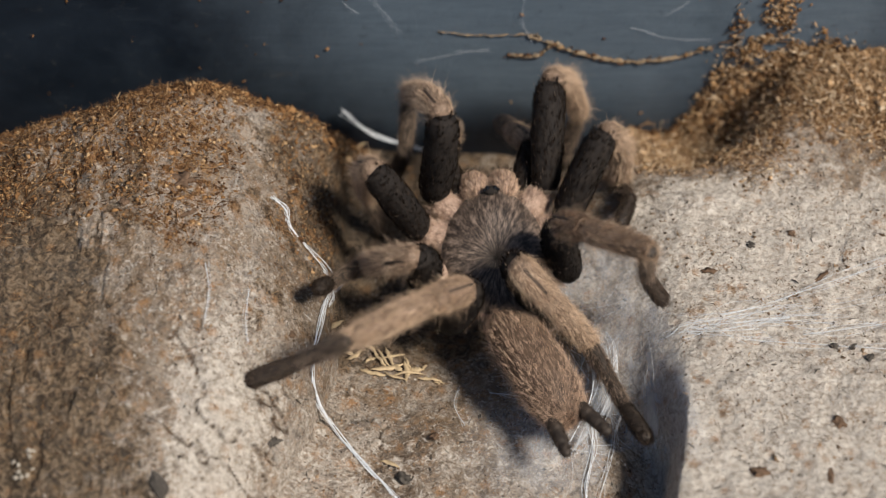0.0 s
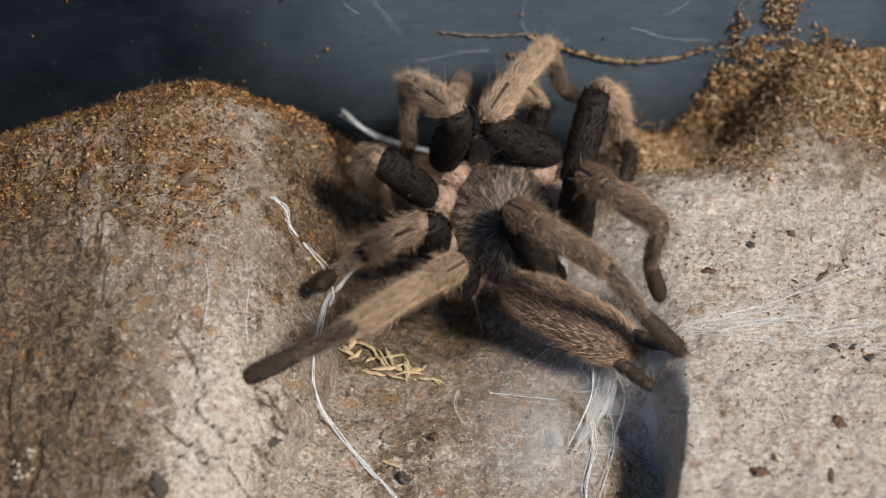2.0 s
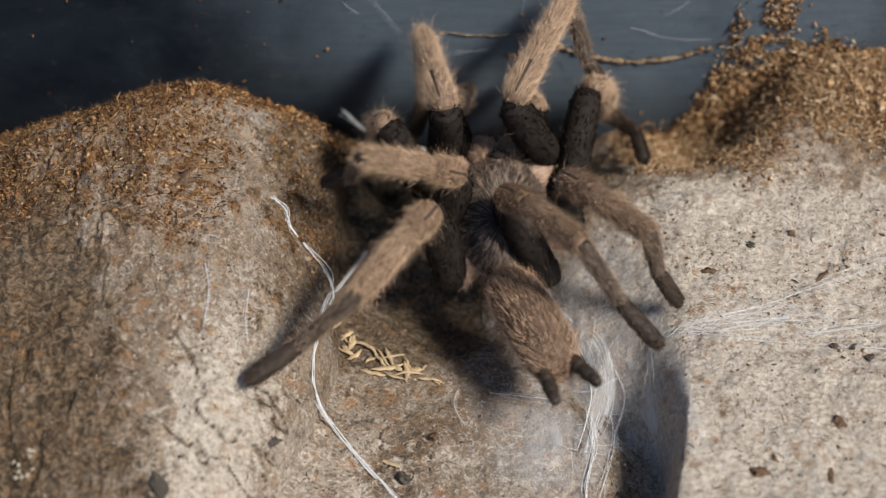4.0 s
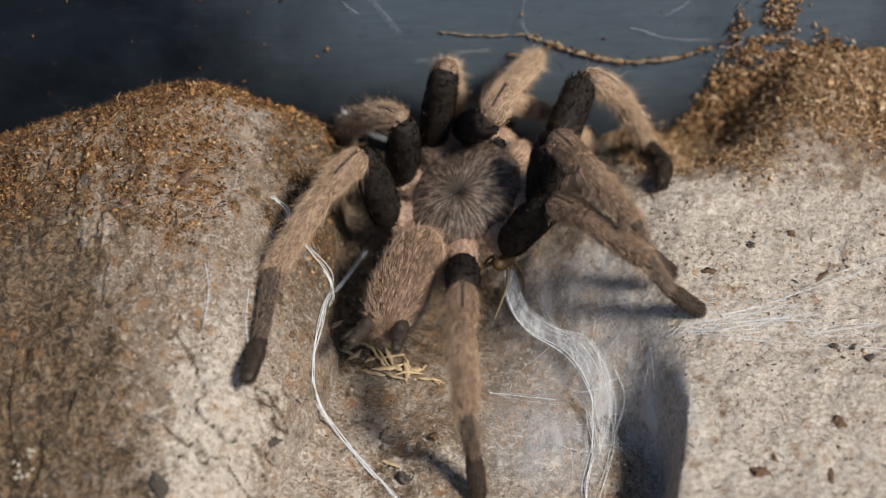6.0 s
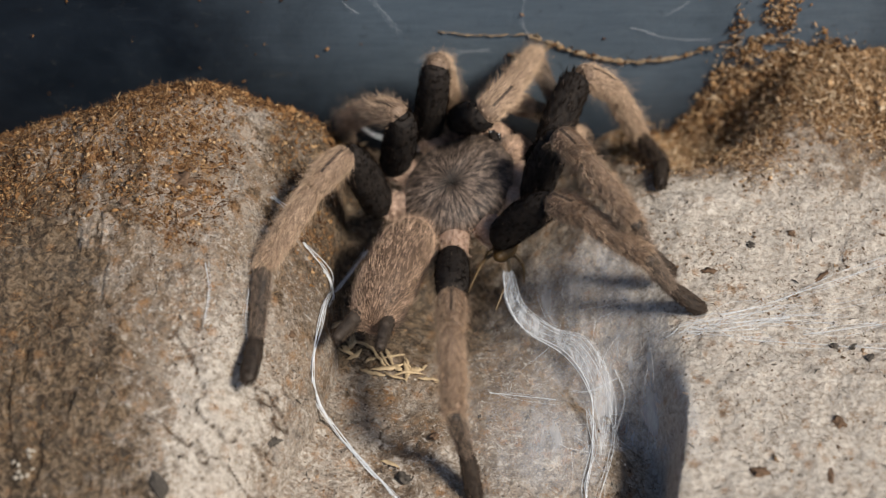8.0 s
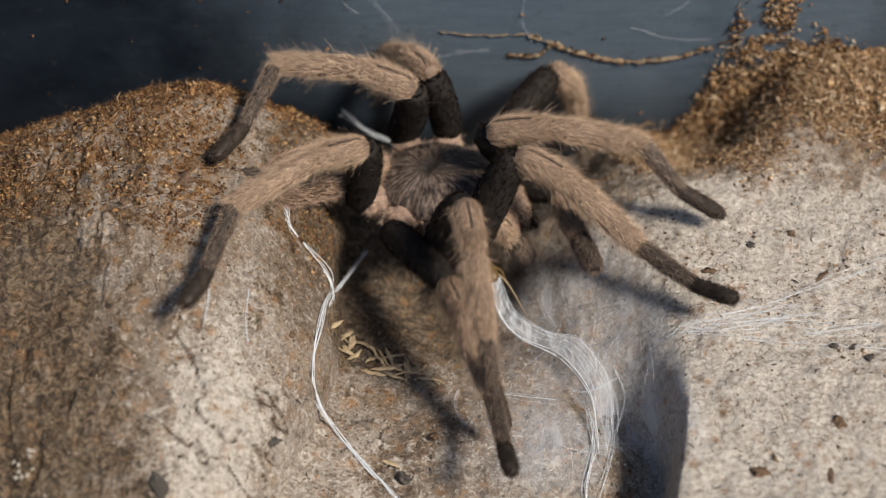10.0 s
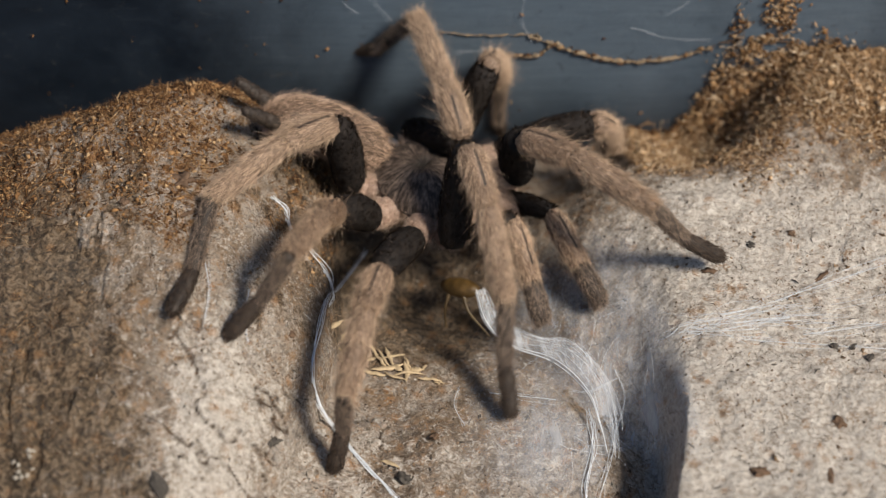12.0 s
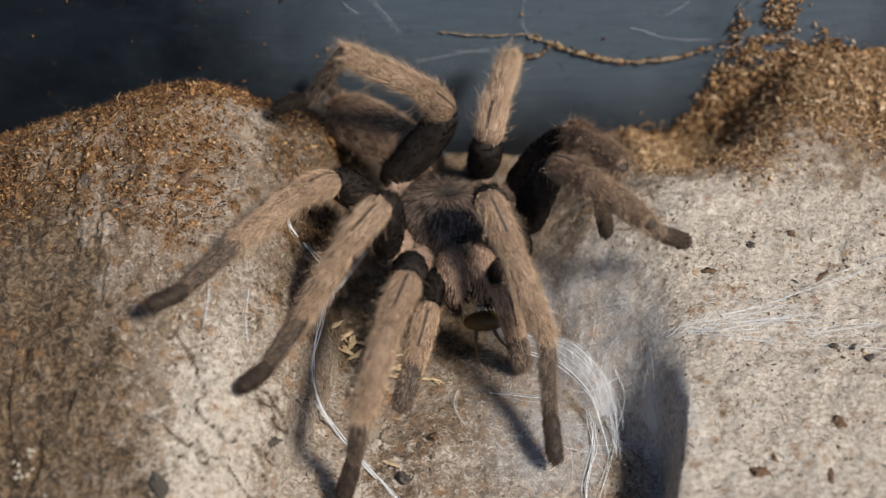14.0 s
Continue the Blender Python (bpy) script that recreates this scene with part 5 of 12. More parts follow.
    walk(MOVING["abdomen"], [
        (0, aim(0, -13, 0.5, -10.2, 10, -9.2, 114)), (0.3, aim(0, -13, 0.5, -10.5, 9.4, -10.2, 115)), (0.5, aim(0, -13, 0.5, -11, 8.9, -10.8, 117)),
        (0.8, aim(0, -13, 0.5, -13.8, 8.7, -7.6, 123)), (1, aim(0, -13, 0.5, -15.7, 8, -5.7, 127)), (1.3, aim(0, -13, 0.5, -17.6, 6.5, -5.7, 132)),
        (1.5, aim(0, -13, 0.5, -18.8, 5.4, -5.8, 136)), (1.8, aim(0, -13, 0.5, -20.8, 2.9, -6.1, 143)), (2, aim(0, -13, 0.5, -21.5, 1.9, -6.2, 145)),
        (2.3, aim(0, -13, 0.5, -21.8, 2.1, -4.6, 145)), (2.5, aim(0, -13, 0.5, -21.8, 2.3, -3.8, 145)), (2.8, aim(0, -13, 0.5, -20.1, 2.3, -9, 143)),
        (3, aim(0, -13, 0.5, -18.4, 2.3, -11.9, 140)), (3.3, aim(0, -13, 0.5, -16.8, 3.8, -12.4, 135)), (3.5, aim(0, -13, 0.5, -15.2, 5.2, -12.4, 130)),
        (3.8, aim(0, -13, 0.5, -12, 7.7, -12, 120)), (4, aim(0, -13, 0.5, -9.6, 9.3, -11.3, 113)), (4.3, aim(0, -13, 0.5, -6, 11.1, -10, 104)),
        (4.5, aim(0, -13, 0.5, -3.8, 12, -9.1, 99)), (4.8, aim(0, -13, 0.5, -1.3, 12.6, -7.9, 93)), (5, aim(0, -13, 0.5, -0.2, 12.8, -7.3, 90)),
        (5.3, aim(0, -13, 0.5, 0.4, 13, -6.9, 89)), (5.5, aim(0, -13, 0.5, -0.4, 12.5, -8.3, 91)), (5.8, aim(0, -13, 0.5, -7.6, 11.3, -8.4, 107)),
        (6, aim(0, -13, 0.5, -10.8, 10.2, -8.2, 115)), (6.3, aim(0, -13, 0.5, -10.5, 10.1, -8.7, 114)), (6.5, aim(0, -13, 0.5, -10.3, 10.1, -9, 114)),
        (7, aim(0, -13, 0.5, -10.4, 10.2, -8.5, 114)), (7.5, aim(0, -13, 0.5, -10.6, 10.6, -7.2, 114)), (8, aim(0, -13, 0.5, -10.7, 11.1, -5.4, 114)),
        (8.2, aim(0, -13, 0.5, -9.4, 11.9, -4.1, 111)), (8.3, aim(0, -13, 0.5, -9.5, 11.8, -4.2, 111)), (8.5, aim(0, -13, 0.5, -10.4, 11.5, -4.4, 113)),
        (8.8, aim(0, -13, 0.5, -12.9, 10.1, -5, 119)), (9, aim(0, -13, 0.5, -15.2, 8.5, -5.5, 125)), (9.3, aim(0, -13, 0.5, -17.8, 6.1, -6.4, 133)),
        (9.5, aim(0, -13, 0.5, -19.3, 4.3, -6.9, 138)), (9.8, aim(0, -13, 0.5, -20.8, 2.1, -7.5, 144)), (10, aim(0, -13, 0.5, -21.1, 1.6, -7.8, 145)),
        (10.3, aim(0, -13, 0.5, -17.3, -0.5, -12.5, 144)), (10.5, aim(0, -13, 0.5, -16.6, -0.1, -13.0, 142)), (10.8, aim(0, -13, 0.5, -18.1, -0.7, -11.6, 146)),
        (11, aim(0, -13, 0.5, -18.9, -1.2, -10.8, 148)), (11.3, aim(0, -13, 0.5, -17.1, -0.9, -13.2, 145)), (11.5, aim(0, -13, 0.5, -16.5, -1.0, -14.0, 144)),
        (11.8, aim(0, -13, 0.5, -15.2, 0.0, -14.4, 140)), (12, aim(0, -13, 0.5, -14.9, 0.1, -14.7, 139)), (12.3, aim(0, -13, 0.5, -15.8, 2.5, -11.1, 136)),
        (12.5, aim(0, -13, 0.5, -12.4, 8.1, -4.5, 120)), (12.8, aim(0, -13, 0.5, -9.6, 9.3, -5.6, 113)), (13, aim(0, -13, 0.5, -8.6, 9.6, -6.0, 111)),
        (13.3, aim(0, -13, 0.5, -12.2, 8.2, -4.7, 120)), (13.5, aim(0, -13, 0.5, -14.4, 7.0, -3.9, 126)), (13.8, aim(0, -13, 0.5, -16.0, 6.0, -2.8, 130)),
        (14, aim(0, -13, 0.5, -16.1, 5.9, -2.4, 130)), ])
    walk(MOVING["L1f"], [
        (0, aim(-11.2, 12.4, -0.9, -9, 22, 18.2, 117)), (0.3, aim(-11.2, 12.4, -0.9, -8.1, 21.6, 18.3, 120)), (0.5, aim(-11.2, 12.4, -0.9, -7.7, 21.3, 18.3, 122)),
        (0.8, aim(-11.2, 12.4, -0.9, -9.3, 19.5, 19.3, 123)), (1, aim(-11.2, 12.4, -0.9, -10.1, 18.2, 19.8, 124)), (1.3, aim(-11.2, 12.4, -0.9, -6.6, 14.7, 20, 130)),
        (1.5, aim(-11.2, 12.4, -0.9, -4.8, 13.6, 19.6, 134)), (1.8, aim(-11.2, 12.4, -0.9, -7, 16.2, 19.8, 140)), (2, aim(-11.2, 12.4, -0.9, -8.8, 18, 19.7, 143)),
        (2.3, aim(-11.2, 12.4, -0.9, -10.4, 17.4, 20, 138)), (2.5, aim(-11.2, 12.4, -0.9, -11.2, 17.2, 20.1, 135)), (2.8, aim(-11.2, 12.4, -0.9, -12.9, 18.2, 19.7, 138)),
        (3, aim(-11.2, 12.4, -0.9, -13.4, 18.5, 19.6, 139)), (3.3, aim(-11.2, 12.4, -0.9, -12.9, 18.1, 19.8, 136)), (3.5, aim(-11.2, 12.4, -0.9, -12.4, 17.3, 20, 132)),
        (3.8, aim(-11.2, 12.4, -0.9, -11.5, 15.4, 20.4, 126)), (4, aim(-11.2, 12.4, -0.9, -10.7, 14.1, 20.5, 121)), (4.3, aim(-11.2, 12.4, -0.9, -9.3, 12, 20.5, 112)),
        (4.5, aim(-11.2, 12.4, -0.9, -8.1, 10.7, 20.3, 105)), (4.8, aim(-11.2, 12.4, -0.9, -6, 9, 19.7, 95)), (5, aim(-11.2, 12.4, -0.9, -4.3, 8.1, 19, 88)),
        (5.3, aim(-11.2, 12.4, -0.9, -1.2, 7.1, 17.4, 80)), (5.5, aim(-11.2, 12.4, -0.9, 0.4, 7, 16.4, 74)), (5.8, aim(-11.2, 12.4, -0.9, 0.9, 7.6, 16.2, 85)),
        (6, aim(-11.2, 12.4, -0.9, 1.1, 8.3, 16.3, 91)), (6.3, aim(-11.2, 12.4, -0.9, 1, 8.6, 16.4, 89)), (6.5, aim(-11.2, 12.4, -0.9, 0.9, 8.7, 16.5, 88)),
        (7, aim(-11.2, 12.4, -0.9, 1, 9, 16.5, 73)), (7.5, aim(-11.2, 12.4, -0.9, 1.2, 8.9, 16.3, 56)), (8, aim(-11.2, 12.4, -0.9, 1.4, 7.6, 15.9, 45)),
        (8.2, aim(-11.2, 12.4, -0.9, 0.8, 2.1, 13.6, 37)), (8.3, aim(-11.2, 12.4, -0.9, 0.6, 2, 13.8, 37)), (8.5, aim(-11.2, 12.4, -0.9, 0.4, 2.4, 14.2, 39)),
        (8.8, aim(-11.2, 12.4, -0.9, 0.6, 3.8, 14.9, 48)), (9, aim(-11.2, 12.4, -0.9, 0.7, 5.1, 15.4, 57)), (9.3, aim(-11.2, 12.4, -0.9, 0.9, 7.2, 16.1, 70)),
        (9.5, aim(-11.2, 12.4, -0.9, 0.7, 8.5, 16.5, 80)), (9.8, aim(-11.2, 12.4, -0.9, 0, 10, 17.3, 92)), (10, aim(-11.2, 12.4, -0.9, -0.6, 10.8, 17.7, 96)),
        (10.3, aim(-11.2, 12.4, -0.9, -1.4, 12.4, 18.2, 96)), (10.5, aim(-11.2, 12.4, -0.9, -3.6, 14.6, 19.1, 97)), (10.8, aim(-11.2, 12.4, -0.9, -4.1, 14.2, 19.3, 99)),
        (11, aim(-11.2, 12.4, -0.9, -4.2, 14.1, 19.4, 99)), (11.3, aim(-11.2, 12.4, -0.9, -3.3, 17.4, 18.5, 91)), (11.5, aim(-11.2, 12.4, -0.9, -2.9, 19.3, 17.7, 89)),
        (11.8, aim(-11.2, 12.4, -0.9, -3.6, 19.2, 18, 92)), (12, aim(-11.2, 12.4, -0.9, -4.1, 19, 18.3, 98)), (12.3, aim(-11.2, 12.4, -0.9, -4.4, 19.9, 18.1, 113)),
        (12.5, aim(-11.2, 12.4, -0.9, -5.2, 20.4, 18.1, 122)), (12.8, aim(-11.2, 12.4, -0.9, -1.8, 15.7, 18.1, 124)), (13, aim(-11.2, 12.4, -0.9, -0.4, 14.2, 17.6, 121)),
        (13.3, aim(-11.2, 12.4, -0.9, -0.7, 13.4, 17.9, 112)), (13.5, aim(-11.2, 12.4, -0.9, -1.7, 14.9, 18.2, 105)), (13.8, aim(-11.2, 12.4, -0.9, -2.8, 14.6, 18.8, 94)),
        (14, aim(-11.2, 12.4, -0.9, -3.4, 15.2, 18.9, 89)), ])
    walk(MOVING["L1t"], [
        (0, aim(-11.1, 27.9, 8.2, -14.2, 36.7, -6.8, 117)), (0.3, aim(-10.6, 26.5, 7.9, -14.2, 34, -7.8, 120)), (0.5, aim(-10.3, 25.9, 7.7, -14.2, 32.6, -8.1, 122)),
        (0.8, aim(-11.7, 25.5, 9.5, -15.4, 34.5, -5.3, 123)), (1, aim(-12.5, 25, 10.5, -16.1, 35.3, -3.5, 124)), (1.3, aim(-10.4, 21.9, 11.4, -16.1, 32.7, -1.4, 130)),
        (1.5, aim(-9.3, 20.8, 11.3, -16, 31.5, -1, 134)), (1.8, aim(-10.8, 21.9, 10.2, -16.6, 30.4, -4.2, 140)), (2, aim(-12.1, 22.8, 9.5, -17.1, 30.1, -5.9, 143)),
        (2.3, aim(-13.1, 22.9, 9.9, -17.2, 31.2, -5.1, 138)), (2.5, aim(-13.7, 23.2, 10.2, -17.4, 32.1, -4.6, 135)), (2.8, aim(-14.9, 24.2, 9.8, -18, 33.2, -5.1, 138)),
        (3, aim(-15.4, 24.5, 9.6, -18.3, 33.6, -5.3, 139)), (3.3, aim(-14.9, 25.3, 10.6, -17.9, 36.1, -3, 136)), (3.5, aim(-14.4, 25.2, 11.5, -17.4, 37.2, -1.2, 132)),
        (3.8, aim(-13.3, 24.4, 12.9, -15.9, 37.8, 1.6, 126)), (4, aim(-12.3, 23.5, 13.6, -14.6, 37.6, 3.2, 121)), (4.3, aim(-10.5, 21.9, 14.2, -12.2, 36.8, 4.8, 112)),
        (4.5, aim(-9, 20.7, 14.2, -10.4, 35.8, 5, 105)), (4.8, aim(-6.8, 19, 13.4, -7.9, 33.9, 4.1, 95)), (5, aim(-5.2, 17.8, 12.4, -6.5, 32.5, 2.5, 88)),
        (5.3, aim(-2.7, 16.3, 10.1, -4.8, 30.1, -0.7, 80)), (5.5, aim(-1.2, 16.3, 9.4, -3.7, 30.3, -1.1, 74)), (5.8, aim(-1.9, 17.4, 10.2, -6.1, 32, 1.2, 85)),
        (6, aim(-2.4, 18.1, 10.7, -7.7, 32.7, 2.3, 91)), (6.3, aim(-2.6, 18.2, 10.6, -7.9, 32.7, 1.9, 89)), (6.5, aim(-2.7, 18.3, 10.6, -8.1, 32.6, 1.6, 88)),
        (7, aim(-2.6, 18.7, 10.9, -8, 33.4, 2.6, 73)), (7.5, aim(-2.7, 18.8, 11.3, -8.6, 33.7, 3.7, 56)), (8, aim(-2.2, 17.7, 10.8, -7.5, 32.8, 3.2, 45)),
        (8.2, aim(1.7, 13.7, 15, 3, 31.3, 17, 37)), (8.3, aim(2.1, 13.5, 15.8, 4.5, 30.8, 18.8, 37)), (8.5, aim(2.7, 13.6, 17.2, 6.1, 30.4, 21.7, 39)),
        (8.8, aim(2.5, 14.9, 18.6, 5.3, 31.4, 24.2, 48)), (9, aim(1.5, 16.3, 19.1, 2.7, 33.1, 24.7, 57)), (9.3, aim(-0.6, 18.5, 18.9, -2.7, 35.6, 23, 70)),
        (9.5, aim(-1.8, 19.8, 18.8, -5.7, 36.7, 22.1, 80)), (9.8, aim(-3.8, 21.1, 18, -9.5, 37.8, 19, 92)), (10, aim(-4.6, 21.9, 16.8, -10.7, 38.4, 15.4, 96)),
        (10.3, aim(-3.5, 23.7, 15.6, -6.7, 40.7, 11.7, 96)), (10.5, aim(-4.1, 25.8, 15.4, -4.8, 42.6, 9.9, 97)), (10.8, aim(-4.8, 25.5, 15.9, -5.8, 42.4, 10.7, 99)),
        (11, aim(-4.4, 25.6, 16.7, -4.7, 42.8, 12.7, 99)), (11.3, aim(-2.1, 28.7, 15.4, -0.4, 45.7, 10.8, 91)), (11.5, aim(-1.1, 30.6, 14.7, 1.5, 47.5, 10.2, 89)),
        (11.8, aim(-2.5, 30.9, 16.4, -0.8, 48.3, 13.9, 92)), (12, aim(-4.2, 30.8, 17.3, -4.4, 48.4, 15.8, 98)), (12.3, aim(-8.4, 30.9, 17.1, -14.4, 47.5, 15.6, 113)),
        (12.5, aim(-11.2, 30.5, 17, -20.2, 45.6, 15.2, 122)), (12.8, aim(-9.1, 24.5, 15.7, -20.2, 37.9, 11.9, 124)), (13, aim(-8.3, 22, 13.6, -20.2, 33.7, 7.6, 121)),
        (13.3, aim(-7.2, 21.4, 12.1, -16.8, 33.5, 3.5, 112)), (13.5, aim(-6.9, 23.1, 11.4, -14.7, 35.3, 1.3, 105)), (13.8, aim(-6.2, 23, 11.3, -11.3, 35.7, 0, 94)),
        (14, aim(-6, 23.6, 11.1, -10, 36.2, -0.7, 89)), ])
    walk(MOVING["L1m"], [
        (0, aim(-14.2, 36.7, -6.8, -18.2, 24.9, -26.1, 117)), (0.3, aim(-14.2, 34, -7.8, -17.3, 19.8, -25.6, 120)), (0.5, aim(-14.2, 32.6, -8.1, -16.8, 17.3, -25.1, 122)),
        (0.8, aim(-15.4, 34.5, -5.3, -18.3, 20.9, -23.7, 123)), (1, aim(-16.1, 35.3, -3.5, -19.1, 22.9, -22.7, 124)), (1.3, aim(-16.1, 32.7, -1.4, -19.4, 19, -19.6, 130)),
        (1.5, aim(-16, 31.5, -1, -19.4, 16.7, -18.2, 134)), (1.8, aim(-16.6, 30.4, -4.2, -19.6, 13.9, -19.8, 140)), (2, aim(-17.1, 30.1, -5.9, -19.9, 12.9, -21, 143)),
        (2.3, aim(-17.2, 31.2, -5.1, -20.3, 16.4, -22.4, 138)), (2.5, aim(-17.4, 32.1, -4.6, -20.7, 18.6, -22.9, 135)), (2.8, aim(-18, 33.2, -5.1, -22.3, 18.9, -22.6, 138)),
        (3, aim(-18.3, 33.6, -5.3, -23, 18.8, -22.2, 139)), (3.3, aim(-17.9, 36.1, -3, -22.2, 20.3, -19.2, 136)), (3.5, aim(-17.4, 37.2, -1.2, -20.9, 21.2, -17.3, 132)),
        (3.8, aim(-15.9, 37.8, 1.6, -18.1, 22.3, -15.2, 126)), (4, aim(-14.6, 37.6, 3.2, -16.1, 22.9, -14.4, 121)), (4.3, aim(-12.2, 36.8, 4.8, -12.9, 24, -14.4, 112)),
        (4.5, aim(-10.4, 35.8, 5, -11, 24.7, -15.2, 105)), (4.8, aim(-7.9, 33.9, 4.1, -8.6, 25.7, -17.4, 95)), (5, aim(-6.5, 32.5, 2.5, -7.4, 26, -19.5, 88)),
        (5.3, aim(-4.8, 30.1, -0.7, -6.2, 25.3, -23.2, 80)), (5.5, aim(-3.7, 30.3, -1.1, -5.2, 24.7, -23.4, 74)), (5.8, aim(-6.1, 32, 1.2, -9.3, 23.1, -19.7, 85)),
        (6, aim(-7.7, 32.7, 2.3, -10.8, 21.8, -17.8, 91)), (6.3, aim(-7.9, 32.7, 1.9, -10.4, 21, -17.8, 89)), (6.5, aim(-8.1, 32.6, 1.6, -10.1, 20.5, -17.8, 88)),
        (7, aim(-8, 33.4, 2.6, -6.1, 21.5, -17.1, 73)), (7.5, aim(-8.6, 33.7, 3.7, 1.7, 25, -14.9, 56)), (8, aim(-7.5, 32.8, 3.2, 10.5, 28.4, -10.4, 45)),
        (8.2, aim(3, 31.3, 17, 14.3, 28.8, -2.9, 37)), (8.3, aim(4.5, 30.8, 18.8, 15.4, 29.3, -1.4, 37)), (8.5, aim(6.1, 30.4, 21.7, 16.7, 31.4, 1.3, 39)),
        (8.8, aim(5.3, 31.4, 24.2, 15.1, 37.1, 4.2, 48)), (9, aim(2.7, 33.1, 24.7, 11.3, 41.9, 5.2, 57)), (9.3, aim(-2.7, 35.6, 23, 3.8, 48.1, 4.8, 70)),
        (9.5, aim(-5.7, 36.7, 22.1, -1.7, 51, 4.6, 80)), (9.8, aim(-9.5, 37.8, 19, -9.4, 53.8, 2.5, 92)), (10, aim(-10.7, 38.4, 15.4, -12.8, 54.7, -0.7, 96)),
        (10.3, aim(-6.7, 40.7, 11.7, -11.2, 56.3, -4.6, 96)), (10.5, aim(-4.8, 42.6, 9.9, -11.8, 55.3, -7.9, 97)), (10.8, aim(-5.8, 42.4, 10.7, -13.6, 54.4, -7.2, 99)),
        (11, aim(-4.7, 42.8, 12.7, -12.7, 54.8, -5.3, 99)), (11.3, aim(-0.4, 45.7, 10.8, -8.5, 56.6, -7.8, 91)), (11.5, aim(1.5, 47.5, 10.2, -7.1, 57.5, -8.6, 89)),
        (11.8, aim(-0.8, 48.3, 13.9, -10.2, 58.5, -4.4, 92)), (12, aim(-4.4, 48.4, 15.8, -15.2, 57.7, -2.2, 98)), (12.3, aim(-14.4, 47.5, 15.6, -28, 50.2, -2.7, 113)),
        (12.5, aim(-20.2, 45.6, 15.2, -34.3, 44.6, -3, 122)), (12.8, aim(-20.2, 37.9, 11.9, -36.1, 43.9, -3.5, 124)), (13, aim(-20.2, 33.7, 7.6, -35.6, 46.2, -4.1, 121)),
        (13.3, aim(-16.8, 33.5, 3.5, -28.3, 49.8, -8, 112)), (13.5, aim(-14.7, 35.3, 1.3, -22, 51.5, -13.3, 105)), (13.8, aim(-11.3, 35.7, 0, -11.6, 51.8, -16.4, 94)),
        (14, aim(-10, 36.2, -0.7, -7.8, 52, -17.2, 89)), ])
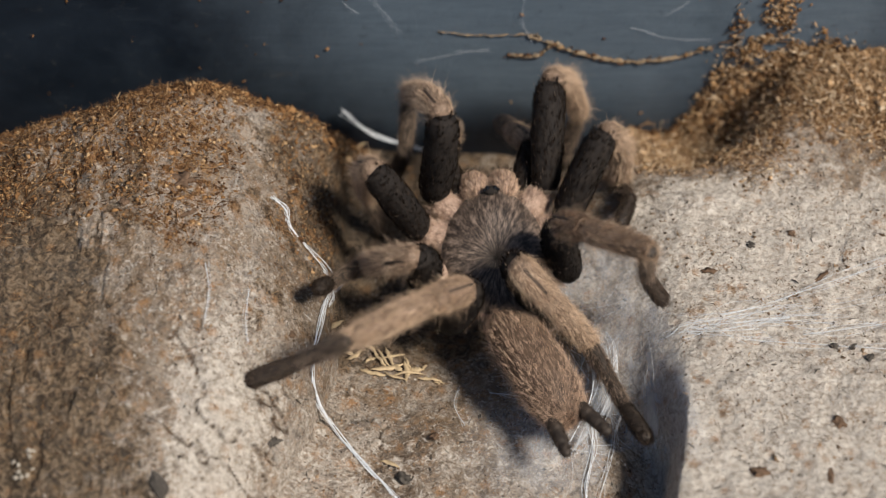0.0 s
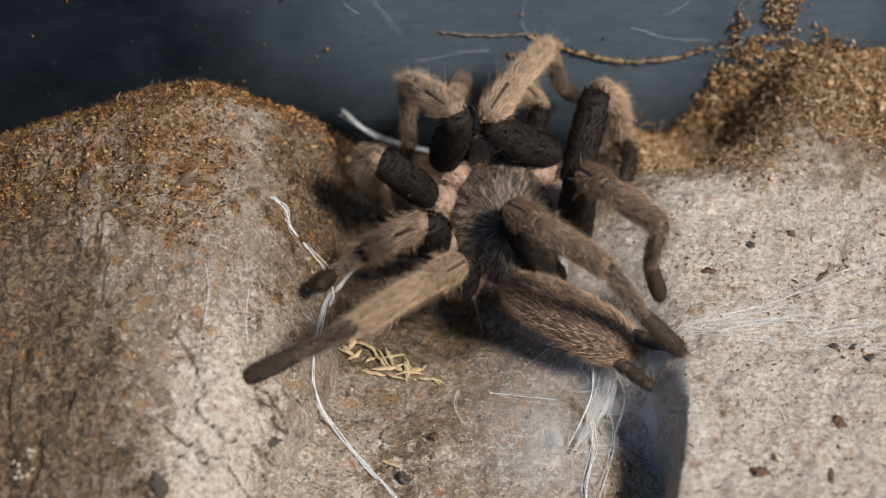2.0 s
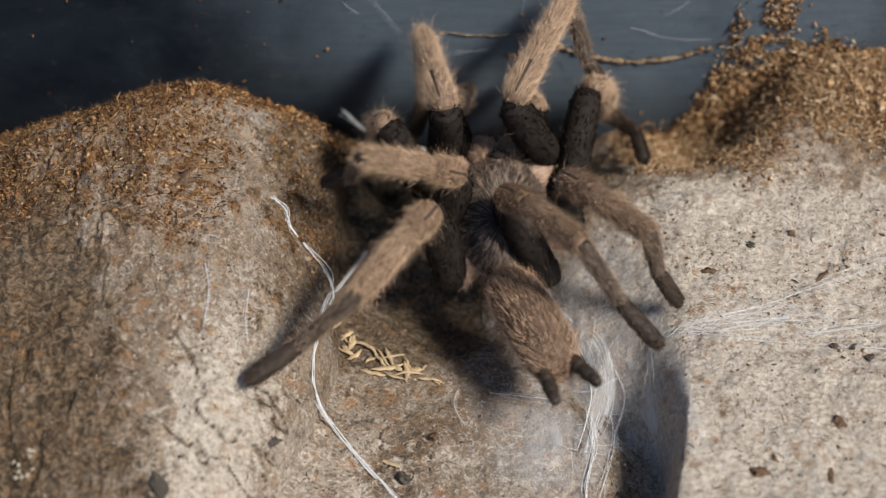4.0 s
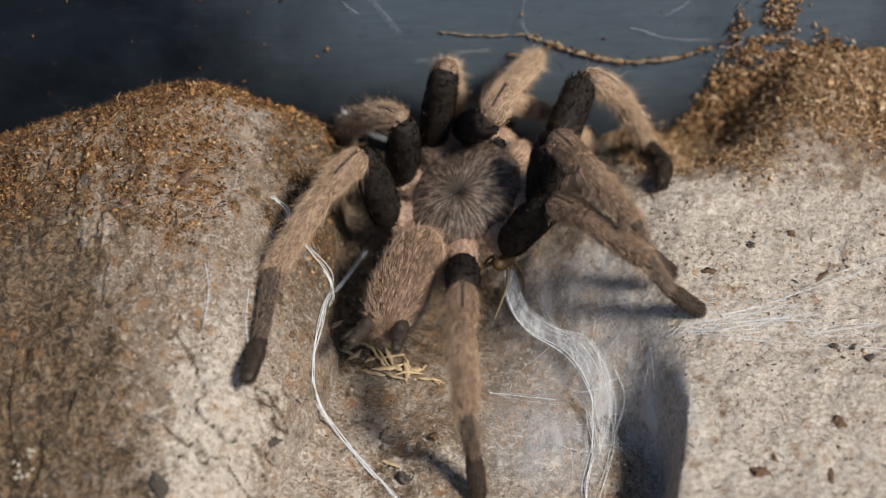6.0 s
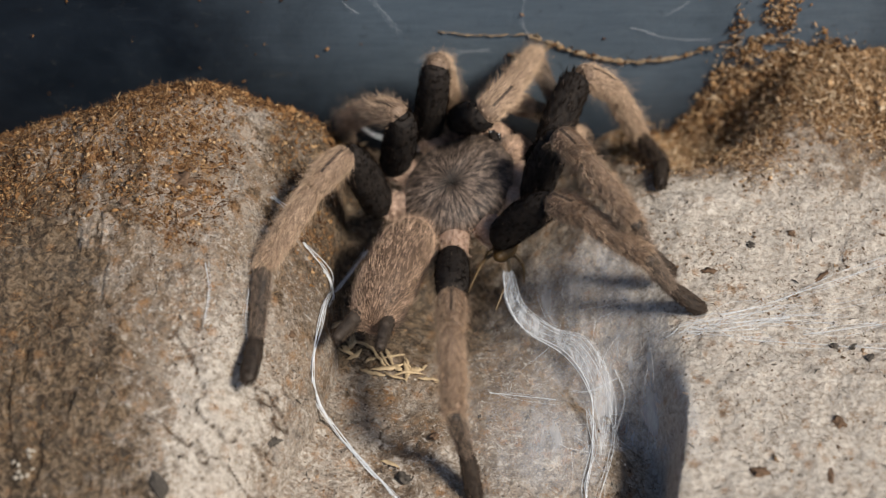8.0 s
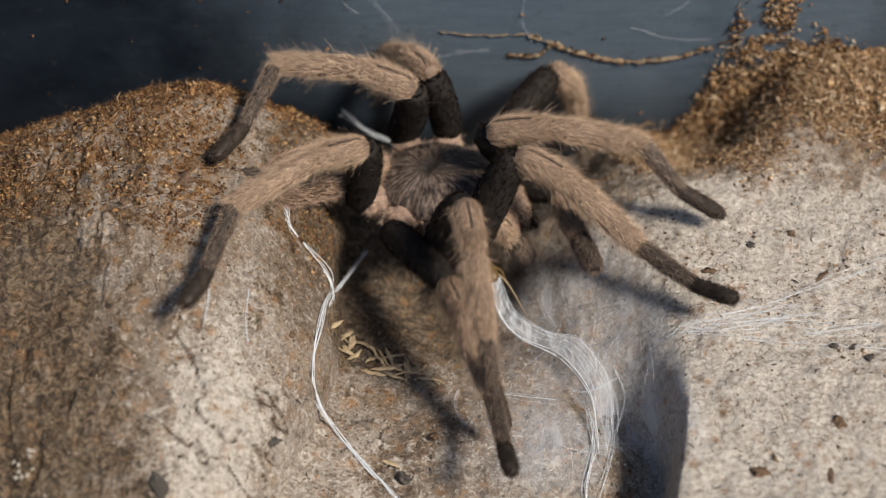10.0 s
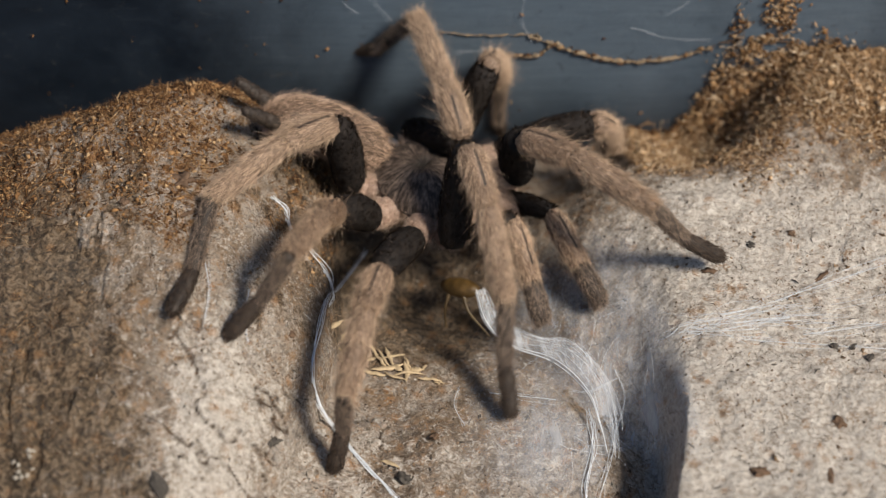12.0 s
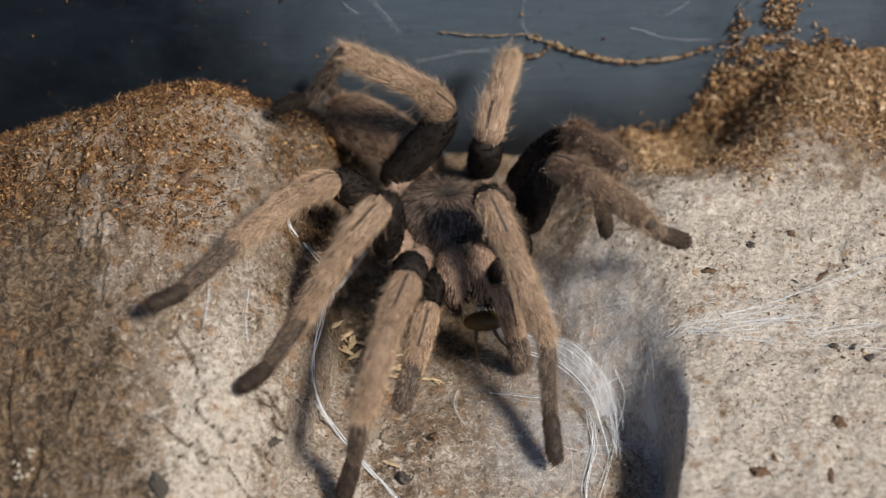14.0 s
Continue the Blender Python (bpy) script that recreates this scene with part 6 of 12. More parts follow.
    walk(MOVING["L2f"], [
        (0, aim(-14.3, 5.4, -0.9, -22.8, 12.3, 16.4, 130)), (0.3, aim(-14.3, 5.4, -0.9, -22.5, 12.5, 16.5, 137)), (0.5, aim(-14.3, 5.4, -0.9, -22.2, 13.1, 16.4, 139)),
        (0.8, aim(-14.3, 5.4, -0.9, -22.8, 10.9, 16.9, 136)), (1, aim(-14.3, 5.4, -0.9, -23.2, 9.4, 17.1, 135)), (1.3, aim(-14.3, 5.4, -0.9, -23.3, 9, 17.2, 144)),
        (1.5, aim(-14.3, 5.4, -0.9, -23.4, 9.4, 17, 149)), (1.8, aim(-14.3, 5.4, -0.9, -23.6, 10.1, 16.7, 154)), (2, aim(-14.3, 5.4, -0.9, -23.9, 10.5, 16.4, 155)),
        (2.3, aim(-14.3, 5.4, -0.9, -24.3, 9.6, 16.5, 151)), (2.5, aim(-14.3, 5.4, -0.9, -24.7, 9.2, 16.4, 149)), (2.8, aim(-14.3, 5.4, -0.9, -25, 11.2, 15.6, 142)),
        (3, aim(-14.3, 5.4, -0.9, -25.1, 12, 15.3, 140)), (3.3, aim(-14.3, 5.4, -0.9, -24.8, 12.1, 15.4, 140)), (3.5, aim(-14.3, 5.4, -0.9, -24.3, 12.2, 15.7, 138)),
        (3.8, aim(-14.3, 5.4, -0.9, -23.2, 12.5, 16.2, 133)), (4, aim(-14.3, 5.4, -0.9, -22.3, 12.8, 16.5, 129)), (4.3, aim(-14.3, 5.4, -0.9, -20.8, 13.1, 17, 127)),
        (4.5, aim(-14.3, 5.4, -0.9, -19.9, 13.3, 17.2, 128)), (4.8, aim(-14.3, 5.4, -0.9, -18.7, 13.5, 17.4, 128)), (5, aim(-14.3, 5.4, -0.9, -18.1, 13.5, 17.5, 127)),
        (5.3, aim(-14.3, 5.4, -0.9, -17.8, 13.6, 17.6, 124)), (5.5, aim(-14.3, 5.4, -0.9, -14.1, 13.2, 18.1, 116)), (5.8, aim(-14.3, 5.4, -0.9, -12.5, 12.1, 18.4, 124)),
        (6, aim(-14.3, 5.4, -0.9, -12.6, 11.9, 18.5, 130)), (6.3, aim(-14.3, 5.4, -0.9, -13.4, 12.1, 18.5, 131)), (6.5, aim(-14.3, 5.4, -0.9, -13.9, 12.2, 18.4, 132)),
        (7, aim(-14.3, 5.4, -0.9, -13.7, 12.3, 18.4, 131)), (7.5, aim(-14.3, 5.4, -0.9, -13.2, 11.5, 18.6, 130)), (8, aim(-14.3, 5.4, -0.9, -12.5, 10, 19, 131)),
        (8.2, aim(-14.3, 5.4, -0.9, -6, 3, 17.7, 115)), (8.3, aim(-14.3, 5.4, -0.9, -5.5, 3.2, 17.5, 109)), (8.5, aim(-14.3, 5.4, -0.9, -4.8, 4.6, 17.2, 101)),
        (8.8, aim(-14.3, 5.4, -0.9, -6.3, 9.7, 17.5, 100)), (9, aim(-14.3, 5.4, -0.9, -10.7, 13.8, 17.4, 106)), (9.3, aim(-14.3, 5.4, -0.9, -20, 17.1, 14.9, 119)),
        (9.5, aim(-14.3, 5.4, -0.9, -24.8, 16.2, 13, 128)), (9.8, aim(-14.3, 5.4, -0.9, -31.7, 12.1, 7.7, 140)), (10, aim(-14.3, 5.4, -0.9, -33.4, 10.2, 4.9, 144)),
        (10.3, aim(-14.3, 5.4, -0.9, -34.2, 9.8, 1.2, 146)), (10.5, aim(-14.3, 5.4, -0.9, -34.2, 9.8, 1.5, 147)), (10.8, aim(-14.3, 5.4, -0.9, -34.1, 10.4, 1.1, 149)),
        (11, aim(-14.3, 5.4, -0.9, -33.8, 11.4, 0.9, 149)), (11.3, aim(-14.3, 5.4, -0.9, -27.7, 19.7, 5.1, 125)), (11.5, aim(-14.3, 5.4, -0.9, -19.8, 22.6, 8.8, 112)),
        (11.8, aim(-14.3, 5.4, -0.9, -23.8, 22.1, 6.2, 120)), (12, aim(-14.3, 5.4, -0.9, -27.6, 20, 4.7, 130)), (12.3, aim(-14.3, 5.4, -0.9, -22.7, 16.1, 14.4, 129)),
        (12.5, aim(-14.3, 5.4, -0.9, -17.6, 14, 17.4, 125)), (12.8, aim(-14.3, 5.4, -0.9, -18, 1.1, 18.8, 136)), (13, aim(-14.3, 5.4, -0.9, -18.5, 12.6, 17.8, 134)),
        (13.3, aim(-14.3, 5.4, -0.9, -17.2, 12.6, 18.1, 134)), (13.5, aim(-14.3, 5.4, -0.9, -16.6, 12.2, 18.3, 135)), (13.8, aim(-14.3, 5.4, -0.9, -17.2, 11.2, 18.6, 141)),
        (14, aim(-14.3, 5.4, -0.9, -17.5, 10.6, 18.7, 144)), ])
    walk(MOVING["L2t"], [
        (0, aim(-23.1, 13.9, 5.7, -23.5, 16.1, -10.3, 130)), (0.3, aim(-22.8, 13, 5.7, -23.2, 13.7, -10.5, 137)), (0.5, aim(-22.5, 13.1, 5.6, -23, 13.1, -10.6, 139)),
        (0.8, aim(-23.1, 12.3, 6.2, -23.6, 14.4, -9.8, 136)), (1, aim(-23.5, 11.6, 6.5, -24, 14.9, -9.3, 135)), (1.3, aim(-23.9, 10.6, 6.5, -24.7, 13, -9.5, 144)),
        (1.5, aim(-24.1, 10.5, 6.3, -25.2, 12, -9.8, 149)), (1.8, aim(-24.1, 10.3, 5.9, -24.7, 10.5, -10.3, 154)), (2, aim(-24.1, 10.4, 5.7, -24.5, 10.2, -10.5, 155)),
        (2.3, aim(-24.3, 10.1, 5.7, -24.3, 10.8, -10.5, 151)), (2.5, aim(-24.5, 10, 5.6, -24.2, 11.2, -10.5, 149)), (2.8, aim(-24.5, 11.8, 4.9, -23.9, 12.8, -11.3, 142)),
        (3, aim(-24.6, 12.5, 4.5, -23.8, 13.4, -11.7, 140)), (3.3, aim(-24.3, 12.7, 4.7, -23.6, 13.8, -11.5, 140)), (3.5, aim(-23.9, 13.1, 4.9, -23.3, 14.3, -11.2, 138)),
        (3.8, aim(-22.9, 13.7, 5.4, -22.6, 15.4, -10.7, 133)), (4, aim(-22.2, 14.2, 5.8, -22, 16.3, -10.3, 129)), (4.3, aim(-20.9, 14.9, 6.3, -21.1, 17.7, -9.7, 127)),
        (4.5, aim(-20.1, 15.4, 6.6, -20.4, 18.5, -9.3, 128)), (4.8, aim(-19.1, 15.9, 6.9, -19.6, 19.5, -8.9, 128)), (5, aim(-18.6, 16.1, 7, -19.2, 20, -8.7, 127)),
        (5.3, aim(-18.3, 16.3, 7.1, -19, 20.3, -8.6, 124)), (5.5, aim(-14.8, 15.9, 7.6, -15.8, 20, -8, 116)), (5.8, aim(-14.6, 14.8, 8.2, -17.7, 18.9, -7.2, 124)),
        (6, aim(-15.3, 14.4, 8.3, -19.4, 18.2, -6.9, 130)), (6.3, aim(-16, 14.5, 8.2, -19.8, 18, -7.1, 131)), (6.5, aim(-16.3, 14.5, 8.2, -20, 17.9, -7.2, 132)),
        (7, aim(-16.1, 14.6, 8.1, -19.6, 18, -7.3, 131)), (7.5, aim(-15.6, 14, 8.4, -19.1, 17.8, -7, 130)), (8, aim(-15.2, 13, 9, -19.2, 17.5, -6.1, 131)),
        (8.2, aim(-10.3, 11.4, 12.4, -16.8, 23.9, 4.4, 115)), (8.3, aim(-9.8, 12.1, 13.2, -16.3, 25.4, 6.7, 109)), (8.5, aim(-9.7, 13.9, 14.5, -16.9, 27.8, 10.5, 101)),
        (8.8, aim(-13.3, 17.7, 15.6, -23.8, 29.7, 12.8, 100)), (9, aim(-19.3, 19.5, 14.3, -32.3, 28, 9.5, 106)), (9.3, aim(-28.1, 18.9, 8.1, -40.4, 21.6, -2.2, 119)),
        (9.5, aim(-31.5, 16.7, 4.5, -41.5, 17.4, -8.2, 128)), (9.8, aim(-36.7, 12.4, -1.9, -44.1, 12.8, -16.3, 140)), (10, aim(-37.9, 10.8, -4.9, -44.7, 11.8, -19.6, 144)),
        (10.3, aim(-38.6, 10.8, -8.6, -45.2, 12.5, -23.3, 146)), (10.5, aim(-38.8, 10.6, -8.2, -45.8, 11.9, -22.8, 147)), (10.8, aim(-38.9, 10.6, -8.6, -46.1, 10.8, -23.1, 149)),
        (11, aim(-38.6, 11.1, -8.8, -45.9, 10.7, -23.3, 149)), (11.3, aim(-32.1, 17.9, -4.6, -38.7, 15.3, -19.1, 125)), (11.5, aim(-24.9, 21.1, -0.6, -32.6, 18.9, -14.6, 112)),
        (11.8, aim(-29.1, 20.6, -3.1, -37, 18.2, -17, 120)), (12, aim(-32.9, 18.1, -4.5, -40.8, 15.4, -18.4, 130)), (12.3, aim(-28, 14.5, 5.2, -36, 12.2, -8.7, 129)),
        (12.5, aim(-24.1, 13.3, 8.8, -33.7, 12.4, -4.2, 125)), (12.8, aim(-18.4, 11.9, 18.9, -18.9, 28.1, 19, 136)), (13, aim(-20.3, 23.3, 17.4, -23.2, 39.2, 16.8, 134)),
        (13.3, aim(-19.8, 23, 18.5, -23.7, 38.7, 19.2, 134)), (13.5, aim(-19.6, 22.5, 19.4, -24.2, 37.9, 21.1, 135)), (13.8, aim(-21.2, 21, 20.4, -27.2, 35.8, 23.3, 141)),
        (14, aim(-21.9, 20.2, 20.8, -28.4, 34.7, 23.9, 144)), ])
    walk(MOVING["L2m"], [
        (0, aim(-23.5, 16.1, -10.3, -22.8, 14.3, -32.2, 130)), (0.3, aim(-23.2, 13.7, -10.5, -22.6, 9.9, -32.1, 137)), (0.5, aim(-23, 13.1, -10.6, -22.3, 8.1, -32.1, 139)),
        (0.8, aim(-23.6, 14.4, -9.8, -22.9, 12.4, -31.7, 136)), (1, aim(-24, 14.9, -9.3, -23.3, 14.5, -31.3, 135)), (1.3, aim(-24.7, 13, -9.5, -24.4, 11.5, -31.4, 144)),
        (1.5, aim(-25.2, 12, -9.8, -25, 9.3, -31.6, 149)), (1.8, aim(-24.7, 10.5, -10.3, -24.2, 6, -31.8, 154)), (2, aim(-24.5, 10.2, -10.5, -23.7, 5, -31.9, 155)),
        (2.3, aim(-24.3, 10.8, -10.5, -23.2, 6.9, -32.1, 151)), (2.5, aim(-24.2, 11.2, -10.5, -23, 8, -32.3, 149)), (2.8, aim(-23.9, 12.8, -11.3, -22.4, 9.2, -32.9, 142)),
        (3, aim(-23.8, 13.4, -11.7, -22.2, 9.6, -33.3, 140)), (3.3, aim(-23.6, 13.8, -11.5, -22.2, 10.3, -33.2, 140)), (3.5, aim(-23.3, 14.3, -11.2, -22.1, 11.3, -33, 138)),
        (3.8, aim(-22.6, 15.4, -10.7, -22, 13.5, -32.6, 133)), (4, aim(-22, 16.3, -10.3, -21.9, 15.2, -32.2, 129)), (4.3, aim(-21.1, 17.7, -9.7, -21.7, 17.9, -31.6, 127)),
        (4.5, aim(-20.4, 18.5, -9.3, -21.5, 19.5, -31.2, 128)), (4.8, aim(-19.6, 19.5, -8.9, -21.3, 21.6, -30.7, 128)), (5, aim(-19.2, 20, -8.7, -21.2, 22.6, -30.4, 127)),
        (5.3, aim(-19, 20.3, -8.6, -21.1, 23.2, -30.3, 124)), (5.5, aim(-15.8, 20, -8, -17.8, 22.9, -29.7, 116)), (5.8, aim(-17.7, 18.9, -7.2, -21.6, 21, -28.8, 124)),
        (6, aim(-19.4, 18.2, -6.9, -24.2, 19.6, -28.3, 130)), (6.3, aim(-19.8, 18, -7.1, -24.2, 19.5, -28.6, 131)), (6.5, aim(-20, 17.9, -7.2, -24.2, 19.4, -28.8, 132)),
        (7, aim(-19.6, 18, -7.3, -23.8, 19.5, -28.9, 131)), (7.5, aim(-19.1, 17.8, -7, -23.4, 19.3, -28.5, 130)), (8, aim(-19.2, 17.5, -6.1, -23.1, 19, -27.7, 131)),
        (8.2, aim(-16.8, 23.9, 4.4, -17.9, 20.8, -17.4, 115)), (8.3, aim(-16.3, 25.4, 6.7, -16.4, 21.1, -14.9, 109)), (8.5, aim(-16.9, 27.8, 10.5, -14.3, 21.6, -10.5, 101)),
        (8.8, aim(-23.8, 29.7, 12.8, -13.5, 22.8, -5.5, 100)), (9, aim(-32.3, 28, 9.5, -14.9, 23.7, -3.3, 106)), (9.3, aim(-40.4, 21.6, -2.2, -18.7, 25.1, -2.3, 119)),
        (9.5, aim(-41.5, 17.4, -8.2, -21.7, 25.2, -2.4, 128)), (9.8, aim(-44.1, 12.8, -16.3, -28.2, 23.9, -5.9, 140)), (10, aim(-44.7, 11.8, -19.6, -30.1, 23.4, -7.8, 144)),
        (10.3, aim(-45.2, 12.5, -23.3, -30.6, 23.7, -11.3, 146)), (10.5, aim(-45.8, 11.9, -22.8, -30.9, 22.8, -10.9, 147)), (10.8, aim(-46.1, 10.8, -23.1, -31.5, 21.4, -10.5, 149)),
        (11, aim(-45.9, 10.7, -23.3, -31.4, 21.1, -10.3, 149)), (11.3, aim(-38.7, 15.3, -19.1, -23.8, 25.7, -6.7, 125)), (11.5, aim(-32.6, 18.9, -14.6, -17.8, 29.4, -2.2, 112)),
        (11.8, aim(-37, 18.2, -17, -22.2, 28, -4, 120)), (12, aim(-40.8, 15.4, -18.4, -26.5, 25.7, -5.2, 130)), (12.3, aim(-36, 12.2, -8.7, -25.4, 27.3, 3.2, 129)),
        (12.5, aim(-33.7, 12.4, -4.2, -26.2, 30, 6.6, 125)), (12.8, aim(-18.9, 28.1, 19, -32.7, 32, 2.3, 136)), (13, aim(-23.2, 39.2, 16.8, -35.8, 32.4, 0.1, 134)),
        (13.3, aim(-23.7, 38.7, 19.2, -35.7, 31.5, 2.2, 134)), (13.5, aim(-24.2, 37.9, 21.1, -36.1, 30.5, 4.2, 135)), (13.8, aim(-27.2, 35.8, 23.3, -39, 27.2, 6.7, 141)),
        (14, aim(-28.4, 34.7, 23.9, -40.1, 25.7, 7.6, 144)), ])
    walk(MOVING["L3f"], [
        (0, aim(-14.3, -5.2, -0.9, -15.5, -5.3, 17.6, -166)), (0.3, aim(-14.3, -5.2, -0.9, -16.7, -2.7, 17.3, -163)), (0.5, aim(-14.3, -5.2, -0.9, -17.5, -1.3, 16.9, -161)),
        (0.8, aim(-14.3, -5.2, -0.9, -16.8, -3.8, 17.4, -160)), (1, aim(-14.3, -5.2, -0.9, -16.4, -5.2, 17.5, -159)), (1.3, aim(-14.3, -5.2, -0.9, -15.8, -5.2, 17.5, -154)),
        (1.5, aim(-14.3, -5.2, -0.9, -15.5, -4.8, 17.6, -151)), (1.8, aim(-14.3, -5.2, -0.9, -15.5, -3.1, 17.4, -159)), (2, aim(-14.3, -5.2, -0.9, -15.6, -2.3, 17.3, -164)),
        (2.3, aim(-14.3, -5.2, -0.9, -16.1, -2.8, 17.4, -166)), (2.5, aim(-14.3, -5.2, -0.9, -16.2, -3.1, 17.4, -167)), (2.8, aim(-14.3, -5.2, -0.9, -5, 2.6, 13, -174)),
        (3, aim(-14.3, -5.2, -0.9, -15.5, -1.8, 17.3, -173)), (3.3, aim(-14.3, -5.2, -0.9, -14.8, -0.4, 17, -179)), (3.5, aim(-14.3, -5.2, -0.9, -13.4, 0.9, 16.6, 176)),
        (3.8, aim(-14.3, -5.2, -0.9, -10.4, 2.7, 15.3, 166)), (4, aim(-14.3, -5.2, -0.9, -8.2, 3.1, 14.5, 159)), (4.3, aim(-14.3, -5.2, -0.9, -6.9, 1.7, 14.6, 153)),
        (4.5, aim(-14.3, -5.2, -0.9, -7.8, 0.7, 15.4, 151)), (4.8, aim(-14.3, -5.2, -0.9, -9.5, 0.4, 16, 149)), (5, aim(-14.3, -5.2, -0.9, -10.3, 0.7, 16.2, 149)),
        (5.3, aim(-14.3, -5.2, -0.9, -12, 2, 16, 151)), (5.5, aim(-14.3, -5.2, -0.9, -11.1, 1.1, 16.2, 152)), (5.8, aim(-14.3, -5.2, -0.9, -12.1, -0.7, 16.9, 167)),
        (6, aim(-14.3, -5.2, -0.9, -12.4, -1.6, 17.1, 174)), (6.3, aim(-14.3, -5.2, -0.9, -12.1, -0.7, 16.9, 173)), (6.5, aim(-14.3, -5.2, -0.9, -12, -0.3, 16.8, 172)),
        (7, aim(-14.3, -5.2, -0.9, -11.7, -0.4, 16.8, 172)), (7.5, aim(-14.3, -5.2, -0.9, -11.3, -1.2, 16.9, 174)), (8, aim(-14.3, -5.2, -0.9, -11, -2.4, 17.1, 176)),
        (8.2, aim(-14.3, -5.2, -0.9, -12.6, -3.1, 17.4, 179)), (8.3, aim(-14.3, -5.2, -0.9, -12.3, -3.3, 17.4, -179)), (8.5, aim(-14.3, -5.2, -0.9, -11.9, -3.6, 17.4, -174)),
        (8.8, aim(-14.3, -5.2, -0.9, -11.6, -4.3, 17.4, -161)), (9, aim(-14.3, -5.2, -0.9, -11.5, -4.9, 17.4, -151)), (9.3, aim(-14.3, -5.2, -0.9, -11.4, -5.4, 17.4, -139)),
        (9.5, aim(-14.3, -5.2, -0.9, -11.5, -5.9, 17.4, -132)), (9.8, aim(-14.3, -5.2, -0.9, -11.4, -6.2, 17.3, -127)), (10, aim(-14.3, -5.2, -0.9, -11.6, -6, 17.4, -129)),
        (10.3, aim(-14.3, -5.2, -0.9, -12.3, -4.8, 17.5, -140)), (10.5, aim(-14.3, -5.2, -0.9, -5.7, 0.1, 14.6, -165)), (10.8, aim(-14.3, -5.2, -0.9, -11.6, -1.2, 17, -159)),
        (11, aim(-14.3, -5.2, -0.9, -16.4, -3.2, 17.4, -158)), (11.3, aim(-14.3, -5.2, -0.9, -17.3, -1.2, 16.9, -165)), (11.5, aim(-14.3, -5.2, -0.9, -17, 0.1, 16.6, -169)),
        (11.8, aim(-14.3, -5.2, -0.9, -18.3, 0.4, 16.2, -171)), (12, aim(-14.3, -5.2, -0.9, -19.5, 0.1, 16.1, -169)), (12.3, aim(-14.3, -5.2, -0.9, -19.6, -3.3, 16.7, -154)),
        (12.5, aim(-14.3, -5.2, -0.9, -19.5, -5.5, 16.9, -145)), (12.8, aim(-14.3, -5.2, -0.9, -21.2, -6.9, 16.2, -142)), (13, aim(-14.3, -5.2, -0.9, -21.9, -7.1, 15.9, -141)),
        (13.3, aim(-14.3, -5.2, -0.9, -19.6, -21, 7.1, -148)), (13.5, aim(-14.3, -5.2, -0.9, -31.1, -12.5, 1.8, -175)), (13.8, aim(-14.3, -5.2, -0.9, -27.8, -4.4, 11.7, 155)),
        (14, aim(-14.3, -5.2, -0.9, -25, -2.5, 13.9, 145)), ])
